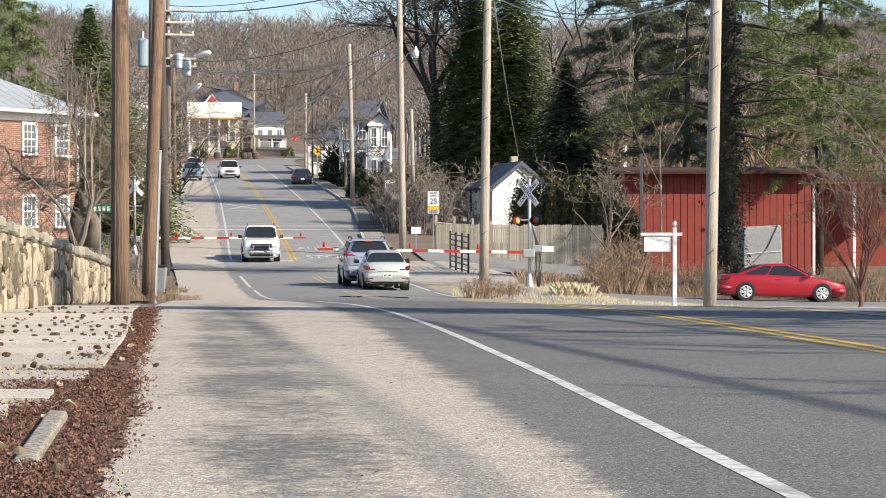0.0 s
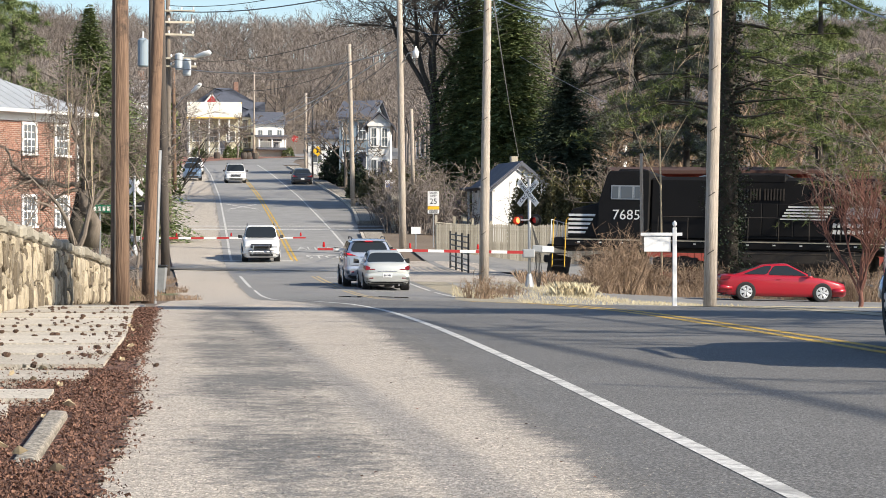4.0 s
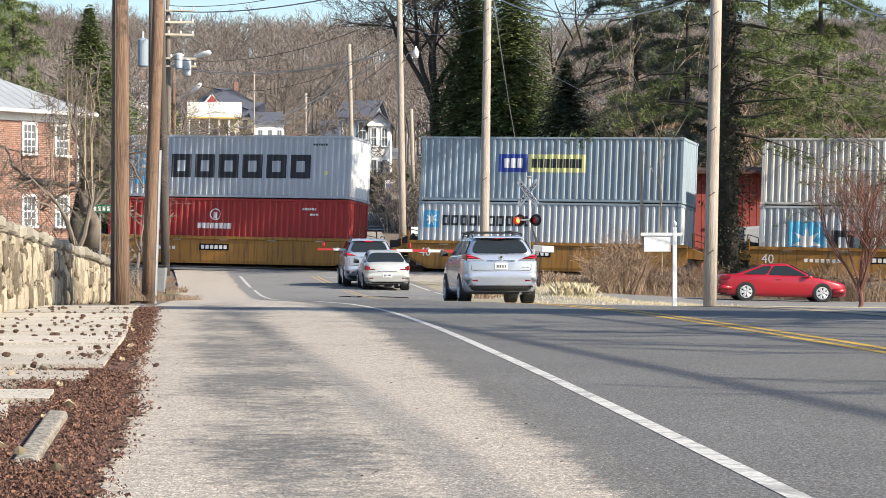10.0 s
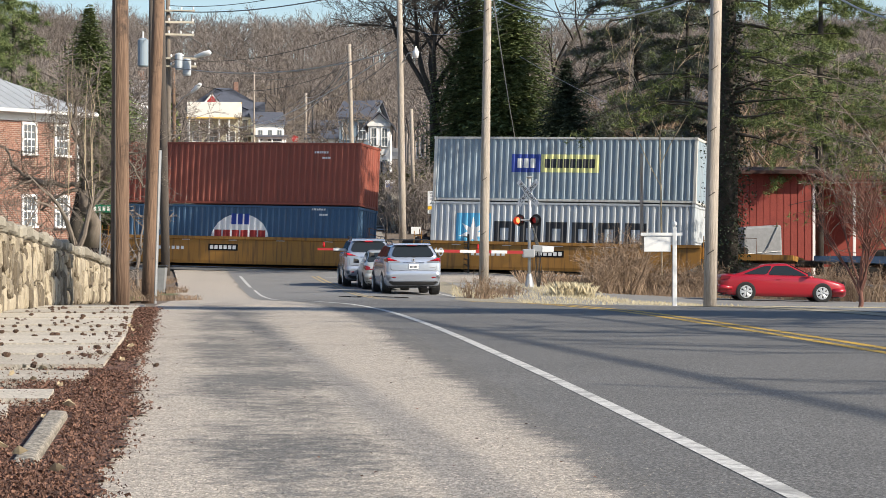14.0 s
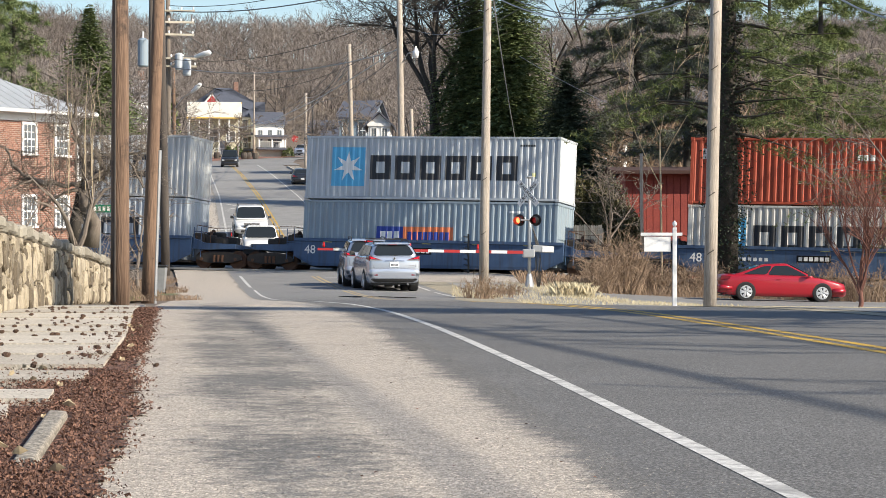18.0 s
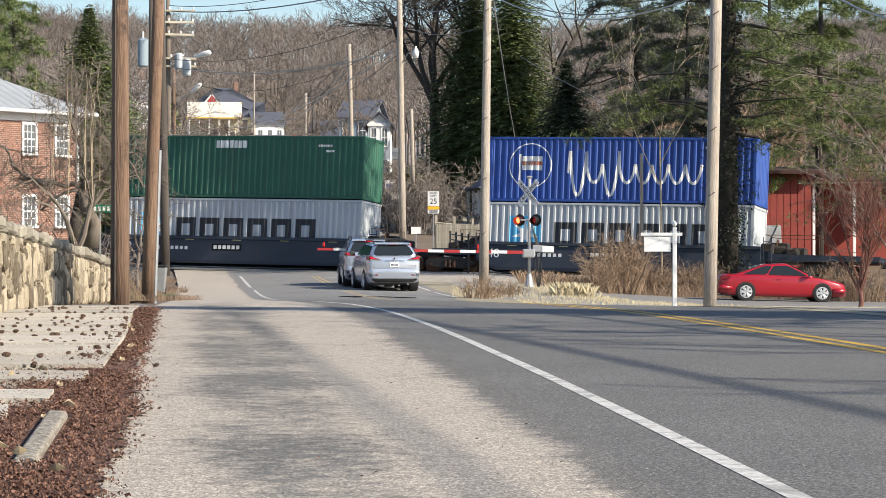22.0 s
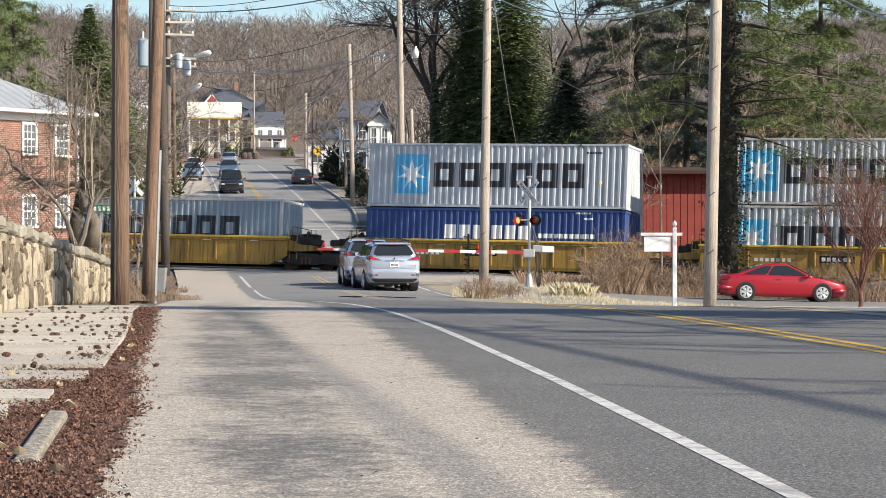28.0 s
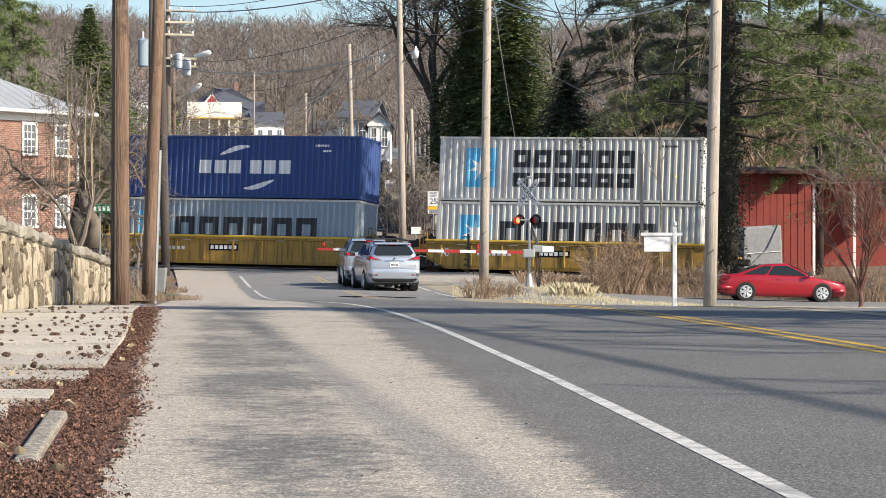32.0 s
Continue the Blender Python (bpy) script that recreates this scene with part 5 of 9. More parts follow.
for i, (c, low, high, ck) in enumerate(CARS):
    prev_gap = c - (CARS[i - 1][0] + CL) if i else 3.4
    next_gap = CARS[i + 1][0] - (c + CL) if i + 1 < len(CARS) else 3.5
    gl, gr = max(0.6, prev_gap / 2 - 0.75), max(0.6, next_gap / 2 - 0.75)
    hl = 2.59 if i in (3, 12) else 2.896
    well_car(CAR_LABEL[ck], ck, "sill_yellow" if ck == "w_yellow" else None, c, CL, gl, gr, tags="48" if ck in ("w_blue", "w_dark") else "40", ribs=9 if ck == "w_yellow" else 0,
             bogie_l=True, bogie_r=prev_gap > 4 or next_gap > 4)
    stack(c, low, high, None, hl)

# ---------------------------------------------------------------- road vehicles
def loft(g, stations, ring):
    """Joins rings of points, one for each station, and closes both ends."""
    k, n = len(g.v), None
    for st in stations:
        pts = ring(*st)
        n = len(pts)
        g.v += pts
    for i in range(len(stations) - 1):
        for j in range(n):
            a, b = k + i * n + j, k + i * n + (j + 1) % n
            g.f.append((a, b, b + n, a + n))
    m = len(stations) - 1
    g.f += [tuple(k + j for j in range(n))[::-1], tuple(k + m * n + j for j in range(n))]


def body_ring(y, w, zb, zs, zd):
    """A car body's cross section: sill, door bulge, shoulder, deck."""
    half = [(0.0, zb), (w * 0.80, zb), (w * 0.93, zb + 0.05), (w * 0.975, zb + 0.16), (w * 0.995, zb + (zs - zb) * 0.45), (w, zb + (zs - zb) * 0.72), (w * 0.985, zs - 0.05), (w * 0.955, zs), (w * 0.88, zd - 0.015), (w * 0.6, zd + 0.01), (0.0, zd + 0.02)]
    return [(x, y, z) for x, z in half] + [(-x, y, z) for x, z in half[-2:0:-1]]


def pane(name, quad, parent, material, lift=0.012, inset=0.05, chamfer=0.14):
    """A window pane with clipped corners, set just proud of the four corners given (in turn)."""
    q = [Vector(p) for p in quad]
    mid = sum(q, Vector()) / 4
    nrm = (q[1] - q[0]).cross(q[3] - q[0]).normalized()
    q = [p + (mid - p).normalized() * inset for p in q]
    pts = []
    for i in range(4):
        p, a, b = q[i], q[i - 1], q[(i + 1) % 4]
        c = min(chamfer, 0.25 * (a - p).length, 0.25 * (b - p).length)
        pts += [p + (a - p).normalized() * c, p + (a - p).normalized() * c * 0.3 + (b - p).normalized() * c * 0.3, p + (b - p).normalized() * c]
    g = Geo()
    g.hull([p - nrm * 0.01 for p in pts], [p + nrm * lift for p in pts])
    return part(name, g, material, parent)


def car(name, label, paint, L=4.6, W=1.85, H=1.68, style="suv", rails=True, brake=False, group="", lit_high=True, wheel_r=0.36, mesh_cache={}):
    """A car facing +y, its origin on the ground in its middle."""
    ob = thing(name, label, "car", group)
    w = W / 2
    gc = 0.22 if style != "sedan" and style != "coupe" else 0.17
    belt = {"suv": 1.19, "sedan": 0.92, "coupe": 0.97, "pickup": 1.12, "van": 1.0}[style] * (H / 1.68 if style in ("suv", "van") else 1.0)
    hood = belt - {"suv": 0.10, "sedan": 0.10, "coupe": 0.10, "pickup": 0.02, "van": 0.12}[style]
    r0, r3 = -L / 2, L / 2
    if style in ("suv", "van"):
        deck_r = belt
        st = [(r0, w * 0.84, gc + 0.28, belt - 0.16, belt - 0.10), (r0 + 0.045, w * 0.925, gc + 0.14, belt - 0.05, belt - 0.03), (r0 + 0.18, w * 0.975, gc + 0.06, belt - 0.01, belt), (r0 + 0.7, w, gc, belt, belt),
              (L * 0.12, w, gc, belt - 0.01, belt), (L * 0.24, w * 0.99, gc, belt - 0.05, hood + 0.02), (L * 0.40, w * 0.96, gc + 0.03, hood - 0.12, hood - 0.05), (r3 - 0.18, w * 0.90, gc + 0.06, hood - 0.22, hood - 0.16), (r3, w * 0.74, gc + 0.14, hood - 0.36, hood - 0.32)]
        cab0, top0, top1, cab1 = r0 + 0.10, r0 + (0.55 if style == "suv" else 0.35), L * 0.06, L * 0.24
    elif style == "pickup":
        st = [(r0, w * 0.96, gc + 0.25, belt - 0.04, belt), (r0 + 0.1, w * 0.98, gc + 0.1, belt, belt), (0.0, w, gc + 0.05, belt, belt), (L * 0.22, w, gc + 0.05, belt - 0.02, belt), (L * 0.40, w * 0.97, gc + 0.08, hood - 0.1, hood - 0.02), (r3 - 0.1, w * 0.93, gc + 0.12, hood - 0.16, hood - 0.08), (r3, w * 0.85, gc + 0.2, hood - 0.3, hood - 0.2)]
        cab0, top0, top1, cab1 = -L * 0.16, -L * 0.12, L * 0.10, L * 0.22
    else:
        tr = belt + (0.06 if style == "sedan" else 0.02)
        st = [(r0, w * 0.78, gc + 0.22, tr - 0.22, tr - 0.12), (r0 + 0.08, w * 0.90, gc + 0.10, tr - 0.10, tr - 0.03), (r0 + 0.35, w * 0.97, gc + 0.03, tr - 0.04, tr), (-L * 0.18, w, gc, belt, belt + 0.02),
              (L * 0.15, w, gc, belt - 0.02, belt), (L * 0.30, w * 0.98, gc, belt - 0.08, hood), (L * 0.43, w * 0.93, gc + 0.04, hood - 0.14, hood - 0.08), (r3 - 0.05, w * 0.80, gc + 0.08, hood - 0.22, hood - 0.17), (r3, w * 0.70, gc + 0.12, hood - 0.30, hood - 0.25)]
        cab0, top0, top1, cab1 = r0 + L * 0.14, r0 + L * 0.32, L * 0.04, L * 0.22
        if style == "coupe":
            cab0, top0, top1, cab1 = r0 + L * 0.08, r0 + L * 0.36, L * 0.03, L * 0.26
    g = Geo()
    loft(g, st, body_ring)
    body = part("body", g, paint, ob, smooth=True)
    wt = w * ({"suv": 0.69, "van": 0.75, "pickup": 0.75}.get(style, 0.66))
    wb = w * 0.93
    zr = H - 0.02
    low = [(-wb, cab0, belt - 0.03), (wb, cab0, belt - 0.03), (wb, cab1, belt - 0.06), (-wb, cab1, belt - 0.06)]
    top = [(-wt, top0, zr - 0.05), (wt, top0, zr - 0.05), (wt, top1, zr), (-wt, top1, zr)]
    g = Geo()
    g.hull(low, top)
    cabin = part("cabin", g, paint, ob, smooth=True, bevel=0.16 if style == "suv" else 0.10)
    gl = M["glass"]

    def mixp(a, b, t):
        return tuple(a[i] + (b[i] - a[i]) * t for i in range(3))
    rw_q = [mixp(low[1], top[1], 0.12), mixp(low[0], top[0], 0.12), mixp(low[0], top[0], 0.90), mixp(low[1], top[1], 0.90)][::-1]
    rk = 0.90 if style == "suv" else 1.0
    pane("rear_window", [(p[0] * rk, p[1], p[2]) for p in rw_q], cabin, gl, 0.02, 0.05, 0.2)
    pane("windscreen", [mixp(low[3], top[3], 0.10), mixp(low[2], top[2], 0.10), mixp(low[2], top[2], 0.93), mixp(low[3], top[3], 0.93)][::-1], cabin, gl, 0.02, 0.05, 0.16)
    cuts = (0.05, 0.36, 0.68, 0.95) if style in ("suv", "van", "sedan") else (0.10, 0.42, 0.94)
    for s, (b0, b1, t0, t1) in ((1, (low[1], low[2], top[1], top[2])), (-1, (low[0], low[3], top[0], top[3]))):
        for a, b in zip(cuts, cuts[1:]):
            la, lb, ta, tb = mixp(b0, b1, a), mixp(b0, b1, b), mixp(t0, t1, a), mixp(t0, t1, b)
            q = [mixp(la, ta, 0.12), mixp(lb, tb, 0.12), mixp(lb, tb, 0.86), mixp(la, ta, 0.86)]
            pane("side_window", q if s > 0 else q[::-1], cabin, gl, 0.015, 0.03, 0.08)
    if rails:
        for s in (-1, 1):
            g = Geo().tube([(s * wt * 0.96, top0 + 0.15, zr - 0.03), (s * wt * 0.96, top0 + 0.3, zr + 0.06), (s * wt * 0.96, top1 - 0.25, zr + 0.07), (s * wt * 0.96, top1 - 0.05, zr)], 0.02, 6)
            part("roof_rail", g, M["trim"], cabin, "black roof rail")
    # wheels with tyres and rims, dark arches
    for y in (-L * 0.295, L * 0.31):
        for s in (-1, 1):
            g = Geo().ring_disc((s * (w - 0.145), y, wheel_r + 0.01), 0, 0.0, wheel_r + 0.03, 0.288, 26)
            part("wheel_arch", g, M["trim"], ob)
            wh = thing("wheel", "", "")
            wh.parent = ob
            for k in ("label", "category", "group", "kind"):
                if k in wh:
                    del wh[k]
            wh.matrix_basis = pose(s * (w - 0.108), y, wheel_r)
            key = (round(wheel_r, 3),)
            if key not in mesh_cache:
                t = Geo().ring_disc((0, 0, 0), 0, wheel_r * 0.70, wheel_r, 0.235, 30)
                r = Geo().ring_disc((0, 0, 0), 0, wheel_r * 0.57, wheel_r * 0.71, 0.225, 24)
                for i in range(6):
                    a = 2 * math.pi * i / 6
                    for sd in (-0.105, 0.105):
                        r.tube([(sd, 0.05 * math.cos(a), 0.05 * math.sin(a)), (sd, wheel_r * 0.6 * math.cos(a - 0.12), wheel_r * 0.6 * math.sin(a - 0.12))], [0.042, 0.034], 5)
                        r.tube([(sd, 0.05 * math.cos(a), 0.05 * math.sin(a)), (sd, wheel_r * 0.6 * math.cos(a + 0.22), wheel_r * 0.6 * math.sin(a + 0.22))], [0.042, 0.034], 5)
                r.ring_disc((0, 0, 0), 0, 0.0, 0.07, 0.23, 12)
                d = Geo().ring_disc((0, 0, 0), 0, 0.0, wheel_r * 0.6, 0.14, 18)
                mesh_cache[key] = (tidy(mesh_of("tyre", t, M["tyre"])), tidy(mesh_of("rim", r, M["rim"])), tidy(mesh_of("brake_disc", d, M["lens_grey"])))
            for nm, me in zip(("tyre", "rim", "brake_disc"), mesh_cache[key]):
                part(nm, me, None, wh)
    # lamps, bumpers, plate
    lh = belt - {"suv": 0.07, "pickup": 0.2}.get(style, 0.13)
    for s in (-1, 1):
        g = Geo()
        if style == "van":
            g.box((s * w * 0.86, r0 + 0.10, lh + 0.02), (0.16, 0.14, 0.42), b=0.04)
        elif style == "pickup":
            g.box((s * w * 0.88, r0 + 0.02, lh), (0.17, 0.10, 0.34), b=0.03)
        else:
            a, b = (0.45, 0.70) if style == "suv" else (0.50, 0.60)
            g.hull([(s * w * a, r0 - 0.012, lh - 0.075), (s * w * 0.93, r0 - 0.002, lh - 0.085), (s * w * 1.012, r0 + 0.34, lh - 0.03), (s * w * 0.6, r0 + 0.25, lh - 0.06)][::s],
                   [(s * w * (a + 0.05), r0 - 0.006, lh - 0.035), (s * w * 0.93, r0 + 0.03, lh + 0.085), (s * w * 1.0, r0 + 0.42, lh + 0.09), (s * w * 0.62, r0 + 0.25, lh + 0.0)][::s])
        tl = part("tail_light", g, M["tail"], ob, "dark red tail light", bevel=0.015)
        if brake and style == "suv":
            for k in (0.0, 0.042):
                part("lit_bar", Geo().box((s * w * (0.80 + k), r0 - 0.012 + k * 0.3, lh + 0.0 + k), (w * (0.16 - k * 1.4), 0.045, 0.014), b=0.005), M["tail_lit"], tl, "lit red bar")
        if style == "suv":
            part("clear_lens", Geo().hull([(s * w * 0.45, r0 - 0.020, lh - 0.078), (s * w * 0.90, r0 - 0.012, lh - 0.088), (s * w * 0.88, r0 + 0.10, lh - 0.088), (s * w * 0.46, r0 + 0.10, lh - 0.078)][::s], [(s * w * 0.50, r0 - 0.018, lh - 0.045), (s * w * 0.90, r0 - 0.008, lh - 0.035), (s * w * 0.88, r0 + 0.10, lh - 0.035), (s * w * 0.48, r0 + 0.10, lh - 0.045)][::s]), M["lens_grey"], tl, "clear lower lens")
            g = Geo().tube([(s * w * 0.80, r0 + 0.005, belt - 0.2), (s * w * 0.79, r0 - 0.002, gc + 0.62), (s * w * 0.74, r0 - 0.004, gc + 0.585), (0, r0 - 0.004, gc + 0.575)], 0.006, 4)
            part("tailgate_seam", g, M["trim"], ob)
        g = Geo().hull([(s * w * 0.55, r3 - 0.11, hood - 0.36), (s * w * 0.88, r3 - 0.24, hood - 0.36), (s * w * 0.93, r3 - 0.42, hood - 0.30), (s * w * 0.55, r3 - 0.2, hood - 0.3)][::-s],
                       [(s * w * 0.52, r3 - 0.13, hood - 0.26), (s * w * 0.86, r3 - 0.26, hood - 0.22), (s * w * 0.925, r3 - 0.52, hood - 0.16), (s * w * 0.5, r3 - 0.25, hood - 0.18)][::-s])
        part("headlight", g, M["head"], ob, "clear headlight")
        part("front_lamp", Geo().box((s * w * 0.72, r3 - 0.01, hood - 0.30), (w * 0.30, 0.07, 0.15), b=0.03), M["head"], ob, "clear headlight") if style == "pickup" else None
        g = Geo()
        g.hull([(s * (w - 0.02), cab1 - 0.30, belt - 0.01), (s * (w + 0.20), cab1 - 0.36, belt - 0.01), (s * (w + 0.20), cab1 - 0.26, belt), (s * (w - 0.02), cab1 - 0.2, belt)][::s],
               [(s * (w + 0.02), cab1 - 0.30, belt + 0.14), (s * (w + 0.19), cab1 - 0.36, belt + 0.17), (s * (w + 0.19), cab1 - 0.27, belt + 0.16), (s * (w + 0.02), cab1 - 0.22, belt + 0.13)][::s])
        part("wing_mirror", g, M["trim"], ob, bevel=0.02)
        for yy in ((-L * 0.06, L * 0.13) if style in ("suv", "sedan", "van") else (L * 0.0,)):
            part("door_handle", Geo().box((s * (w + 0.012), yy - 0.18, belt - 0.14), (0.035, 0.17, 0.03), b=0.01), paint, ob)
    g = Geo()
    bz, bt = (gc + 0.24, gc + 0.55) if style == "suv" else (gc + 0.16, gc + 0.42)
    loft(g, [(r0 - 0.055, w * 0.80, bz, bt - 0.05, bt - 0.03), (r0 - 0.035, w * 0.88, bz - 0.03, bt - 0.02, bt), (r0 + 0.06, w * 0.955, bz - 0.06, bt, bt + 0.02), (r0 + 0.46, w * 0.985, bz - 0.06, bt - 0.02, bt)], body_ring)
    bp = part("rear_bumper", g, paint if style != "pickup" else M["chrome"], ob, smooth=True)
    g = Geo()
    loft(g, [(r0 - 0.03, w * 0.74, gc + 0.13, bz + 0.01, bz + 0.03), (r0 + 0.05, w * 0.86, gc + 0.09, bz + 0.02, bz + 0.04), (r0 + 0.44, w * 0.93, gc + 0.05, bz + 0.02, bz + 0.04)], body_ring)
    part("bumper_valance", g, M["trim"], bp, "black lower valance", smooth=True)
    for s in (-1, 1):
        part("reflector", Geo().box((s * w * 0.70, r0 - 0.048, bz + 0.10), (0.15, 0.03, 0.045), b=0.012, rz=s * 0.10), M["tail"], bp, "red reflector")
    pz = lh - 0.22 if style != "sedan" else gc + 0.36
    py = r0 + 0.0 if style != "sedan" else r0 - 0.05
    pl = part("number_plate", Geo().box((0, py - 0.012, pz), (0.32, 0.02, 0.165), b=0.008), M["white"], ob, "white plate with plain bars")
    g = Geo()
    for i in range(6):
        g.box((-0.105 + i * 0.042, py - 0.024, pz - 0.005), (0.026, 0.004, 0.07))
    part("plate_mark", g, M["slate"], pl)
    part("plate_garnish", Geo().box((0, r0 + 0.0, pz + 0.135), (0.70, 0.05, 0.03), b=0.012), M["chrome"], ob, "chrome garnish")
    g = Geo()
    loft(g, [(r3 + 0.03, w * 0.78, gc + 0.1, gc + 0.32, gc + 0.34), (r3 - 0.1, w * 0.93, gc + 0.03, gc + 0.36, gc + 0.38), (r3 - 0.5, w * 1.0, gc + 0.02, gc + 0.34, gc + 0.36)], body_ring)
    part("front_bumper", g, paint, ob, smooth=True)
    g = Geo()
    for i in range(5):
        g.box((0, r3 + 0.012 - 0.004 * i, gc + 0.40 + 0.05 * i), (W * 0.46, 0.05, 0.034))
    part("grille", g, M["trim"], ob)
    if style == "pickup":
        part("grille_insert", Geo().box((0, r3 - 0.02, hood - 0.27), (W * 0.56, 0.12, 0.20), b=0.03), M["trim"], ob, "dark grille")
        part("grille_bar", Geo().box((0, r3 + 0.045, hood - 0.27), (W * 0.56, 0.02, 0.035), b=0.008), M["chrome"], ob, "chrome grille bar")
    part("lower_intake", Geo().box((0, r3 + 0.03, gc + 0.16), (W * 0.62, 0.05, 0.13), b=0.02), M["trim"], ob)
    part("underbody", Geo().box((0, 0, gc + 0.06), (W * 0.82, L * 0.9, 0.12)), M["trim"], ob)
    if style == "suv":
        part("high_brake_light", Geo().box((0, top0 - 0.12, zr - 0.075), (0.3, 0.05, 0.02)), M["tail_lit"] if brake and lit_high else M["tail"], cabin, "thin red brake light")
        g = Geo()
        g.hull([(-wt * 0.97, top0 - 0.14, zr - 0.06), (wt * 0.97, top0 - 0.14, zr - 0.06), (wt * 0.97, top0 + 0.15, zr - 0.05), (-wt * 0.97, top0 + 0.15, zr - 0.05)],
               [(-wt * 0.95, top0 - 0.12, zr - 0.03), (wt * 0.95, top0 - 0.12, zr - 0.03), (wt * 0.95, top0 + 0.15, zr + 0.0), (-wt * 0.95, top0 + 0.15, zr + 0.0)])
        part("spoiler", g, paint, cabin)
        g = Geo().tube([(0, r0 + 0.16, belt + 0.02), (0.25, r0 + 0.2, belt + 0.06), (0.42, r0 + 0.23, belt + 0.08)], 0.012, 5)
        part("wiper", g, M["trim"], cabin)
    g = Geo().tube([(w * 0.5, r0 - 0.03, gc + 0.02), (w * 0.5, r0 + 0.3, gc + 0.04)], 0.035, 8)
    part("exhaust_pipe", g, M["chrome"], ob)
    return ob


def stand(ob, x, y, heading):
    """Puts a still car on the ground, its nose to heading degrees left of straight ahead."""
    n = math.radians(heading)
    dz = ground_z(x - math.sin(n) * 1.3, y + math.cos(n) * 1.3) - ground_z(x + math.sin(n) * 1.3, y - math.cos(n) * 1.3)
    ob.matrix_basis = pose(x, y, (ground_z(x - math.sin(n) * 1.3, y + math.cos(n) * 1.3) + ground_z(x + math.sin(n) * 1.3, y - math.cos(n) * 1.3)) / 2 + 0.004) @ pose(0, 0, 0, 0, 0, heading) @ pose(0, 0, 0, math.degrees(math.atan2(dz, 2.6)), 0, 0)
    return ob


silver_suv = car("suv", "silver suv with roof rack, brake lights on", M["car_silver"], 4.77, 1.885, 1.70, "suv", True, True, lit_high=False, wheel_r=0.37)
for y in (-0.75, 0.15):
    part("crossbar", Geo().box((0, y, 1.79), (1.35, 0.06, 0.04), b=0.012), M["trim"], silver_suv, "black roof crossbar")
for x in (-0.5, 0.45):
    part("roof_carrier", Geo().box((x, -0.35, 1.81), (0.05, 1.3, 0.04), b=0.015), M["trim"], silver_suv, "black roof carrier")
g = Geo().ring_disc((0, -4.77 / 2 + 0.0, 1.135), 1, 0.0, 0.04, 0.02, 16)
bd = part("badge", g, M["trim"], silver_suv, "dark oval badge with a chrome rim")
part("badge_rim", Geo().ring_disc((0, -4.77 / 2 - 0.012, 1.135), 1, 0.034, 0.045, 0.016, 18), M["rim"], bd)
part("model_mark", Geo().box((0.56, -4.77 / 2 - 0.003, 0.885), (0.06, 0.012, 0.025)).box((0.66, -4.77 / 2 - 0.003, 0.885), (0.08, 0.012, 0.025)), M["lens_grey"], silver_suv)

waiting_suv = stand(car("suv", "silver suv waiting at the lowered gate", M["car_silver"], 5.0, 1.84, 1.78, "suv", True, True, wheel_r=0.38), -2.93, 95.6, 5.5)
waiting_sedan = stand(car("sedan", "pale silver four-door sedan waiting in line", M["car_grey"], 4.5, 1.64, 1.42, "sedan", False, False, wheel_r=0.30), -2.277+0.12, 91.2, 5.5)
pickup = stand(car("pickup_truck", "white pickup truck waiting beyond the crossing", M["car_white"], 5.25, 1.86, 1.74, "pickup", True, False, wheel_r=0.37), -9.159, 127.6, 185)
g = Geo()
yb = 5.25 / 2 + 0.16
for z in (0.5, 0.62, 0.86):
    hw = 0.5 if z < 0.8 else 0.36
    g.tube([(-hw - 0.12, yb - 0.12, z), (-hw, yb, z), (hw, yb, z), (hw + 0.12, yb - 0.12, z)], 0.03, 7)
for x in (-0.46, 0.46):
    g.tube([(x, yb, 0.42), (x * 0.8, yb, 0.86)], 0.03, 7)
part("bull_bar", g, M["chrome"], pickup, "blue-grey steel bull bar")
red_car = stand(car("coupe", "red two-door coupe parked by the side lot", M["car_red"], 4.77, 1.81, 1.46, "coupe", False, False, wheel_r=0.345), 12.759, 96.5, -88)
parked_blue = stand(car("suv", "blue-grey small suv parked up the hill", M["car_blue"], 4.5, 1.80, 1.68, "suv", True, False), -23.976, 243, 186)
parked_white = stand(car("suv", "white suv parked up the hill", M["car_white"], 4.6, 1.85, 1.72, "suv", True, False), -25.618, 262, 186)
parked_dark = stand(car("sedan", "dark sedan parked at the kerb up the hill", M["car_dark"], 4.6, 1.80, 1.45, "sedan", False, False), -12.889, 232, 5)
minivan = car("minivan", "white minivan coming down the hill", M["car_white"], 5.0, 1.96, 1.74, "van", True, False)
dark_pickup = car("pickup_truck", "dark pickup truck coming down the hill", M["car_dark"], 5.6, 1.98, 1.92, "pickup", False, False)
dark_suv = car("suv", "dark grey suv coming down the hill", M["car_blue"], 4.7, 1.88, 1.75, "suv", True, False)
silver_far = car("suv", "silver suv coming down the hill", M["car_silver"], 4.6, 1.84, 1.68, "suv", True, False)

# ---------------------------------------------------------------- poles, wires, signals, signs
def pole(label, foot, head, r0, r1, mat, group="utility poles", name="utility_pole"):
    ob = thing(name, label, "pole", group)
    f, h = Vector(foot), Vector(head)
    h = f + (h - f) * ((f.z + 11.0 - f.z) / (h.z - f.z)) if h.z - f.z < 0 else h
    pts = [f + (h - f) * t - Vector((0, 0, 0.25 if t == 0 else 0)) for t in (0, 0.25, 0.5, 0.75, 1)]
    part("shaft", Geo().tube(pts, [r0 + (r1 - r0) * t for t in (0, 0.25, 0.5, 0.75, 1)], 14), mat, ob, smooth=True)
    return ob


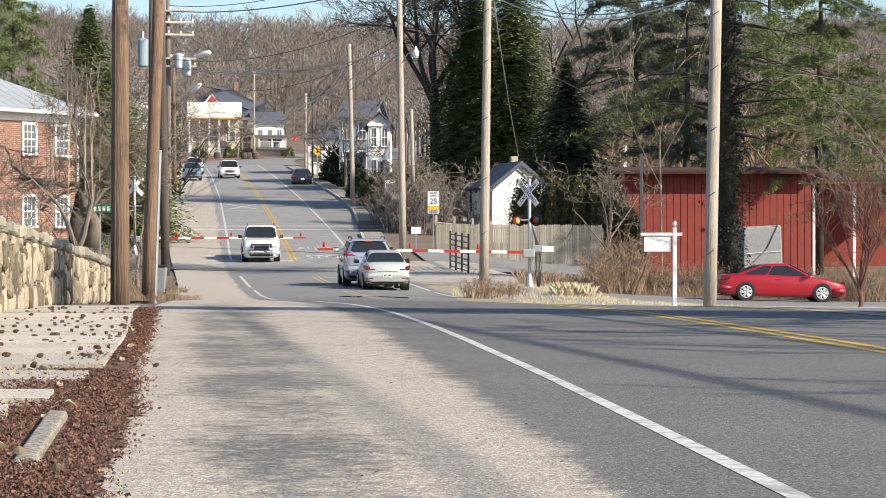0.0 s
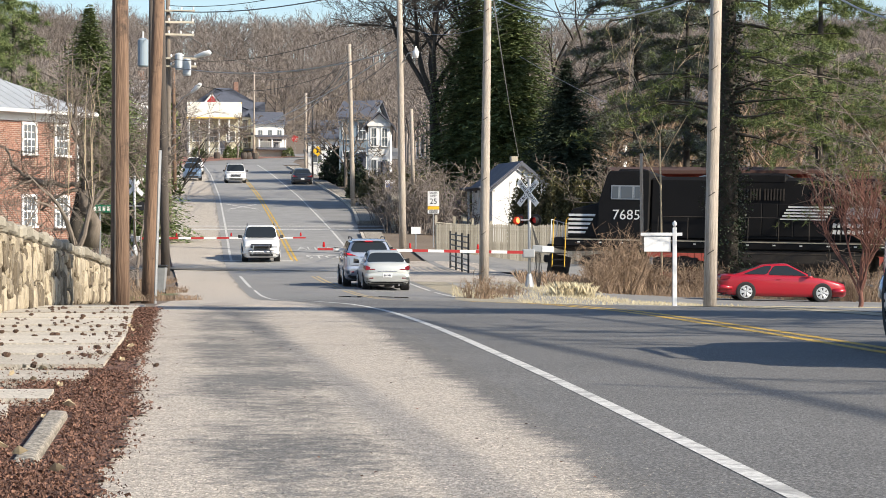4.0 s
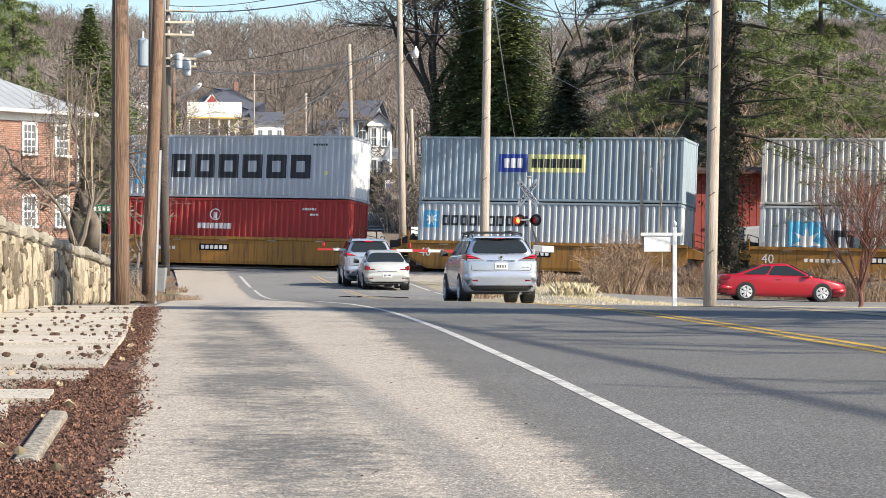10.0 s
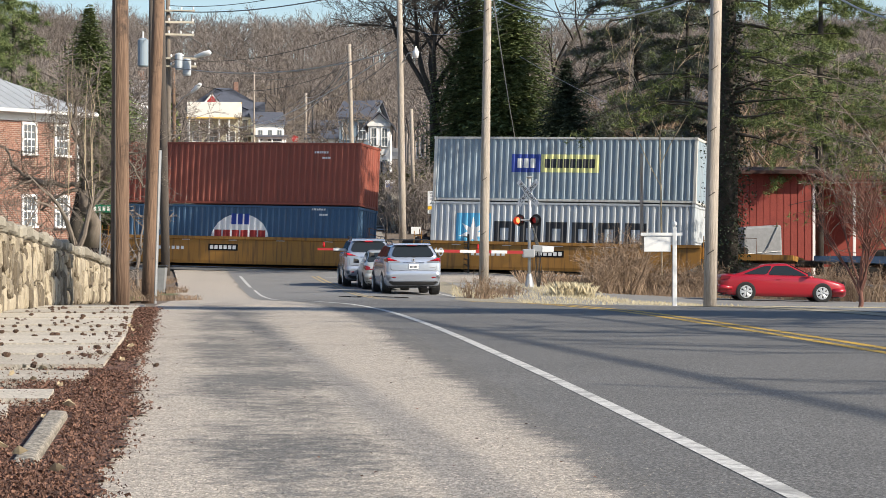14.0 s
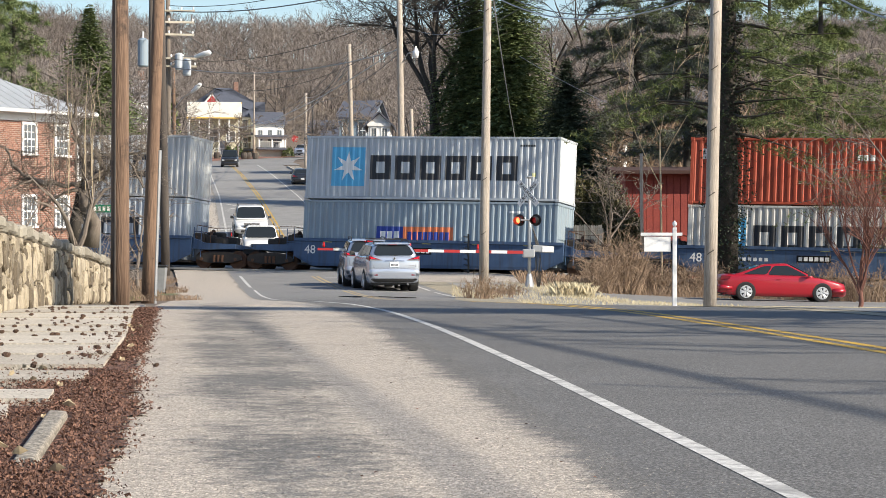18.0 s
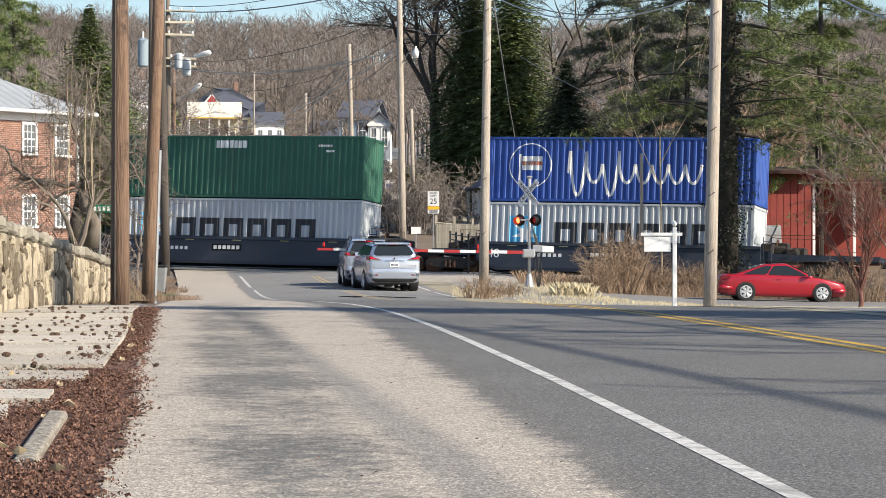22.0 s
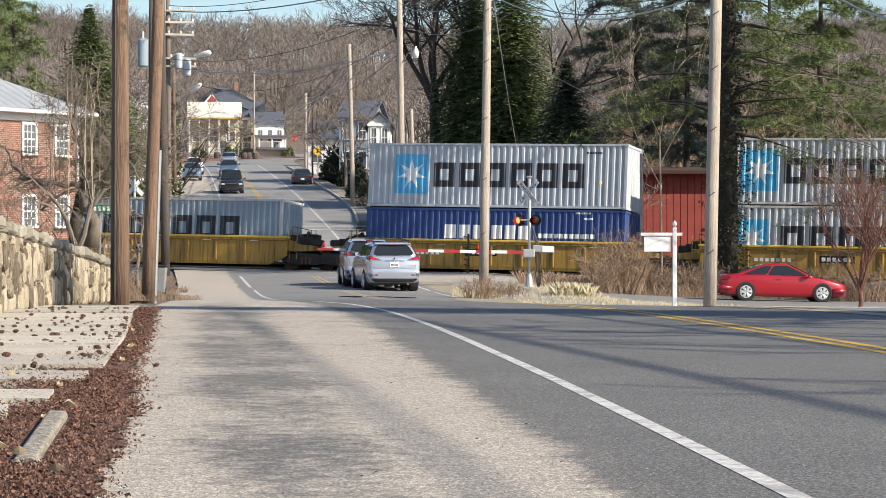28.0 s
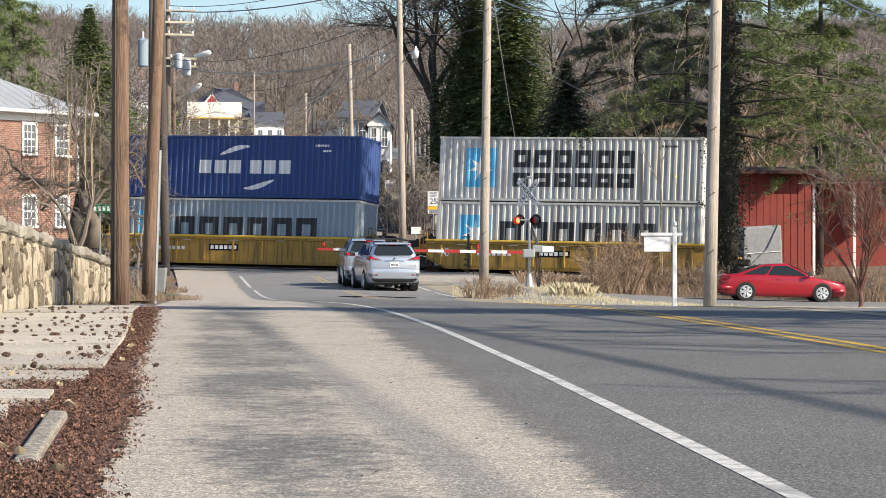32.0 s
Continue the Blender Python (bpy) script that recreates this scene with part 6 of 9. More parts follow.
def along(foot, head, t):
    return Vector(foot) + (Vector(head) - Vector(foot)) * t


def crossarm(ob, at, width, yaw=0.2, insulators=4):
    a = part("crossarm", Geo().box(at, (width, 0.1, 0.12), rz=yaw, b=0.01), M["fence"], ob)
    for i in range(insulators):
        k = (i / (insulators - 1) - 0.5) * width * 0.92
        p = Vector(at) + Vector((math.cos(yaw) * k, math.sin(yaw) * k, 0.06))
        part("insulator", Geo().tube([p, p + Vector((0, 0, 0.08)), p + Vector((0, 0, 0.18))], [0.03, 0.06, 0.03], 8), M["white"], a)


def collar(ob, foot, head, t, r, n=1):
    for i in range(n):
        p = along(foot, head, t + 0.012 * i)
        part("strap", Geo().tube([p, p + Vector((0, 0, 0.05))], r * 1.05, 14), M["metal"], ob)


PA = ((-4.83, 38.0, -0.10), (-4.822, 38, 5.031))
PB = ((-6.508, 56, -0.345), (-6.235, 56, 7.035))
PC = ((-9.165, 84, 0.165), (-9.333, 84, 9.779))
PD = ((-12.892, 112, -0.171), (-12.843, 112, 12.772))
PE = ((5.769, 55, -0.447), (5.928, 55, 6.923))
PF = ((1.28, 80, -0.302), (1.422, 80, 9.707))
PG = ((-2.051, 130, 0.916), (-2.253, 130, 15.273))
PH = ((-6.396, 181, 3.977), (-6.677, 181, 15.400))
PI = ((-14.148, 262, 8.311), (-14.148, 262, 16.869))
PK = ((-16.167, 150, 1.5), (-16.233, 150, 15.833))
pole_a = pole("tall brown weathered wooden utility pole beside the pavement", PA[0], PA[1], 0.145, 0.118, M["pole"])
pole_b = pole("orange-brown leaning wooden utility pole", PB[0], PB[1], 0.15, 0.125, M["pole"])
pole_c = pole("dark tarred wooden utility pole by the crossing", PC[0], PC[1], 0.15, 0.12, M["pole_dark"])
pole_d = pole("dark wooden pole carrying a grey transformer can", PD[0], PD[1], 0.13, 0.10, M["pole_dark"])
pole_e = pole("pale grey wooden utility pole with cable staples", PE[0], PE[1], 0.145, 0.122, M["pole_grey"])
pole_f = pole("pale grey wooden utility pole beside the crossing signal", PF[0], PF[1], 0.16, 0.115, M["pole_grey"])
pole_g = pole("tall wooden utility pole with a lamp, beyond the crossing", PG[0], PG[1], 0.19, 0.14, M["pole_grey"])
pole_h = pole("wooden utility pole on the hillside pavement", PH[0], PH[1], 0.18, 0.13, M["pole_grey"])
pole_i = pole("wooden utility pole near the crest", PI[0], PI[1], 0.16, 0.12, M["pole_grey"])
pole_k = pole("grey-green wooden utility pole with many crossarms", PK[0], PK[1], 0.17, 0.13, M["bark"])
pole_l = pole("dark lamp post near the crest", (-12.628, 246, 7.141), (-12.628, 246, 15.068), 0.10, 0.07, M["black"])
pole_m = pole("white stub pole behind the shrubs", (-1.767, 150, 4.833), (-1.867, 150, 9.067), 0.12, 0.10, M["pole_grey"])
pole_n = pole("thin grey post at the edge of the brush", (8.448, 108, 1.016), (8.424, 108, 4.856), 0.08, 0.07, M["pole_grey"])
pole_o = pole("brown wooden pole farther up the road", (-20.056, 190, 5.487), (-20.14, 190, 14.353), 0.16, 0.12, M["pole"])
pole_p = pole("slender grey pole among the houses", (-25.683, 345, 13.527), (-25.607, 345, 24.797), 0.10, 0.08, M["pole_grey"])
for t in (0.16, 0.33, 0.52, 0.70, 0.86):
    for ob, (f, h), r in ((pole_e, PE, 0.135), (pole_f, PF, 0.14)):
        p = along(f, h, t)
        part("staple", Geo().box((p.x - 0.02, p.y - r * 1.01, p.z), (0.17, 0.02, 0.02), ry=-0.6), M["under"], ob)
g = Geo().tube([along(*PA, 0.02) + Vector((-0.06, -0.15, 0)), along(*PA, 0.98) + Vector((-0.06, -0.13, 0))], 0.02, 6)
part("ground_wire_cover", g, M["pole_dark"], pole_a)
g = Geo().tube([along(*PB, 0.0) + Vector((0.16, -0.02, -0.1)), along(*PB, 0.45) + Vector((0.15, -0.02, 0))], 0.045, 8)
part("conduit", g, M["metal"], pole_b, "grey conduit")
for px, py in ((296, 62), (296, 40), (300, 104), (297, 20), (300, 118)):
    crossarm(pole_k, ((px + 14 - 784) * 150 / 4500, 149.8, 0.8 - (py - 441) * 150 / 4500), 2.3, 0.25, 4)
g = Geo()
for px, py, w2, hh in ((253, 92, 0.24, 1.25),):
    q = Vector((-13.169, 111.6, 8.81))
    g.tube([q, q + Vector((0, 0, 0.05)), q + Vector((0, 0, 1.15)), q + Vector((0, 0, 1.25))], [0.20, 0.235, 0.235, 0.12], 16)
part("transformer_can", g, M["c_bluegrey"], pole_d, "grey transformer can")
q = Vector((-13.169, 111.6, 10.05))
part("bushing", Geo().tube([q, q + Vector((0, 0, 0.3))], [0.05, 0.03], 8), M["white"], pole_d)
for px, py in ((318, 125), (332, 135)):
    q = Vector(((px - 784) * 150 / 4500, 149.6, 0.8 - (py - 441) * 150 / 4500))
    part("transformer_can", Geo().tube([q, q + Vector((0, 0, 0.1)), q + Vector((0, 0, 0.9)), q + Vector((0, 0, 1.0))], [0.2, 0.25, 0.25, 0.15], 14), M["c_grey"], pole_k, "pale transformer can")


def street_light(ob, root, lamp):
    r, l = Vector(root), Vector(lamp)
    part("lamp_arm", Geo().tube([r, r + (l - r) * 0.5 + Vector((0, 0, 0.25)), l], 0.035, 7), M["metal"], ob, "grey lamp arm")
    d = (l - r).normalized()
    part("lamp_head", Geo().tube([l - d * 0.15, l + d * 0.05, l + d * 0.55, l + d * 0.95, l + d * 1.05], [0.06, 0.12, 0.17, 0.14, 0.03], 12), M["white"], ob, "white lamp head", smooth=True)


street_light(pole_k, (-16.133, 150, 11.667), (-14.436, 149, 12.091))
street_light(pole_o, (-20.14, 190, 11.187), (-18.648, 189, 12.476))
q = Vector((-1.371, 128.5, 10.452))
part("lamp_head", Geo().tube([q, q + Vector((0, 0, 0.3)), q + Vector((0, 0, 0.42)), q + Vector((0, 0, 0.6))], [0.12, 0.17, 0.10, 0.03], 14), M["white"], pole_g, "white lamp globe", smooth=True)
part("lamp_arm", Geo().tube([(-2.106, 129.8, 10.29), (-1.777, 129, 10.719), (-1.371, 128.5, 10.823)], 0.03, 6), M["metal"], pole_g)


def wire(a, b, sag, r, mat="black", label="sagging black overhead wire"):
    a, b = Vector(a), Vector(b)
    pts = [a + (b - a) * (i / 14) - Vector((0, 0, 4 * sag * (i / 14) * (1 - i / 14))) for i in range(15)]
    return tagged(part("overhead_wire", Geo().tube(pts, r, 5), M[mat], None), label, "wire", "overhead wires")


wire((-11.897, 112, 11.278), (-2.56, 80, 8.889), 0.25, 0.022)
wire((-12.046, 112, 11.527), (-4.48, 90, 10.02), 0.25, 0.015)
wire((-16.133, 150, 11.567), (-2.224, 130, 10.998), 0.75, 0.03, "metal", "thick pale overhead cable")
wire((-16.233, 150, 12.033), (-2.224, 130, 12.962), 1.0, 0.016)
wire((-16.233, 150, 13.433), (-6.636, 181, 14.837), 2.3, 0.016)
wire((-6.636, 181, 15.160), (-2.253, 130, 13.396), 0.5, 0.016)
wire((-6.636, 181, 14.676), (-14.148, 262, 16.462), 1.0, 0.022, "metal", "pale overhead cable up the hill")
wire((-14.148, 262, 16.287), (-25.6, 300, 15.667), 1.6, 0.03, "metal", "pale overhead cable to the houses")
wire((-6.636, 181, 14.837), (-25.607, 345, 20.043), 2.0, 0.025)
wire((-6.636, 181, 14.113), (-14.148, 262, 15.705), 0.8, 0.02)
wire((-2.253, 130, 13.396), (1.422, 80, 8.996), 0.6, 0.016)
wire((1.564, 80, 8.818), (4.437, 149, 6.197), 0.3, 0.02, "metal", "pale service wire to the small house")
wire((1.422, 80, 8.853), (5.928, 55, 6.434), 0.75, 0.02, "metal", "pale sagging overhead cable")
wire((1.422, 80, 9.084), (5.928, 55, 6.557), 0.8, 0.016)
wire((-2.224, 130, 12.384), (2.972, 76, 8.417), 0.9, 0.012)
wire((4.533, 150, 12.167), (9.209, 140, 8.764), 0.1, 0.012, "metal", "thin pale wire between the trees")
wire((7.733, 50, 5.767), (8.36, 45, 4.81), 0.1, 0.02, "metal", "pale sagging overhead cable")
wire((-1.271, 130, 11.807), (0.067, 150, 7), 0.05, 0.012)
wire((-24.267, 300, 15.133), (-2.253, 130, 11.084), 0.9, 0.03, "metal", "thick pale overhead cable")
wire((-14.633, 150, 10.5), (-2.253, 130, 11.633), 1.3, 0.016)
wire((-15.133, 150, 13.433), (-6.636, 181, 14.516), 1.6, 0.02)
wire((-14.148, 262, 15.88), (-2.253, 130, 10.796), 0.8, 0.022)
wire((-22.969, 340, 17.876), (-6.677, 181, 13.712), 1.4, 0.03, "metal", "pale overhead cable to the houses")
# wires on the near side that throw thin shadows on the road
wire((5.93, 55, 8.9), (15.6, -4, 8.9), 0.5, 0.05)
wire((5.93, 55, 8.0), (17.4, -4, 8.1), 0.6, 0.045)
wire((5.93, 55, 9.6), (14.2, -4, 9.8), 0.4, 0.03)


def crossing_signal(x, y, side, arm_len, arm_drop, label, facing, lit=True, arm_z=1.30):
    """A crossing signal: mast, crossbuck, twin lamps, gate machine and lowered arm. side: the way its arm points (-1: left)."""
    z = ground_z(x, y)
    ob = thing("crossing_signal", label, "signal", "crossing signals", at=pose(x, y, z))
    sil = M["silver"]
    part("mast", Geo().tube([(0, 0, -0.1), (0, 0, 4.05)], 0.063, 12), sil, ob, smooth=True)
    part("base", Geo().tube([(0, 0, -0.1), (0, 0, 0.1), (0, 0, 0.42), (0, 0, 0.5)], [0.19, 0.17, 0.11, 0.08], 10), sil, ob)
    f = facing
    turned = pose(0, 0, 0, 0, 0, -34 if f < 0 else 0)
    for a, tx in ((radians(47), "RAILROAD"), (radians(-47), "CROSSING")):
        b = part("crossbuck_blade", Geo().box((0, f * 0.10 + (0.012 if a > 0 else 0.0) * f, 3.52), (1.22, 0.012, 0.21), ry=a), M["white"], ob, "white crossbuck blade", at=turned)
        if f < 0:
            lettering(tx, 0.20, M["logo_dark"], b, Matrix.Translation((0, f * 0.112 + (0.012 if a > 0 else 0.0) * f, 3.52)) @ Matrix.Rotation(a, 4, "Y") @ pose(0, 0, 0, 90, 0, 0))
    for s in (-1, 1):
        bg = part("lamp_background", Geo().ring_disc((s * 0.36, f * 0.10, 2.50), 1, 0.0, 0.225, 0.02, 24), M["black"], ob, "black round lamp background", at=turned)
        part("lens", Geo().ring_disc((s * 0.36, f * 0.15, 2.50), 1, 0.0, 0.115, 0.08, 20), M["signal_lit"] if lit and f < 0 and s < 0 else M["signal_dim"] if lit and f < 0 else M["signal_red"], bg, "red signal lens")
        part("hood", Geo().tube([(s * 0.36, f * 0.12, 2.50), (s * 0.36, f * 0.34, 2.48)], [0.135, 0.145], 16, cap=False), M["black"], bg)
    part("lamp_arm", Geo().tube([(-0.36, f * 0.06, 2.50), (0.36, f * 0.06, 2.50)], 0.03, 8), sil, ob)
    part("bell", Geo().tube([(0, 0, 4.02), (0, 0, 4.12), (0, 0, 4.16)], [0.04, 0.13, 0.05], 12), sil, ob)
    m = part("gate_machine", Geo().box((side * 0.04, f * 0.2, arm_z - 0.04), (0.46, 0.34, 0.32), b=0.04), sil, ob, "silver gate machine")
    part("crank", Geo().box((-side * 0.50, f * 0.28, arm_z + 0.12), (0.80, 0.10, 0.26), b=0.03, ry=0.06), sil, ob, "silver counterweight")
    part("counterweight_sign", Geo().box((-side * 0.68, f * 0.345, arm_z + 0.12), (0.42, 0.01, 0.2)), M["white"], ob)
    n = 13
    for i in range(n):
        a, b = i / n, (i + 1) / n
        s0 = 0.25 + arm_len * a
        w = 0.115 - 0.035 * a
        part("arm_band", Geo().box((side * (s0 + arm_len / n / 2), f * 0.34, arm_z + arm_drop * (a + b) / 2), (arm_len / n, 0.045, w), ry=math.atan2(arm_drop / n, arm_len / n) * -side), M["red_paint"] if i % 2 == n % 2 - 1 or i == n - 1 else M["white"], ob)
    for k in (0.22, 0.55, 0.97):
        q = (side * (0.25 + arm_len * k), f * 0.34, arm_z + 0.08 + arm_drop * k)
        part("gate_lamp", Geo().tube([q, (q[0], q[1], q[2] + 0.05), (q[0], q[1], q[2] + 0.19)], [0.04, 0.05, 0.035], 10), M["signal_dim"], ob, "red gate lamp")
    g = Geo()
    for i in range(5):
        a = i * 1.3
        g.tube([(-side * 0.1, f * 0.1, 2.3), (-side * (0.25 + 0.03 * i), f * 0.15, 1.5), (-side * (0.2 + 0.06 * i), f * 0.15, 0.7), (-side * (0.3 + 0.02 * i), f * 0.1, 0.0)], 0.015, 5)
    part("cable", g, M["black"], ob, "loose black cables")
    return ob


crossing_signal(3.23, 95.0, -1, 7.65, 0.12, "silver railroad crossing signal with lowered striped gate", -1)
crossing_signal(-15.895, 131.0, 1, 8.55, 0.03, "crossing signal and gate seen from behind", 1, arm_z=0.84)


def board_sign(label, foot, w, h, ztop, face, post="metal", turn=0.0, name="road_sign"):
    """A post with a flat board; returns the thing and the board."""
    ob = thing(name, label, "sign", at=pose(foot[0], foot[1], ground_z(foot[0], foot[1]), 0, 0, turn))
    zt = ztop - ground_z(foot[0], foot[1])
    part("post", Geo().box((0, 0, zt / 2 - 0.1), (0.06, 0.04, zt + 0.2), b=0.01), M[post], ob)
    b = part("board", Geo().box((0, -0.03, zt - h / 2), (w, 0.012, h), b=0.005), M[face], ob)
    return ob, b, zt


ob, b, zt = board_sign("white speed limit sign with a yellow strip", (-0.521, 138, 2.057), 0.62, 0.80, 3.928, "white")
lettering("SPEED", 0.155, M["logo_dark"], b, pose(0, -0.042, zt - 0.11, 90, 0, 0))
lettering("LIMIT", 0.155, M["logo_dark"], b, pose(0, -0.042, zt - 0.26, 90, 0, 0))
lettering("25", 0.42, M["logo_dark"], b, pose(0, -0.042, zt - 0.55, 90, 0, 0))
part("strip", Geo().box((0, -0.04, zt - 0.90), (0.62, 0.012, 0.17), b=0.004), M["sign_yellow"], ob, "yellow strip")
part("lower_board", Geo().box((0, -0.03, zt - 1.10), (0.62, 0.012, 0.20), b=0.004), M["white"], ob)
g = Geo()
for i in range(3):
    g.box((0, -0.039, zt - 1.04 - 0.055 * i), (0.46, 0.004, 0.025))
part("text_mark", g, M["logo_dark"], ob)
ob, b, zt = board_sign("green street name sign with pale bars", (-10.252, 76, 0.817), 0.05, 0.05, 2.134, "sign_green", name="street_sign")
part("blade", Geo().box((-0.08, -0.02, zt - 0.13), (0.88, 0.012, 0.23), b=0.01), M["sign_green"], ob, "green blade")
g = Geo()
for i in range(6):
    g.box((-0.42 + i * 0.135, -0.03, zt - 0.13), (0.08, 0.004, 0.13))
part("text_mark", g, M["white"], ob)
ob, b, zt = board_sign("yellow pedestrian warning diamond near the crest", (-12.432, 252, 8.416), 0.05, 0.05, 11.048, "sign_yellow")
part("diamond", Geo().box((0, -0.03, zt - 0.55), (0.76, 0.012, 0.76), ry=radians(45), b=0.01), M["sign_yellow"], ob)
part("symbol", Geo().box((0, -0.04, zt - 0.55), (0.12, 0.005, 0.42), ry=0.2).box((0, -0.04, zt - 0.6), (0.3, 0.005, 0.09), ry=-0.5), M["logo_dark"], ob)
for px in (572, 584):
    ob, b, zt = board_sign("white route marker on a post near the crest", ((px - 784) * 248 / 4500, 248, 0), 0.55, 0.6, 10.885, "white")
    part("shield", Geo().box((0, -0.04, zt - 0.28), (0.38, 0.006, 0.40), b=0.05), M["logo_dark"], ob)
    part("arrow_plate", Geo().box((0, -0.03, zt - 0.82), (0.5, 0.012, 0.36), b=0.004), M["white"], ob)
ob, b, zt = board_sign("dark red stop sign seen at the bend", (-20.378, 350, 13.711), 0.05, 0.05, 16.433, "sign_red")
g = Geo().prism([(0.5 * math.cos(math.pi / 8 + i * math.pi / 4), zt - 0.45 + 0.5 * math.sin(math.pi / 8 + i * math.pi / 4)) for i in range(8)], 1, -0.045, -0.03)
part("octagon", g, M["sign_red"], ob, "red octagon")
lettering("STOP", 0.3, M["white"], ob, pose(0, -0.05, zt - 0.45, 90, 0, 0))
ob, b, zt = board_sign("white and blue town sign on the hillside", (-3.551, 170, 3.407), 0.62, 0.75, 5.409, "white")
part("picture_panel", Geo().box((0, -0.04, zt - 0.45), (0.5, 0.006, 0.36), b=0.02), M["sign_blue"], ob)
ob, b, zt = board_sign("small white utility sign by the fence", (-1.429, 134, 1.276), 0.5, 0.38, 1.961, "white")

# blank white estate-agent post
q = (5.467, 60, -0.533)
ob = thing("sign_post", "white wooden yard post with a blank hanging board", "sign", at=pose(q[0], q[1], ground_z(q[0], q[1])))
hh = 1.36 - ground_z(q[0], q[1])
part("post", Geo().box((0, 0, hh / 2 - 0.1), (0.095, 0.095, hh + 0.1), b=0.008), M["white"], ob)
part("finial", Geo().tube([(0, 0, hh - 0.03), (0, 0, hh + 0.02), (0, 0, hh + 0.06), (0, 0, hh + 0.11)], [0.03, 0.055, 0.05, 0.005], 10), M["white"], ob)
za = 1.147 - ground_z(q[0], q[1])
part("arm", Geo().box((-0.31, 0, za), (0.98, 0.08, 0.075), b=0.008), M["white"], ob)
part("board", Geo().box((-0.41, 0, za - 0.23), (0.63, 0.025, 0.36), b=0.005), M["white"], ob)
for x in (-0.65, -0.17):
    part("hook", Geo().tube([(x, 0, za - 0.03), (x, 0, za - 0.08)], 0.008, 5), M["metal"], ob)

# ---------------------------------------------------------------- near pavement, kerb and stone wall
pave = thing("pavement_near", "pale concrete pavement slabs strewn with cones", "pavement", kind="structure")


def slab_edge(y):
    return lerp_table(y, [(9, -1.9), (16.8, -2.25), (22, -2.75), (31.6, -3.85), (46, -5.2)])


def wall_x(y):
    return lerp_table(y, [(8, -4.4), (30, -5.26), (46, -6.05)])


y = 16.85
k = 0
while y < 37:
    d = 1.55 + 0.1 * (k % 3)
    g = Geo()
    e0, e1 = slab_edge(y), slab_edge(y + d)
    lift = (0.035 + 0.012 * ((k * 7) % 3)) * (1.0 if y < 34 else 0.35)
    low, top = [], []
    for x, yy in ((wall_x(y) + 0.05, y), (e0, y + 0.02), (e1, y + d - 0.02), (wall_x(y + d) + 0.05, y + d - 0.025)):
        z = ground_z(x, yy)
        low.append((x, yy, z - 0.15))
        top.append((x, yy, z + lift))
    part("slab", g.hull(low, top), M["concrete"], pave)
    y += d
    k += 1
for y0, y1, x1, l0 in ((14.75, 15.8, -2.1, 0.014), (12.75, 13.6, -1.98, 0.02), (11.75, 12.4, -2.02, 0.012), (10.4, 11.2, -2.05, 0.0), (9.35, 9.95, -1.74, 0.016)):
    g = Geo()
    low, top = [], []
    for x, yy in ((-4.6, y0 + 0.1), (x1, y0), (x1 - 0.1, y1), (-4.6, y1 + 0.05)):
        low.append((x, yy, -0.15))
        top.append((x, yy, l0 + 0.032))
    part("slab", g.hull(low, top), M["concrete"], pave)
kerb = thing("kerb_stone", "weathered loose concrete kerb block among dead leaves", "kerb")
g = Geo()
low = [(-1.565, 9.2, -0.03), (-1.465, 9.15, -0.03), (-1.75, 11.9, -0.03), (-1.86, 11.95, -0.03)]
g.hull(low, [(p[0] + (0.006 if i in (0, 3) else -0.006), p[1] + (0.02 if i < 2 else -0.02), 0.045) for i, p in enumerate(low)])
part("block", g, M["kerb"], kerb, bevel=0.015)

rs = random.Random(4)
wall = thing("stone_wall", "low rubble stone wall with rough cap stones", "wall", kind="structure")


def wall_top(y):
    return lerp_table(y, [(18, 1.42), (30, 1.14), (38, 0.88), (46, 0.60)])


g = Geo()
ys = steps((16, 46, 1.0))
for s, off in ((0, 0.0), (1, -0.42)):
    for yy in ys:
        g.v += [(wall_x(yy) + off, yy, ground_z(wall_x(yy), yy) - 0.2), (wall_x(yy) + off, yy, wall_top(yy) - 0.10)]
n = len(ys)
for i in range(n - 1):
    g.f += [(2 * i, 2 * i + 2, 2 * i + 3, 2 * i + 1), (2 * n + 2 * i + 1, 2 * n + 2 * i + 3, 2 * n + 2 * i + 2, 2 * n + 2 * i), (2 * i + 1, 2 * i + 3, 2 * n + 2 * i + 3, 2 * n + 2 * i + 1)]
g.f += [(0, 1, 2 * n + 1, 2 * n), (2 * n - 2, 2 * n - 1, 4 * n - 1, 4 * n - 2)]
part("wall_core", g, M["mortar"], wall)


def stone_piece(cx, cy, cz, w, h, d):
    """An uneven stone, its face toward +x."""
    g = Geo()
    pts = []
    m = rs.choice((6, 7, 8))
    for i in range(m):
        a = 2 * math.pi * (i + rs.uniform(-0.25, 0.25)) / m
        c, s = math.cos(a), math.sin(a)
        q = max(abs(c), abs(s)) ** 0.7
        pts.append((c / q * w / 2 * rs.uniform(0.82, 1.0), s / q * h / 2 * rs.uniform(0.82, 1.0)))
    back = [(cx - 0.03, cy + p[0], cz + p[1]) for p in pts]
    rim = [(cx + d * 0.6, cy + p[0] * 0.97, cz + p[1] * 0.97) for p in pts]
    face = [(cx + d + rs.uniform(-0.012, 0.012), cy + p[0] * 0.75, cz + p[1] * 0.75) for p in pts]
    m0 = len(g.v)
    g.v += back + rim + face
    for i in range(m):
        j = (i + 1) % m
        g.f += [(i, j, m + j, m + i), (m + i, m + j, 2 * m + j, 2 * m + i)]
    g.f.append(tuple(range(2 * m, 3 * m)))
    return g


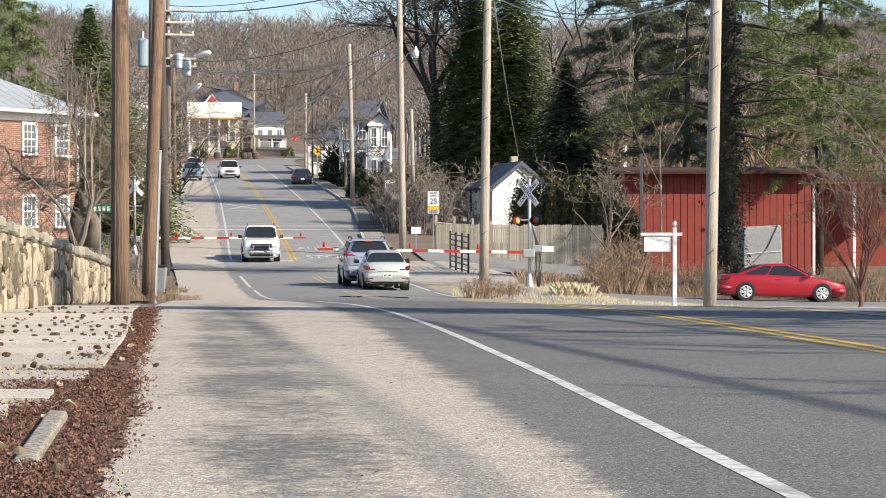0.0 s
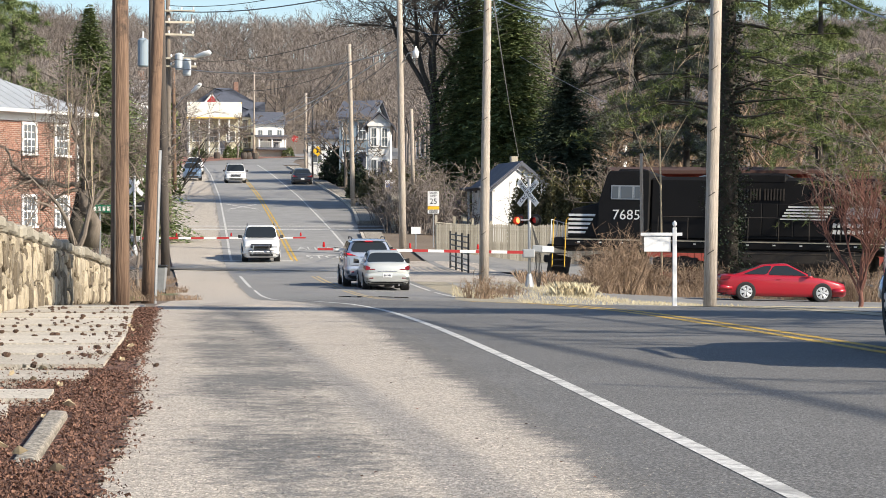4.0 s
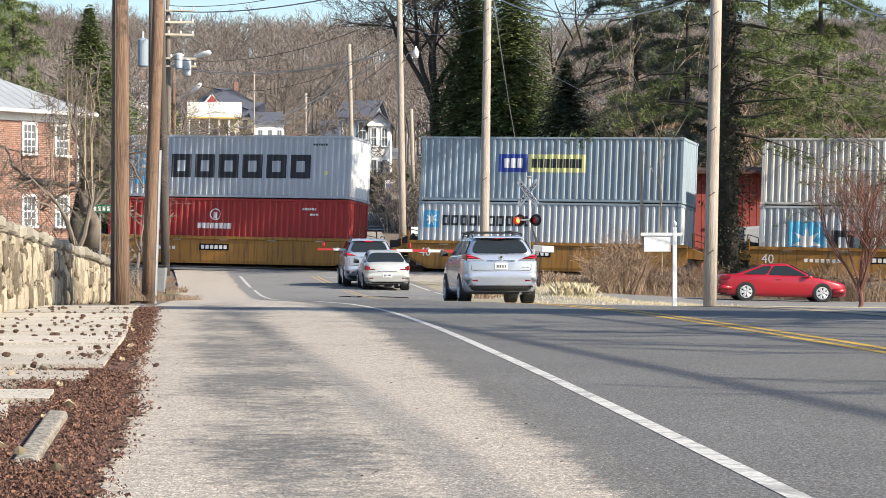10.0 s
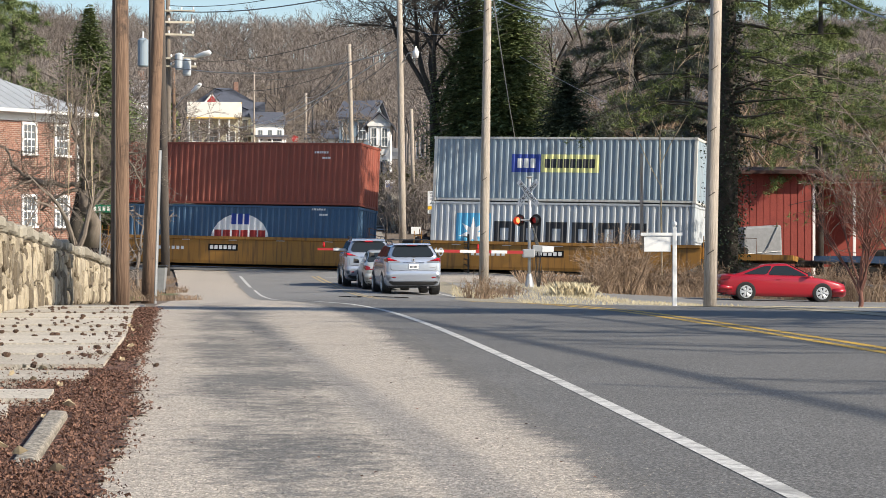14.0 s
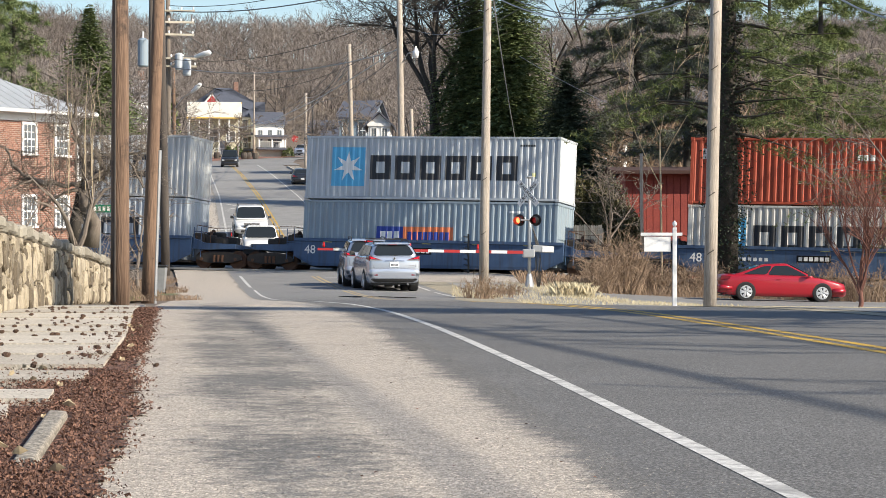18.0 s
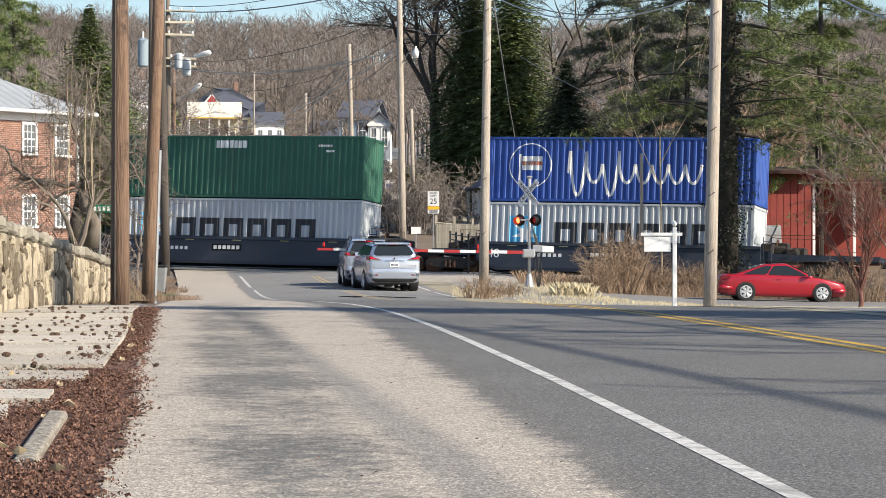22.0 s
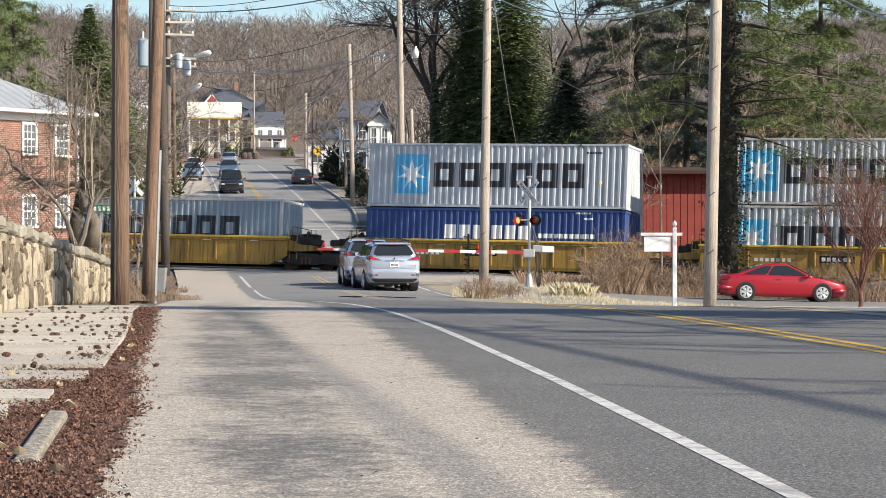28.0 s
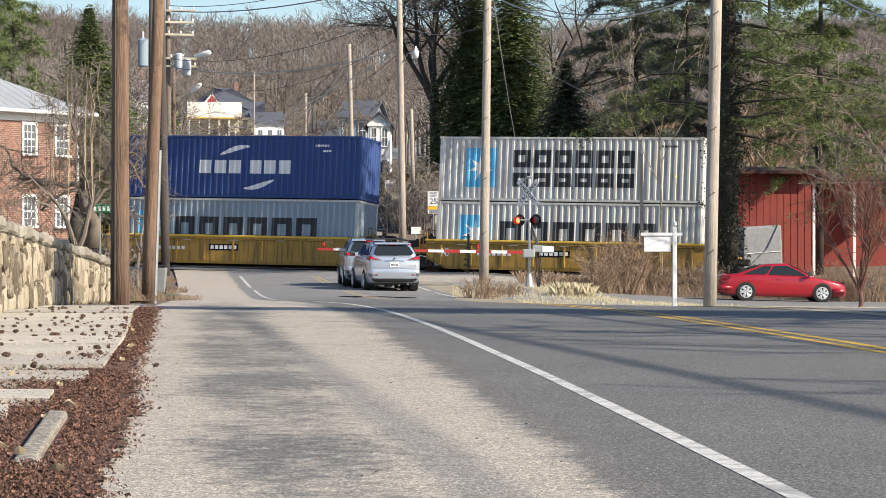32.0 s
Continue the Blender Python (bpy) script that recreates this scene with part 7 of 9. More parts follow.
yy = 28.8
while yy < 45.8:
    w = rs.uniform(0.12, 0.26)
    z = ground_z(wall_x(yy), yy) - 0.02
    top = wall_top(yy + w / 2) - 0.13
    while z < top - 0.05:
        h = rs.uniform(0.18, 0.55)
        h = min(h, top - z)
        part("stone", stone_piece(wall_x(yy + w / 2), yy + w / 2 + rs.uniform(-0.03, 0.03), z + h / 2, w * rs.uniform(0.9, 1.12), h * 1.0, rs.uniform(0.015, 0.085)), M["stone"], wall)
        z += h
    yy += w
yy = 26.0
while yy < 45.6:
    w = rs.uniform(0.3, 0.55)
    q = Vector((wall_x(yy) - 0.20, yy + w / 2, wall_top(yy) - 0.05))
    g = Geo().box(q, (rs.uniform(0.46, 0.56), w * 0.96, rs.uniform(0.10, 0.17)), b=0.03, rz=rs.uniform(-0.1, 0.1), ry=rs.uniform(-0.12, 0.12), rx=rs.uniform(-0.12, 0.06))
    part("cap_stone", g, M["cap"], wall)
    yy += w

# dead leaves along the kerb line
def litter_edge(y):
    return verge_left(y) + 0.05 + 0.13 * smooth01(8.5, 13, y) + 0.045 * math.sin(y * 4.7) * math.sin(y * 2.1 + 1) + 0.03 * math.sin(y * 13.0) + 0.015 * math.sin(y * 29.0)


g = Geo()
for i in range(100000):
    t = rs.random()
    y = 7.5 + 26 * t ** 1.7
    a, b = litter_edge(y), slab_edge(y) - 0.10
    c = rs.gauss((a + b) / 2 - 0.06, 0.16 + 0.1 * (y < 16))
    if rs.random() < 0.10 * (y < 17):
        c = rs.uniform(-4.4, a)
    if y < 17 and rs.random() < 0.36:
        c = rs.uniform(-3.9, a - 0.05)

    x = c + 0.02 * math.sin(y * 3.1) * math.sin(y * 7.7 + 1)
    if x < slab_edge(y) + 0.25 and (16.0 < y < 17.8) and rs.random() < 0.93:
        continue
    if abs(x + 1.515 + (y - 9.2) * 0.106) < 0.075 and 9.1 < y < 12.0:
        continue
    if y < 16.2 and rs.random() < 0.62 and any(y0 < y < y1 and x < x1 + 0.05 * math.sin(y * 11) for y0, y1, x1 in ((14.75, 15.8, -2.1), (12.75, 13.6, -1.98), (11.75, 12.4, -2.02), (9.35, 9.95, -1.74))):
        continue
    if x > a + 0.01 + 0.10 * rs.random() ** 4 or (y > 17.8 and x < slab_edge(y) + 0.02 and rs.random() < 0.985):
        continue
    if x < a - 0.25 and math.sin(x * 5.1 + y * 0.7) + math.sin(y * 4.3 - x * 1.7) + 0.6 * math.sin(y * 9.1 + x * 6) > 0.35 and rs.random() < 0.8:
        continue
    z = ground_z(x, y) + (0.05 if x < slab_edge(y) and y > 16.8 else 0.018) + rs.uniform(0, 0.03)
    s, an, ti = rs.choice((0.003, 0.004, 0.004, 0.005, 0.005, 0.006, 0.006, 0.007, 0.009, 0.012)) * rs.uniform(0.6, 1.1) * (0.75 + 0.035 * y), rs.uniform(0, 6.28), rs.uniform(-0.6, 0.6)
    ca, sa = math.cos(an) * s, math.sin(an) * s
    k = len(g.v)
    g.v += [(x - ca, y - sa, z), (x + sa * 0.5, y - ca * 0.5, z + ti * s * 0.7), (x + ca, y + sa, z + 0.006), (x - sa * 0.5, y + ca * 0.5, z - ti * s * 0.3 + 0.008)]
    g.f.append((k, k + 1, k + 2, k + 3))
tagged(part("leaf_litter", g, M["litter"], None), "drift of reddish-brown dead leaves and bark along the kerb", "leaves", kind="stuff")
g = Geo()
for i in range(26):
    y = 8.2 + 20 * rs.random() ** 1.3
    x = rs.uniform(slab_edge(y) - 0.9 * (y < 17), verge_left(y) + 0.1)
    z, an, s = ground_z(x, y) + 0.05, rs.uniform(0, 6.28), rs.uniform(0.018, 0.04)
    ca, sa = math.cos(an) * s, math.sin(an) * s
    up = rs.uniform(0.01, 0.035)
    k = len(g.v)
    g.v += [(x - ca, y - sa, z), (x + sa * 0.6, y - ca * 0.6, z + up), (x + ca, y + sa, z + up * 0.3), (x - sa * 0.6, y + ca * 0.6, z + up * 0.8), (x, y, z - 0.005)]
    g.f += [(k, k + 1, k + 4), (k + 1, k + 2, k + 4), (k + 2, k + 3, k + 4), (k + 3, k, k + 4)]
tagged(part("pale_leaves", g, M["twig_pale"], None), "curled pale tan dead leaves among the litter", "leaves", kind="stuff")
sheet("litter_bed", lambda y: [litter_edge(y) - 0.03 + (slab_edge(y) - 0.25 - litter_edge(y)) * i / 4 for i in range(5)], steps((6, 33, 0.05)), 0.012, M["litter_mat"], "dark mat of rotting leaves along the kerb")

rings = []
for i in range(7):
    t = i / 6
    rings.append((0.05 * t - 0.025, 0.021 * math.sin(math.pi * (0.12 + 0.8 * t)) ** 0.8))
cone_g = Geo()
for i, (h, r) in enumerate(rings):
    for j in range(9):
        a = 2 * math.pi * (j + 0.5 * (i % 2)) / 9
        k = 1.0 if j % 2 else 0.72
        cone_g.v.append((h, r * k * math.cos(a), r * k * math.sin(a)))
for i in range(6):
    for j in range(9):
        cone_g.f.append((i * 9 + j, i * 9 + (j + 1) % 9, (i + 1) * 9 + (j + 1) % 9, (i + 1) * 9 + j))
cone_me = tidy(mesh_of("pine_cone", cone_g, M["cone"]))
for i in range(190):
    y = rs.uniform(15.9, 33)
    x = rs.uniform(wall_x(y) + 0.3, slab_edge(y) + 0.25)
    if rs.random() < 0.03:
        x = verge_left(y) + rs.uniform(-0.05, 0.22) * (1 + rs.random())
    s = rs.uniform(0.55, 0.95)
    on = x < slab_edge(y) - 0.02
    ob = new("pine_cone", cone_me)
    ob.matrix_basis = pose(x, y, ground_z(x, y) + (0.058 if on else 0.016), 0, rs.uniform(-15, 15), rs.uniform(0, 360)) @ Matrix.Diagonal((s * 1.2, s * 1.2, s * 1.1, 1))
    tagged(ob, "small brown fallen pine cone on the pavement", "pine cone", "fallen cones")
# loose leaves and pebbles on the shoulder
g = Geo()
for i in range(80):
    y = 8 + 30 * rs.random() ** 1.4
    x = rs.uniform(verge_left(y) + 0.2, road_x(y) - 3.6)
    z = ground_z(x, y) + 0.005
    s, an = rs.uniform(0.004, 0.014), rs.uniform(0, 6.28)
    k = len(g.v)
    ca, sa = math.cos(an) * s, math.sin(an) * s
    g.v += [(x - ca, y - sa, z), (x + sa, y - ca, z + 0.006), (x + ca, y + sa, z + s * 0.6), (x - sa, y + ca, z + 0.004)]
    g.f.append((k, k + 1, k + 2, k + 3))
tagged(part("loose_leaves", g, M["litter"], None), "scattered dead leaves on the sandy shoulder", "leaves", kind="stuff")
g = Geo()
for i in range(26000):
    y = 7.6 + 20 * rs.random() ** 1.6
    a, b = verge_left(y), road_x(y) - 3.2
    t = rs.random()
    x = a + 0.05 + (b - a) * t * 0.97
    if t > 0.75 and rs.random() < 0.7 * (t - 0.75) / 0.25 + 0.2:
        continue
    s = rs.choice((0.0009, 0.0011, 0.0013, 0.0016, 0.002, 0.003)) * rs.uniform(0.7, 1.1) * (0.75 + 0.02 * y)
    z = ground_z(x, y)
    k = len(g.v)
    g.v += [(x - s, y - s, z), (x + s, y - s * 0.7, z), (x, y + s, z), (x, y, z + s * 1.2)]
    g.f += [(k, k + 1, k + 3), (k + 1, k + 2, k + 3), (k + 2, k, k + 3)]
tagged(part("loose_gravel", g, M["chip"], None), "fine pale loose gravel on the shoulder", "gravel", kind="stuff")

# puddle where the road dips, and a litter bin
g = Geo()
pts = [(0.95 * math.cos(a) * (1 + 0.18 * math.sin(3 * a)), 1.7 * math.sin(a) * (1 + 0.2 * math.sin(2 * a + 1))) for a in [2 * math.pi * i / 24 for i in range(24)]]
g.v = [(-1.867 + x * 1.25, 75.3 + y * 1.3, ground_z(-1.867 + x * 1.25, 75.3 + y * 1.3) + 0.004) for x, y in pts]
g.f = [tuple(range(24))]
tagged(part("puddle", g, M["water"], None), "small dark puddle in the dip of the road", "puddle", kind="structure")
bin_at = (-8.96, 80, 0.284)
ob = thing("litter_bin", "dark grey plastic wheeled bin by the pole", "bin", at=pose(bin_at[0], bin_at[1], ground_z(bin_at[0], bin_at[1])))
part("body", Geo().hull([(-0.2, -0.2, 0.05), (0.2, -0.2, 0.05), (0.2, 0.2, 0.05), (-0.2, 0.2, 0.05)], [(-0.27, -0.27, 0.85), (0.27, -0.27, 0.85), (0.27, 0.27, 0.85), (-0.27, 0.27, 0.85)]), M["tarp"], ob, bevel=0.03)
part("lid", Geo().box((0, 0, 0.89), (0.6, 0.6, 0.07), b=0.03), M["trim"], ob)
for x in (-0.2, 0.2):
    part("wheel", Geo().ring_disc((x, 0.22, 0.1), 0, 0, 0.1, 0.06, 14), M["tyre"], ob)

# ---------------------------------------------------------------- buildings
def window_unit(parent, cx, cz, w, h, y, rows=2, cols=2, frame_mat="white", shutters=False):
    """A sash window on the wall plane y (its face toward -y): frame, sill, panes, bars."""
    fr = part("window", Geo().box((cx, y - 0.02, cz + h / 2 + 0.05), (w + 0.2, 0.08, 0.11), b=0.01).box((cx - w / 2 - 0.05, y - 0.02, cz), (0.11, 0.08, h), b=0.01).box((cx + w / 2 + 0.05, y - 0.02, cz), (0.11, 0.08, h), b=0.01).box((cx, y - 0.02, cz), (w, 0.07, 0.06)), M[frame_mat], parent, "white sash window frame")
    part("sill", Geo().box((cx, y - 0.06, cz - h / 2 - 0.04), (w + 0.26, 0.16, 0.09), b=0.01), M[frame_mat], fr)
    for r in range(2):
        part("pane", Geo().box((cx, y + 0.0, cz + (r - 0.5) * h / 2), (w, 0.03, h / 2 - 0.03)), M["window"], fr)
    g = Geo()
    for i in range(1, cols):
        g.box((cx - w / 2 + w * i / cols, y - 0.022, cz), (0.03, 0.03, h))
    for i in range(1, rows * 2):
        g.box((cx, y - 0.022, cz - h / 2 + h * i / (rows * 2)), (w, 0.03, 0.025))
    part("glazing_bar", g, M[frame_mat], fr)
    if shutters:
        for s in (-1, 1):
            part("shutter", Geo().box((cx + s * (w / 2 + 0.32), y - 0.02, cz), (0.36, 0.05, h), b=0.01), M["slate"], fr)


def gable_roof(parent, x0, x1, y0, y1, ze, zr, mat, along_x=True, over=0.35, thick=0.14):
    """Two sloping roof slabs; the ridge runs along x or along y."""
    for s in (-1, 1):
        if along_x:
            ym, ya = (y0 + y1) / 2, (y0 - over if s < 0 else y1 + over)
            k = (zr - ze) / (abs((y1 - y0) / 2))
            low = [(x0 - over, ya, ze - over * k), (x1 + over, ya, ze - over * k), (x1 + over, ym, zr), (x0 - over, ym, zr)]
        else:
            xm, xa = (x0 + x1) / 2, (x0 - over if s < 0 else x1 + over)
            k = (zr - ze) / (abs((x1 - x0) / 2))
            low = [(xa, y0 - over, ze - over * k), (xa, y1 + over, ze - over * k), (xm, y1 + over, zr), (xm, y0 - over, zr)]
        g = Geo().hull(low, [(p[0], p[1], p[2] + thick) for p in low])
        part("roof_slope", g, M[mat], parent)


def hip_roof(parent, x0, x1, y0, y1, ze, zr, mat, over=0.5, thick=0.15, seams=0):
    x0, x1, y0, y1 = x0 - over, x1 + over, y0 - over, y1 + over
    d = (y1 - y0) / 2
    r0, r1 = (x0 + d, (y0 + y1) / 2, zr), (x1 - d, (y0 + y1) / 2, zr)
    for q in ([(x0, y0, ze), (x1, y0, ze), r1, r0], [(x1, y1, ze), (x0, y1, ze), r0, r1], [(x0, y1, ze), (x0, y0, ze), r0], [(x1, y0, ze), (x1, y1, ze), r1]):
        g = Geo().hull(q, [(p[0], p[1], p[2] + thick) for p in q])
        sl = part("roof_slope", g, M[mat], parent)
        if seams and len(q) == 4 and q[0][1] < q[2][1]:
            for i in range(1, seams):
                x = x0 + (x1 - x0) * i / seams
                t = min(1.0, (x - x0) / d, (x1 - x) / d)
                a, b = Vector((x, y0, ze + thick)), Vector((x, y0 + (d) * t, ze + thick + (zr - ze) * t))
                part("seam", Geo().tube([a, b], 0.025, 4), M[mat], sl)
        if seams and len(q) == 3 and q[0][0] > 0:
            for i in range(1, 16):
                yy = y0 + (y1 - y0) * i / 16
                t = min((yy - y0) / d, (y1 - yy) / d)
                part("seam", Geo().tube([Vector((x1, yy, ze + thick)), Vector((x1 - d * t, yy, ze + thick + (zr - ze) * t))], 0.025, 4), M[mat], sl)


# two-storey brick house behind the stone wall; its long wall looks across the road
bz = ground_z(-15, 99) - 0.2
house = thing("brick_house", "two-storey red brick house with white windows and metal roof", "house", at=Matrix.Translation((-14.35, 100.0, bz)) @ Matrix.Rotation(math.atan2(0.82, 0.57), 4, "Z"))
HT = 6.0 - bz
LN, DP = 15.0, 9.0
part("wall", Geo().box((-LN / 2, DP / 2, HT / 2 - 0.2), (LN, DP, HT + 0.4)), M["brick"], house, "red brick wall")
part("frieze", Geo().box((-LN / 2, DP / 2, HT - 0.13), (LN + 0.12, DP + 0.12, 0.32), b=0.02), M["white"], house, "white frieze board")
part("gutter", Geo().tube([(-LN - 0.5, -0.52, HT + 0.06), (0.55, -0.52, HT + 0.06)], 0.075, 8), M["white"], house, "white gutter")
part("gutter", Geo().tube([(0.55, -0.52, HT + 0.06), (0.55, DP + 0.5, HT + 0.06)], 0.075, 8), M["white"], house, "white gutter")
hip_roof(house, -LN, 0, 0, DP, HT + 0.05, HT + 2.5, "tin", 0.55, 0.1, 30)
for x in (-0.12, -5.35, -10.5):
    part("downpipe", Geo().tube([(x, -0.5, HT), (x, -0.1, HT - 0.35), (x, -0.08, 0.1)], 0.05, 8), M["white"], house, "white downpipe")
for cx in (-0.95, -2.75, -6.2, -8.2, -11.2, -13.2):
    for cz in (HT - 0.98, HT - 3.75):
        window_unit(house, cx, cz, 0.62, 1.12, 0.0, 2, 3)
g = Geo().box((-LN + 3, DP * 0.55, HT + 2.2), (0.9, 0.7, 2.2), b=0.03)
part("chimney", g, M["brick"], house)

# small white house by the crossing
zx = ground_z(4.6, 151)
sm = thing("small_house", "small white gabled house with dark roof and chimney", "house", at=pose(4.6, 150.5, zx, 0, 0, 12))
zt = 4.5 - zx
za = 5.9 - zx
part("wall", Geo().prism([(-1.72, -0.3), (1.72, -0.3), (1.72, zt), (0, za - 0.06), (-1.72, zt)], 1, 0, 5.5), M["white"], sm, "white painted wall")
gable_roof(sm, -1.72, 1.72, 0, 5.5, zt, za, "slate", False, 0.28, 0.12)
part("chimney", Geo().box((0.35, 3.2, za + 0.05), (0.42, 0.42, 0.9), b=0.03), M["fence"], sm, "pale brick chimney")
window_unit(sm, 0.15, zt - 0.55, 0.6, 0.8, 0.0, 1, 2)
for s in (-1, 1):
    a, b = Vector((s * 2.0, -0.3, zt - 0.28)), Vector((0, -0.3, za))
    part("barge_board", Geo().hull([a, b, b - Vector((0, 0, 0.14)), a - Vector((0, 0, 0.14))], [p + Vector((0, -0.03, 0)) for p in (a, b, b - Vector((0, 0, 0.14)), a - Vector((0, 0, 0.14)))]), M["slate"], sm)
for i in range(4):
    part("porch_post", Geo().box((-2.1, 0.6 + i * 1.4, zt / 2 - 0.2), (0.12, 0.12, zt)), M["white"], sm)
part("porch_roof", Geo().box((-2.05, 2.7, zt - 0.15), (1.0, 5.4, 0.1), ry=0.25), M["slate"], sm)

# red board barn behind the track
BY = 150.0
bx0, bx1 = 10.767, 21.733
bzz = ground_z(15, BY) - 0.3
barn = thing("barn", "red vertical-board barn with a dark metal roof", "barn", at=pose(bx0, BY, bzz))
BW = bx1 - bx0
bt = 5.32 - bzz
part("wall", Geo().box((BW / 2, 4.0, bt / 2), (BW, 7.8, bt)), M["barn"], barn, "red board wall")
nb = 27
for i in range(nb):
    w = BW / nb
    part("board", Geo().box((w * (i + 0.5), 0.07, bt / 2), (w - 0.035, 0.05, bt), b=0.006), M["barn"], barn)
rk = 5.5 - bzz
gable_roof(barn, 0, BW, 0, 7.9, bt + 0.06, bt + 0.36, "barn_roof", True, 0.85, 0.10)
part("fascia", Geo().box((BW / 2, -0.87, bt - 0.02), (BW + 1.7, 0.05, 0.16)), M["barn_roof"], barn)
part("door_leaf", Geo().box((BW * 0.63, 0.0, 1.55), (2.2, 0.07, 3.0), b=0.01), M["barn"], barn)
part("door_track", Geo().box((BW * 0.63, -0.02, 3.15), (4.6, 0.08, 0.1)), M["barn_roof"], barn)
shed = thing("open_shed", "low open shed with white posts beside the barn", "shed", at=pose(bx1 + 0.1, BY + 0.4, bzz))
for i in range(4):
    part("post", Geo().box((0.1 + i * 2.4, 0, bt / 2 - 0.3), (0.16, 0.16, bt - 0.6), b=0.01), M["white"], shed, "white post")
part("beam", Geo().box((3.7, 0, bt - 0.55), (7.8, 0.18, 0.16), b=0.01), M["white"], shed)
part("roof", Geo().box((3.8, 2.6, bt - 0.25), (8.2, 6.2, 0.12), rx=0.08), M["barn_roof"], shed)
part("back_wall", Geo().box((3.8, 5.4, bt / 2 - 0.3), (8.0, 0.15, bt - 0.4)), M["barn"], shed)
tr = (17.796, 143, 0.133)
ob = thing("covered_trailer", "box trailer under a grey tarpaulin before the barn", "trailer", at=pose(tr[0], tr[1], ground_z(tr[0], tr[1]), 0, 0, 12))
ht = 2.15 - ground_z(tr[0], tr[1])
g = Geo().hull([(-1.25, -0.8, 0.35), (1.15, -0.8, 0.35), (1.15, 0.8, 0.35), (-1.25, 0.8, 0.35)], [(-1.2, -0.75, ht - 0.12), (1.05, -0.75, ht), (1.05, 0.75, ht), (-1.2, 0.75, ht - 0.12)])
part("tarpaulin", g, M["tarp"], ob, bevel=0.12)
part("tarpaulin_fold", Geo().tube([(-1.06, -0.84, 0.7), (0.2, -0.86, ht * 0.6), (0.8, -0.80, ht - 0.1)], 0.05, 6), M["tarp"], ob)
part("rope", Geo().tube([(-1.08, -0.82, ht * 0.5), (1.0, -0.82, ht * 0.55)], 0.02, 5), M["white"], ob)
for sd in (-1, 1):
    part("wheel", Geo().ring_disc((0.1, sd * 0.85, 0.32), 1, 0, 0.32, 0.2, 18), M["tyre"], ob)
part("trailer_frame", Geo().box((-0.4, 0, 0.38), (3.2, 1.4, 0.1)), M["under"], ob)

# board fence, gate and low walls beyond the track
fence = thing("board_fence", "weathered grey board fence behind the track", "fence", kind="structure")
f0, f1 = Vector((-0.356, 133.5, 0.118)), Vector((8.272, 132, 0.008))
nf = 72
for i in range(nf):
    t = (i + 0.5) / nf
    p = f0 + (f1 - f0) * t
    gz = ground_z(p.x, p.y)
    top = 0.8 + (441 - (396 + 2 * t)) * p.y / 4500 + rs.uniform(-0.03, 0.03)
    w = (f1 - f0).length / nf
    part("board", Geo().prism([(-w / 2 + 0.008, gz - 0.2), (w / 2 - 0.008, gz - 0.2), (w / 2 - 0.008, top - 0.06), (0, top), (-w / 2 + 0.008, top - 0.06)], 1, -0.012, 0.012), M["fence"], fence, at=pose(p.x, p.y, 0, 0, 0, math.degrees(math.atan2(f1.y - f0.y, f1.x - f0.x)) + rs.uniform(-2, 2)))
for i in range(10):
    p = f0 + (f1 - f0) * (i / 9)
    part("post", Geo().box((p.x, p.y + 0.09, ground_z(p.x, p.y) + 0.95), (0.12, 0.12, 1.9)), M["fence"], fence)
for zz in (0.5, 1.5):
    a, b = f0 + Vector((0, 0.05, 0)), f1 + Vector((0, 0.05, 0))
    part("fence_rail", Geo().tube([(a.x, a.y, ground_z(a.x, a.y) + zz), (b.x, b.y, ground_z(b.x, b.y) + zz)], 0.04, 4), M["fence"], fence)
g0, g1 = Vector((0.347, 120, -0.133)), Vector((1.12, 112, -0.121))
gate = thing("metal_gate", "black tubular metal gate beside the track", "gate")
hgt = 1.5
for i in range(7):
    z = 0.1 + hgt * i / 6
    part("bar", Geo().tube([(g0.x, g0.y, ground_z(g0.x, g0.y) + z), (g1.x, g1.y, ground_z(g1.x, g1.y) + z)], 0.03, 6), M["black"], gate)
for t in (0, 0.33, 0.66, 1):
    p = g0 + (g1 - g0) * t
    part("upright", Geo().tube([(p.x, p.y, ground_z(p.x, p.y) - 0.1), (p.x, p.y, ground_z(p.x, p.y) + 1.75)], 0.045, 8), M["black"], gate)
rw = thing("retaining_wall", "rough grey stone retaining wall on the hillside", "wall", kind="structure")
a0 = Vector((-3.556, 160, 2.436))
for i in range(9):
    for j in range(6):
        y = 152 + i * 1.9
        x = road_x(y) + HALF + 2.2 + park(y)
        part("stone", Geo().box((x + 0.2, y + (j % 2) * 0.5, ground_z(x, y) + 0.15 + 0.32 * j), (0.5, 1.8, 0.31), b=0.05, rz=rs.uniform(-0.05, 0.05)), M["cap"], rw)


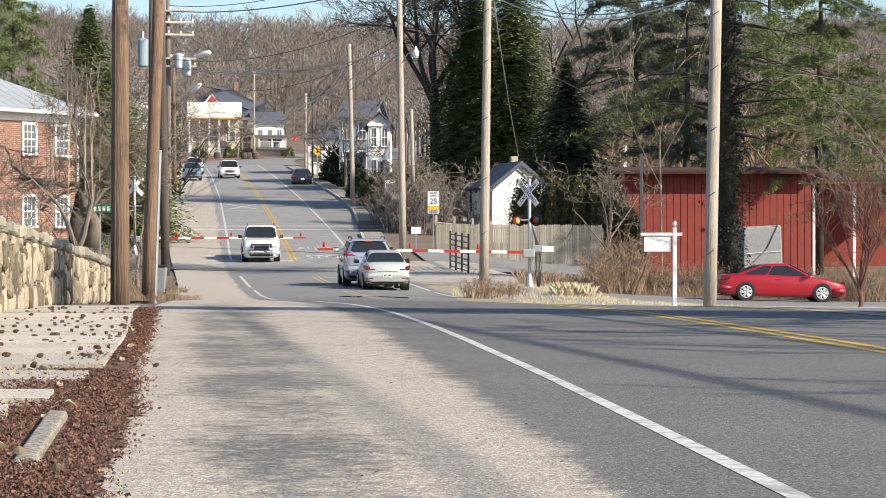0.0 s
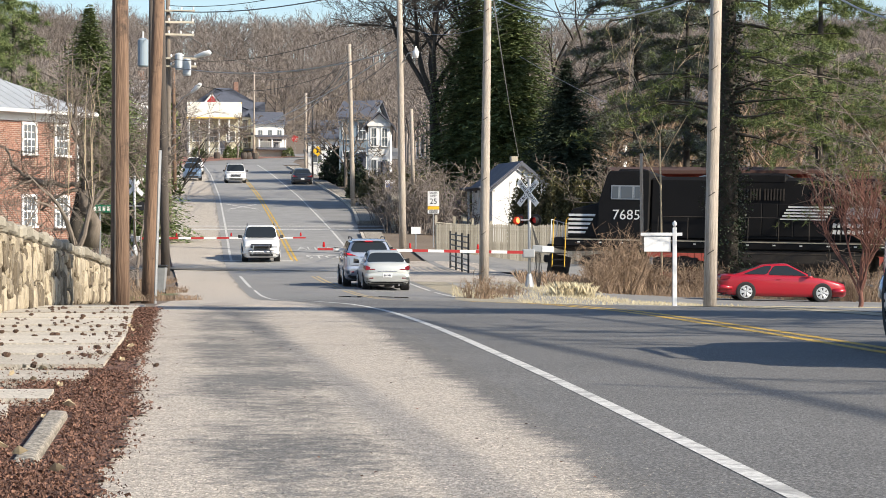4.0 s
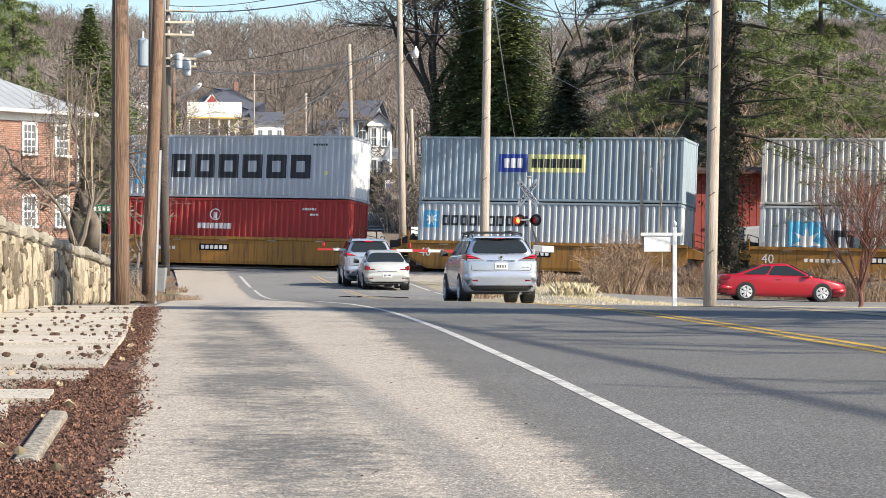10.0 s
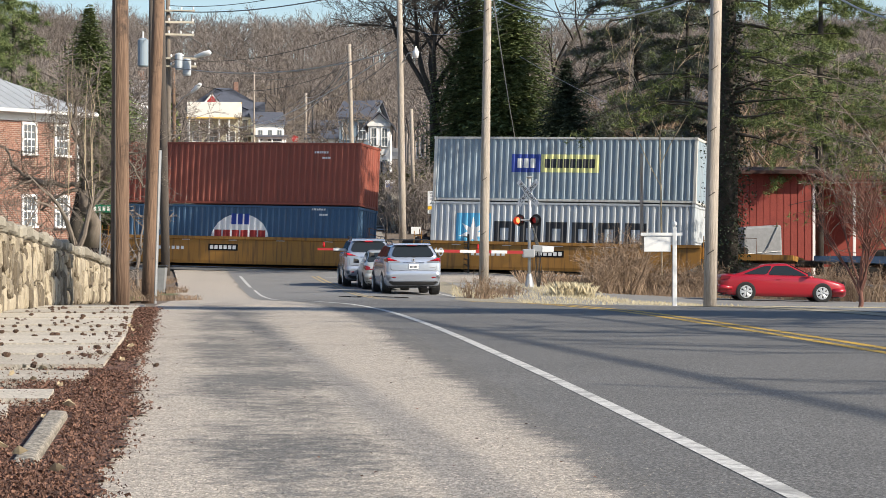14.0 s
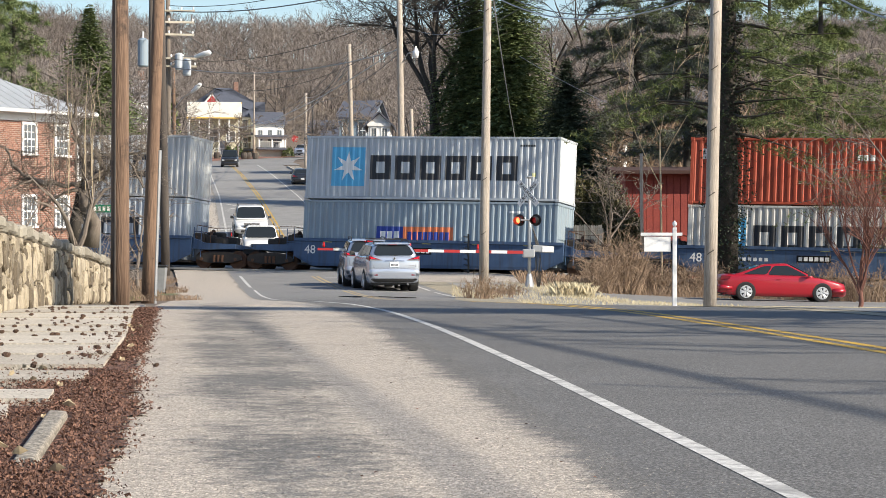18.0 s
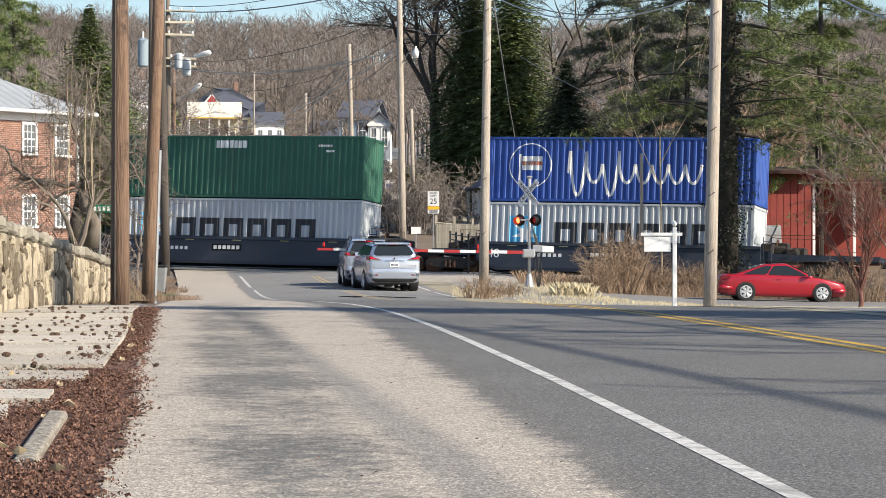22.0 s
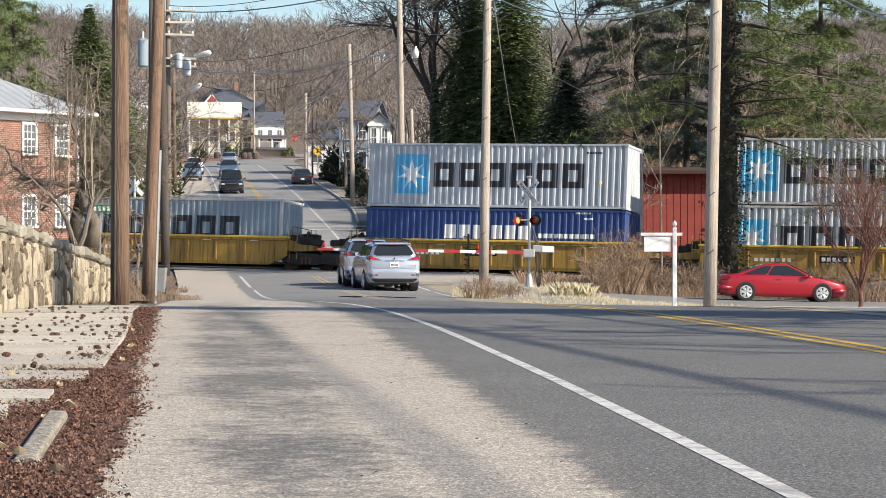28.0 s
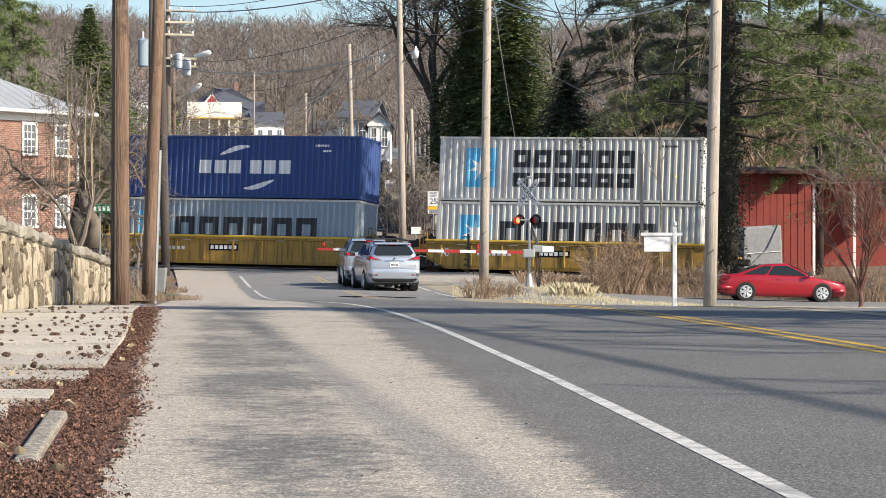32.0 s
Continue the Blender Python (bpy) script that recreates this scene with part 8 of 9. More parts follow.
# ---------------------------------------------------------------- village houses on the hill
def porch(parent, x0, x1, y, z0, z1, n, deep=2.2, mat="white"):
    part("porch_floor", Geo().box(((x0 + x1) / 2, y - deep / 2, z0 - 0.15), (x1 - x0, deep, 0.3)), M["slate"], parent)
    part("porch_roof", Geo().box(((x0 + x1) / 2, y - deep / 2 - 0.1, z1 + 0.12), (x1 - x0 + 0.5, deep + 0.5, 0.22), rx=0.08), M["slate"], parent)
    part("porch_beam", Geo().box(((x0 + x1) / 2, y - deep + 0.15, z1 - 0.14), (x1 - x0, 0.25, 0.35)), M[mat], parent)
    for i in range(n):
        x = x0 + 0.2 + (x1 - x0 - 0.4) * i / (n - 1)
        part("column", Geo().tube([(x, y - deep + 0.15, z0), (x, y - deep + 0.15, z1 - 0.3)], 0.14, 10), M[mat], parent, "white round column")
    g = Geo()
    g.box(((x0 + x1) / 2, y - deep + 0.1, z0 + 0.85), (x1 - x0, 0.06, 0.06))
    for i in range(int((x1 - x0) / 0.3)):
        g.box((x0 + 0.15 + i * 0.3, y - deep + 0.1, z0 + 0.45), (0.04, 0.04, 0.8))
    part("porch_rail", g, M[mat], parent)


def village_house(label, px0, px1, ybase, yeave, yridge, d, wall, roof, style="gable", turn=0.0, deep=9.0, cols=3, rows=2, with_porch=False, along_x=True, chimney=True):
    x0, x1 = (px0 - 784) * d / 4500, (px1 - 784) * d / 4500
    zb, ze, zr = [0.8 - (v - 441) * d / 4500 for v in (ybase, yeave, yridge)]
    cx = (x0 + x1) / 2
    gz = min(ground_z(x0, d), ground_z(x1, d), ground_z(x0, d + deep)) - 0.3
    w = x1 - x0
    ob = thing("house", label, "house", "village houses", at=pose(cx, d, gz, 0, 0, turn))
    e, r, bb = ze - gz, zr - gz, max(0.3, zb - gz)
    if style == "gable":
        if along_x:
            part("wall", Geo().box((0, deep / 2, e / 2), (w, deep, e)), M[wall], ob)
            for s in (-1, 1):
                part("gable_end", Geo().prism([(0, e - 0.02), (deep, e - 0.02), (deep / 2, r - 0.1)], 0, s * w / 2 - 0.1, s * w / 2 + 0.0 + (0 if s > 0 else 0.1)), M[wall], ob)
        else:
            part("wall", Geo().prism([(-w / 2, 0), (w / 2, 0), (w / 2, e), (0, r - 0.1), (-w / 2, e)], 1, 0, deep), M[wall], ob)
        gable_roof(ob, -w / 2, w / 2, 0, deep, e, r, roof, along_x, 0.4, 0.15)
    else:
        part("wall", Geo().box((0, deep / 2, e / 2), (w, deep, e)), M[wall], ob)
        hip_roof(ob, -w / 2, w / 2, 0, deep, e, r, roof, 0.5)
    part("cornice", Geo().box((0, -0.05, e - 0.15), (w + 0.2, 0.2, 0.25)), M["white"], ob)
    for i in range(cols):
        for j in range(rows):
            cz = bb + (e - bb) * (j + 0.55) / rows
            window_unit(ob, -w / 2 + w * (i + 0.5) / cols, cz, min(0.95, w / cols * 0.45), min(1.5, (e - bb) / rows * 0.6), 0.0, 1, 2)
    if with_porch:
        porch(ob, -w / 2, w / 2, 0, bb + 0.3, bb + (e - bb) * 0.48, max(3, int(w / 2.2)))
    part("door", Geo().box((w * 0.22, -0.03, bb + 1.05), (0.95, 0.06, 2.1), b=0.01), M["slate"], ob)
    if chimney:
        part("chimney", Geo().box((w * 0.2, deep * 0.55, r + 0.2), (0.7, 0.7, 1.6), b=0.03), M["brick"], ob, "brick chimney")
    return ob, w, e, r


ob, w, e, r = village_house("cream house with a big slate hip roof", 338, 458, 272, 190, 153, 362, "cream", "slate", "hip", 8, 12, 4, 2, False)
part("front_gable", Geo().prism([(-3.25, e + 0.3), (-0.55, e + 0.3), (-1.9, e + 1.95)], 1, -1.2, 4.0), M["white"], ob, "white front gable")
part("gable_panel", Geo().prism([(-2.8, e + 0.45), (-1.0, e + 0.45), (-1.9, e + 1.6)], 1, -1.26, -1.19), M["sign_red"], ob, "red gable panel")
gable_roof(ob, -3.25, -0.55, -1.2, 4.0, e + 0.35, e + 2.0, "slate", False, 0.12, 0.10)


def shop_front():
    """The low cream shop with a flat parapet, a deep porch and yellow trim."""
    d = 345.0
    x0, x1 = (334 - 784) * d / 4500, (424 - 784) * d / 4500
    gz = ground_z((x0 + x1) / 2, d)
    top, soffit = 0.8 + (441 - 181) * d / 4500 - gz, 0.8 + (441 - 210) * d / 4500 - gz
    wd = x1 - x0
    shop = thing("shop", "low cream shop with yellow trim and a deep porch", "shop", "village houses", at=pose((x0 + x1) / 2, d, gz, 0, 0, 6))
    part("wall", Geo().box((0, 6.0, top / 2 - 0.2), (wd, 8.0, top)), M["yellow_house"], shop, "pale yellow wall")
    part("parapet", Geo().box((0, 0.9, (top + soffit) / 2), (wd + 0.5, 2.6, top - soffit), b=0.06), M["cream"], shop, "cream parapet above the porch")
    part("trim", Geo().box((0, -0.42, soffit + 0.06), (wd + 0.6, 0.1, 0.16)), M["sill_yellow"], shop, "yellow trim board")
    part("trim", Geo().box((wd / 2 + 0.25, 0.9, top - 0.1), (0.12, 2.7, 0.2)), M["sill_yellow"], shop, "yellow trim board")
    part("porch_floor", Geo().box((0, 0.9, 0.15), (wd + 0.4, 2.6, 0.5)), M["kerb"], shop)
    for i in range(6):
        part("post", Geo().box((-wd / 2 + 0.1 + (wd - 0.2) * i / 5, -0.2, soffit / 2 + 0.2), (0.16, 0.16, soffit - 0.35)), M["white"], shop)
    for i in range(3):
        window_unit(shop, -wd / 2 + wd * (i + 0.5) / 3, soffit * 0.55, 1.1, 1.3, 2.0, 1, 2)
    part("door", Geo().box((wd * 0.17, 1.98, 1.35), (0.95, 0.06, 2.0), b=0.01), M["slate"], shop)
    g = Geo()
    for i in range(30):
        g.box((-wd / 2 + wd * i / 29, -0.2, 0.85), (0.04, 0.04, 0.8))
    g.box((0, -0.2, 1.25), (wd, 0.06, 0.06))
    part("porch_rail", g, M["white"], shop)


shop_front()
village_house("yellow house with a white columned porch", 424, 462, 268, 208, 180, 356, "yellow_house", "slate", "hip", 10, 8, 2, 2, True, chimney=False)
village_house("white house with a long columned porch", 452, 503, 266, 219, 198, 352, "white", "slate", "gable", 12, 8, 3, 1, True, chimney=False)
for px, d in ((384, 334), (432, 332), (452, 331), (440, 333)):
    x, y = (px - 784) * d / 4500, d
    ob = thing("planter_barrel", "dark wooden half-barrel planter on the brick pavement", "planter", "planters at the bend", at=pose(x, y, ground_z(x, y) + 0.05))
    part("barrel", Geo().tube([(0, 0, 0), (0, 0, 0.4), (0, 0, 0.8)], [0.36, 0.45, 0.38], 12), M["pole_dark"], ob)
    part("soil", Geo().tube([(0, 0, 0.76), (0, 0, 0.82)], 0.33, 12), M["soil"], ob)
village_house("blue-grey cottage with a dark roof", 545, 612, 312, 244, 212, 262, "white", "slate", "gable", -6, 8, 2, 1, False, chimney=False)
village_house("white gabled house behind the pole", 652, 690, 330, 218, 200, 214, "white", "slate", "gable", 0, 9, 2, 2, False, False, chimney=False)
village_house("grey house with a dark roof", 600, 655, 312, 208, 176, 232, "c_bluegrey", "slate", "gable", -8, 9, 2, 2, False, chimney=False)
village_house("white house among bare trees by the road", 232, 262, 330, 170, 140, 240, "white", "tin", "gable", 10, 8, 2, 2, False)
village_house("pale house half hidden by trees", 1040, 1095, 290, 210, 175, 260, "white", "slate", "gable", -10, 9, 3, 2, False)
village_house("pale house behind the pines", 1225, 1275, 250, 178, 150, 300, "c_grey", "slate", "gable", 6, 9, 3, 2, False)
village_house("small dark-roofed house behind the brick house", 160, 200, 330, 262, 236, 150, "c_grey", "slate", "gable", 15, 6, 1, 1, False)
# brick pavement and kerb strip at the bend
sheet("road_bend", lambda y: [lerp_table(y, [(296, -24.9), (310, -26.8), (330, -27.5), (350, -26.2), (366, -23.6), (384, -19.5), (410, -13), (440, -5), (470, 3)]) + o * (1 + 0.8 * smooth01(325, 375, y)) for o in (-4.2, -2.0, 0.0, 3.5, 8.5)], steps((297, 470, 3)), 0.012, M["asphalt_old"], "grey asphalt road bending away at the crest")
sheet("bend_pavement", lambda y: [-38.0 + (lerp_table(y, [(297, -30.6), (308, -30.2), (320, -28.6), (335, -24.2), (345, -20.5), (352, -14.5)]) + 38.0) * i / 6 for i in range(7)], steps((297, 352, 2.5)), 0.05, mk("brick_paving", (0.24, 0.12, 0.085), 0.9, 0, 0.3, 2, 0.3, 20), "reddish brick pavement at the bend")
sheet("lawn", lambda y: [0.082 + i * 2.2 for i in range(9)], steps((158, 200, 3)), 0.05, M["grass"], "pale winter lawn on the slope")
sheet("side_verge", lambda y: [-11.2 + (y - 52) * -0.045 + i * 0.6 for i in range(8)], steps((47, 80, 1)), 0.03, M["lawn"], "green winter grass behind the poles")
sheet("verge", lambda y: [road_x(y) + HALF - 0.03 - 1.05 * smooth01(18, 34, y) * (1 - smooth01(72, 86, y)) + i * 0.62 for i in range(9)], steps((30, 101, 1)), 0.006, M["grass"], "pale dead-grass verge beside the road")

sheet("side_lane", lambda y: [road_x(y) + HALF - 0.55 + 1.7 * smooth01(58, 72, y) + i * 2.2 for i in range(10)], steps((30, 99, 1)), 0.012, M["asphalt_old"], "grey worn asphalt lane beside the road")

# ---------------------------------------------------------------- trees and brush
def limb(g, p, d, length, r, depth, rng, droop=0.0, n=4, kids=3, spread=0.75, wob=0.22, ratio=0.62, rmin=0.006, flat=0):
    """A wandering limb that forks into smaller ones."""
    p, d = Vector(p), Vector(d).normalized()
    pts, rr = [p.copy()], [r]
    segs = 4 if depth > 1 else 3 if depth else 2
    for i in range(segs):
        d = (d + Vector((rng.uniform(-wob, wob), rng.uniform(-wob, wob), rng.uniform(-wob, wob) * 0.6 - droop))).normalized()
        p = p + d * (length / segs)
        pts.append(p.copy())
        rr.append(max(rmin, r * (1 - (0.55 if depth else 0.85) * (i + 1) / segs)))
    g.tube(pts, rr, n if depth > 1 else 3, cap=False)
    if depth <= 0:
        return
    for i in range(flat if flat and depth == 1 else kids):
        t = rng.uniform(0.35, 1.0)
        k = min(segs - 1, int(t * segs))
        q = pts[k] + (pts[k + 1] - pts[k]) * (t * segs - k)
        a = Vector((rng.gauss(0, 1), rng.gauss(0, 1), rng.gauss(0, 0.7)))
        e = (d * (1 - spread * 0.5) + a.normalized() * spread + Vector((0, 0, 0.15))).normalized()
        if flat and depth == 1:
            # the last twigs are thin slivers
            m, s = len(g.v), e.cross(Vector((rng.gauss(0, 1), rng.gauss(0, 1), rng.gauss(0, 1)))).normalized() * rmin
            g.v += [tuple(q - s), tuple(q + e * length * ratio * rng.uniform(0.75, 1.3)), tuple(q + s)]
            g.f.append((m, m + 1, m + 2))
            continue
        limb(g, q, e, length * ratio * rng.uniform(0.75, 1.15), max(rmin, rr[k] * 0.6), depth - 1, rng, droop, n, kids, spread, wob, ratio, rmin, flat)


def bare_tree(label, foot, h, r, seed, mat="bark", depth=4, kids=3, lean=(0, 0), spread=0.75, trunk=0.35, reach=1.0, name="bare_tree", group="bare trees", rmin=0.010, top_kids=5, up0=0.7):
    rng = random.Random(seed)
    ob = thing(name, label, "tree", group)
    f = Vector((foot[0], foot[1], ground_z(foot[0], foot[1]) - 0.1)) if len(foot) == 2 else Vector(foot)
    t = f + Vector((lean[0], lean[1], h * trunk))
    g = Geo()
    g.tube([f, f + (t - f) * 0.1, f + (t - f) * 0.5 + Vector((rng.uniform(-.1, .1), 0, 0)), t], [r * 1.35, r * 1.05, r * 0.92, r * 0.8], 9)
    part("trunk", g, M[mat], ob, smooth=True)
    g = Geo()
    for i in range(top_kids):
        a = 2 * math.pi * (i + rng.uniform(0, 0.6)) / top_kids
        up = rng.uniform(up0, up0 + 0.9)
        q = f + (t - f) * (1.0 if i < 2 else rng.uniform(0.65, 1.0))
        limb(g, q, (math.cos(a), math.sin(a), up), h * rng.uniform(0.34, 0.46) * reach, r * 0.55, depth, rng, 0.0, 5, kids, spread, rmin=rmin)
    part("crown", g, M[mat], ob)
    return ob


def needle_bough(g, p, d, length, rng, size, droop=0.25, step=0.16):
    """A conifer bough: flat sprays of needles along it, hanging a little."""
    d = Vector(d).normalized()
    side = d.cross(Vector((0, 0, 1))).normalized()
    n = max(3, int(length / step))
    for i in range(n):
        t = (i + rng.random()) / n
        c = Vector(p) + d * (length * t) - Vector((0, 0, droop * length * t * t))
        w = size * (1.15 - 0.6 * t) * rng.uniform(0.7, 1.2)
        for s in (-1, 1):
            e = (side * s * rng.uniform(0.5, 1.0) + d * rng.uniform(0.3, 0.9) + Vector((0, 0, rng.uniform(-0.45, 0.15)))).normalized()
            f = e.cross(Vector((rng.uniform(-.5, .5), rng.uniform(-.5, .5), 1))).normalized()
            k = len(g.v)
            g.v += [tuple(c - f * w * 0.16), tuple(c + e * w * 0.5 - f * w * 0.27), tuple(c + e * w), tuple(c + e * w * 0.55 + f * w * 0.25)]
            g.f.append((k, k + 1, k + 2, k + 3))


def conifer(label, foot, h, r, seed, mat="needle", rows=44, per=11, size=0.5, base=0.06, name="spruce_tree", power=0.85, zfoot=None):
    rng = random.Random(seed)
    ob = thing(name, label, "tree", "evergreen trees")
    f = Vector((foot[0], foot[1], (ground_z(foot[0], foot[1]) if zfoot is None else zfoot) - 0.1))
    part("trunk", Geo().tube([f, f + Vector((0, 0, h * 0.5)), f + Vector((0, 0, h * 0.98))], [h * 0.018, h * 0.011, 0.02], 8), M["bark_dark"], ob)
    g = Geo()
    for i in range(rows):
        t = base + (1 - base) * (i / rows)
        z = f.z + h * t
        ln = r * (1 - t) ** power * rng.uniform(0.88, 1.12) + 0.12
        m = max(4, int(per * (0.4 + 0.6 * (1 - t))))
        for j in range(m):
            a = 2 * math.pi * (j + rng.random()) / m
            l2 = ln * rng.uniform(0.72, 1.15)
            needle_bough(g, (f.x, f.y, z + rng.uniform(-0.2, 0.2)), (math.cos(a), math.sin(a), 0.22 - 0.35 * (1 - t)), l2, rng, size * (0.55 + 0.45 * (1 - t)), 0.22, 0.2 * size / 0.5)
    part("crown", g, M[mat], ob)
    return ob


def tuft(g, c, rng, size, n=13):
    """A loose pine tuft: thin needles fanned about a point."""
    for i in range(n):
        e = Vector((rng.gauss(0, 1), rng.gauss(0, 1), rng.gauss(0.1, 0.7))).normalized()
        f = e.cross(Vector((rng.uniform(-1, 1), rng.uniform(-1, 1), 1))).normalized() * size * 0.055
        k = len(g.v)
        g.v += [tuple(c - f), tuple(c + e * size), tuple(c + f)]
        g.f.append((k, k + 1, k + 2))


def pine_tree(label, foot, h, r, seed, boughs, mat="pine", trunk_r=0.3, z0=0.25, tip=0.9, size=0.26, n_tuft=26, ivy=False, spread_y=1.0, dark=0.35, crown_top=None):
    rng = random.Random(seed)
    ob = thing("pine_tree", label, "tree", "evergreen trees")
    f = Vector((foot[0], foot[1], ground_z(foot[0], foot[1]) - 0.1))
    part("trunk", Geo().tube([f, f + Vector((0, 0, h * 0.4)), f + Vector((0.1, 0, h * 0.8)), f + Vector((0, 0, h))], [trunk_r * 1.2, trunk_r, trunk_r * 0.6, 0.04], 10), M["bark_dark"], ob, smooth=True)
    g, w, g2 = Geo(), Geo(), Geo()
    for i in range(boughs):
        t = z0 + (tip - z0) * (i + rng.random()) / boughs
        a = rng.uniform(0, 2 * math.pi)
        thin = crown_top and h * t > 12.5
        if thin and rng.random() < 0.5:
            continue
        if crown_top and not thin:
            # the low boughs reach toward the road, so their shade spares part of the train
            a = math.radians(rng.uniform(-215, -140) if rng.random() < 0.25 else rng.uniform(-95, -12))
        ln = r * rng.uniform(0.55, 1.1) * (1.15 - 0.6 * t)
        d = Vector((math.cos(a), math.sin(a) * spread_y, rng.uniform(-0.12, 0.22)))
        p = Vector((f.x, f.y, f.z + h * t))
        bow, way = rng.uniform(-0.10, 0.16), rng.uniform(-0.12, 0.12)
        pts = [p + d * ln * s + Vector((way * ln * math.sin(3 * s), 0, -0.16 * ln * s * s + bow * ln * math.sin(3.1 * s) + 0.05 * math.sin(6 * s + i))) for s in (0, 0.3, 0.6, 1.0)]
        w.tube(pts, [trunk_r * 0.22, trunk_r * 0.13, trunk_r * 0.07, 0.012], 4, cap=False)
        for k in range(n_tuft // 2 if thin else n_tuft):
            s = rng.uniform(0.25, 1.05)
            j = min(2, int(s / 0.34))
            c = pts[0] + (pts[3] - pts[0]) * s + Vector((way * ln * math.sin(3 * s), 0, bow * ln * math.sin(3.1 * s))) * 0.8
            c += Vector((rng.gauss(0, 0.30), rng.gauss(0, 0.30), rng.gauss(0, 0.12) - 0.10 * ln * s * s)) * (0.5 + 0.10 * ln)
            tuft(g if rng.random() > dark else g2, c, rng, size * rng.uniform(0.7, 1.3))
    if crown_top:
        # close-set boughs above the open lower half, added unseen to shade the train
        lo, count, per, big = crown_top
        for i in range(count):
            t = lo + (0.99 - lo) * (i + rng.random()) / count
            a = rng.uniform(0, 2 * math.pi)
            ln = r * rng.uniform(0.6, 1.15) * (1.45 - 1.0 * t)
            p, d = Vector((f.x, f.y, f.z + h * t)), Vector((math.cos(a), math.sin(a), rng.uniform(-0.05, 0.25)))
            w.tube([p, p + d * ln * 0.5, p + d * ln], [trunk_r * 0.22, trunk_r * 0.13, 0.02], 4, cap=False)
            for k in range(per):
                s = rng.uniform(0.12, 1.05)
                tuft(g, p + d * ln * s + Vector((rng.gauss(0, 0.5), rng.gauss(0, 0.5), rng.gauss(0, 0.25))), rng, big * rng.uniform(0.6, 1.2), 9)
    part("limb_wood", w, M["bark_dark"], ob)
    part("crown", g, M[mat], ob)
    part("inner_crown", g2, M["needle"], ob)
    if ivy:
        g = Geo()
        for i in range(16000):
            z = h * 0.92 * rng.random()
            a = rng.uniform(0, 2 * math.pi)
            rr = trunk_r * 1.05 + min(0.62, abs(rng.gauss(0, 0.33))) * (1.0 - 0.3 * z / h) * (1.0 + 0.6 * math.sin(1.9 * z) * math.sin(0.7 * z + 2 * a))
            c = Vector((f.x + math.cos(a) * rr, f.y + math.sin(a) * rr, f.z + z))
            s = rng.uniform(0.03, 0.075)
            e = Vector((rng.gauss(0, 1), rng.gauss(0, 1), rng.gauss(0, 1))).normalized() * s
            q = e.cross(Vector((0.3, 0.2, 1))).normalized() * s * 0.8
            k = len(g.v)
            g.v += [tuple(c - e), tuple(c + q), tuple(c + e), tuple(c - q)]
            g.f.append((k, k + 1, k + 2, k + 3))
        part("ivy", g, M["ivy"], ob, "dark ivy round the trunk")
    return ob


def bush(label, c, rx, ry, h, seed, mat="shrub", n=700, leaf=0.0, name="shrub", stems=60, rmin=0.006, kids=3, depth=2):
    """Upright twiggy brush, or a leafy evergreen if leaf is given."""
    rng = random.Random(seed)
    ob = thing(name, label, "shrub", "shrubs")
    gz = ground_z(c[0], c[1])
    g = Geo()
    for i in range(stems):
        a, q = rng.uniform(0, 6.28), math.sqrt(rng.random())
        p = Vector((c[0] + rx * q * math.cos(a), c[1] + ry * q * math.sin(a), 0))
        p.z = ground_z(p.x, p.y) - 0.05
        hh = h * rng.uniform(0.5, 1.05) * (1 - 0.35 * q * q)
        limb(g, p, (rng.gauss(0, 0.25), rng.gauss(0, 0.25), 1), hh, 0.012 + 0.006 * h, depth, rng, 0.0, 3, kids, 0.8, 0.18, 0.5, rmin)
    part("branch_work", g, M[mat if not leaf else "bark_dark"], ob)
    if leaf:
        g = Geo()
        for i in range(n):
            a, b, q = rng.uniform(0, 6.28), math.asin(rng.uniform(-0.1, 1)), rng.uniform(0.55, 1.0) ** 0.5
            bump_r = 1 + 0.18 * math.sin(3 * a + seed) + 0.12 * math.sin(7 * a)
            p = Vector((c[0] + rx * q * math.cos(a) * math.cos(b) * bump_r, c[1] + ry * q * math.sin(a) * math.cos(b) * bump_r, gz + 0.05 + h * q * max(0.02, math.sin(b)) * bump_r))
            s = leaf * rng.uniform(0.6, 1.3)
            e = Vector((rng.gauss(0, 1), rng.gauss(0, 1), rng.gauss(0, 1))).normalized() * s
            f = e.cross(Vector((0.2, 0.3, 1))).normalized() * s * 0.6
            k = len(g.v)
            g.v += [tuple(p - e), tuple(p + f), tuple(p + e), tuple(p - f)]
            g.f.append((k, k + 1, k + 2, k + 3))
        part("foliage", g, M[mat], ob)
    return ob


def at_ground(px, d):
    return ((px - 784) * d / 4500, d)


# bare pruned tree and pale shoots by the stone wall
def knobby(pts, r, rng):
    """A crooked, swollen run of points with radii through the points given."""
    out = []
    n = len(pts)
    for i in range(n - 1):
        a, b = Vector(pts[i]), Vector(pts[i + 1])
        for j in range(4):
            t = (i + j / 4) / (n - 1)
            p = a + (b - a) * (j / 4) + Vector((rng.gauss(0, 0.03), rng.gauss(0, 0.03), rng.gauss(0, 0.03)))
            out.append((p, r * (1 - 0.6 * t) * rng.uniform(0.75, 1.35)))
    out.append((Vector(pts[-1]), r * 0.4))
    return out


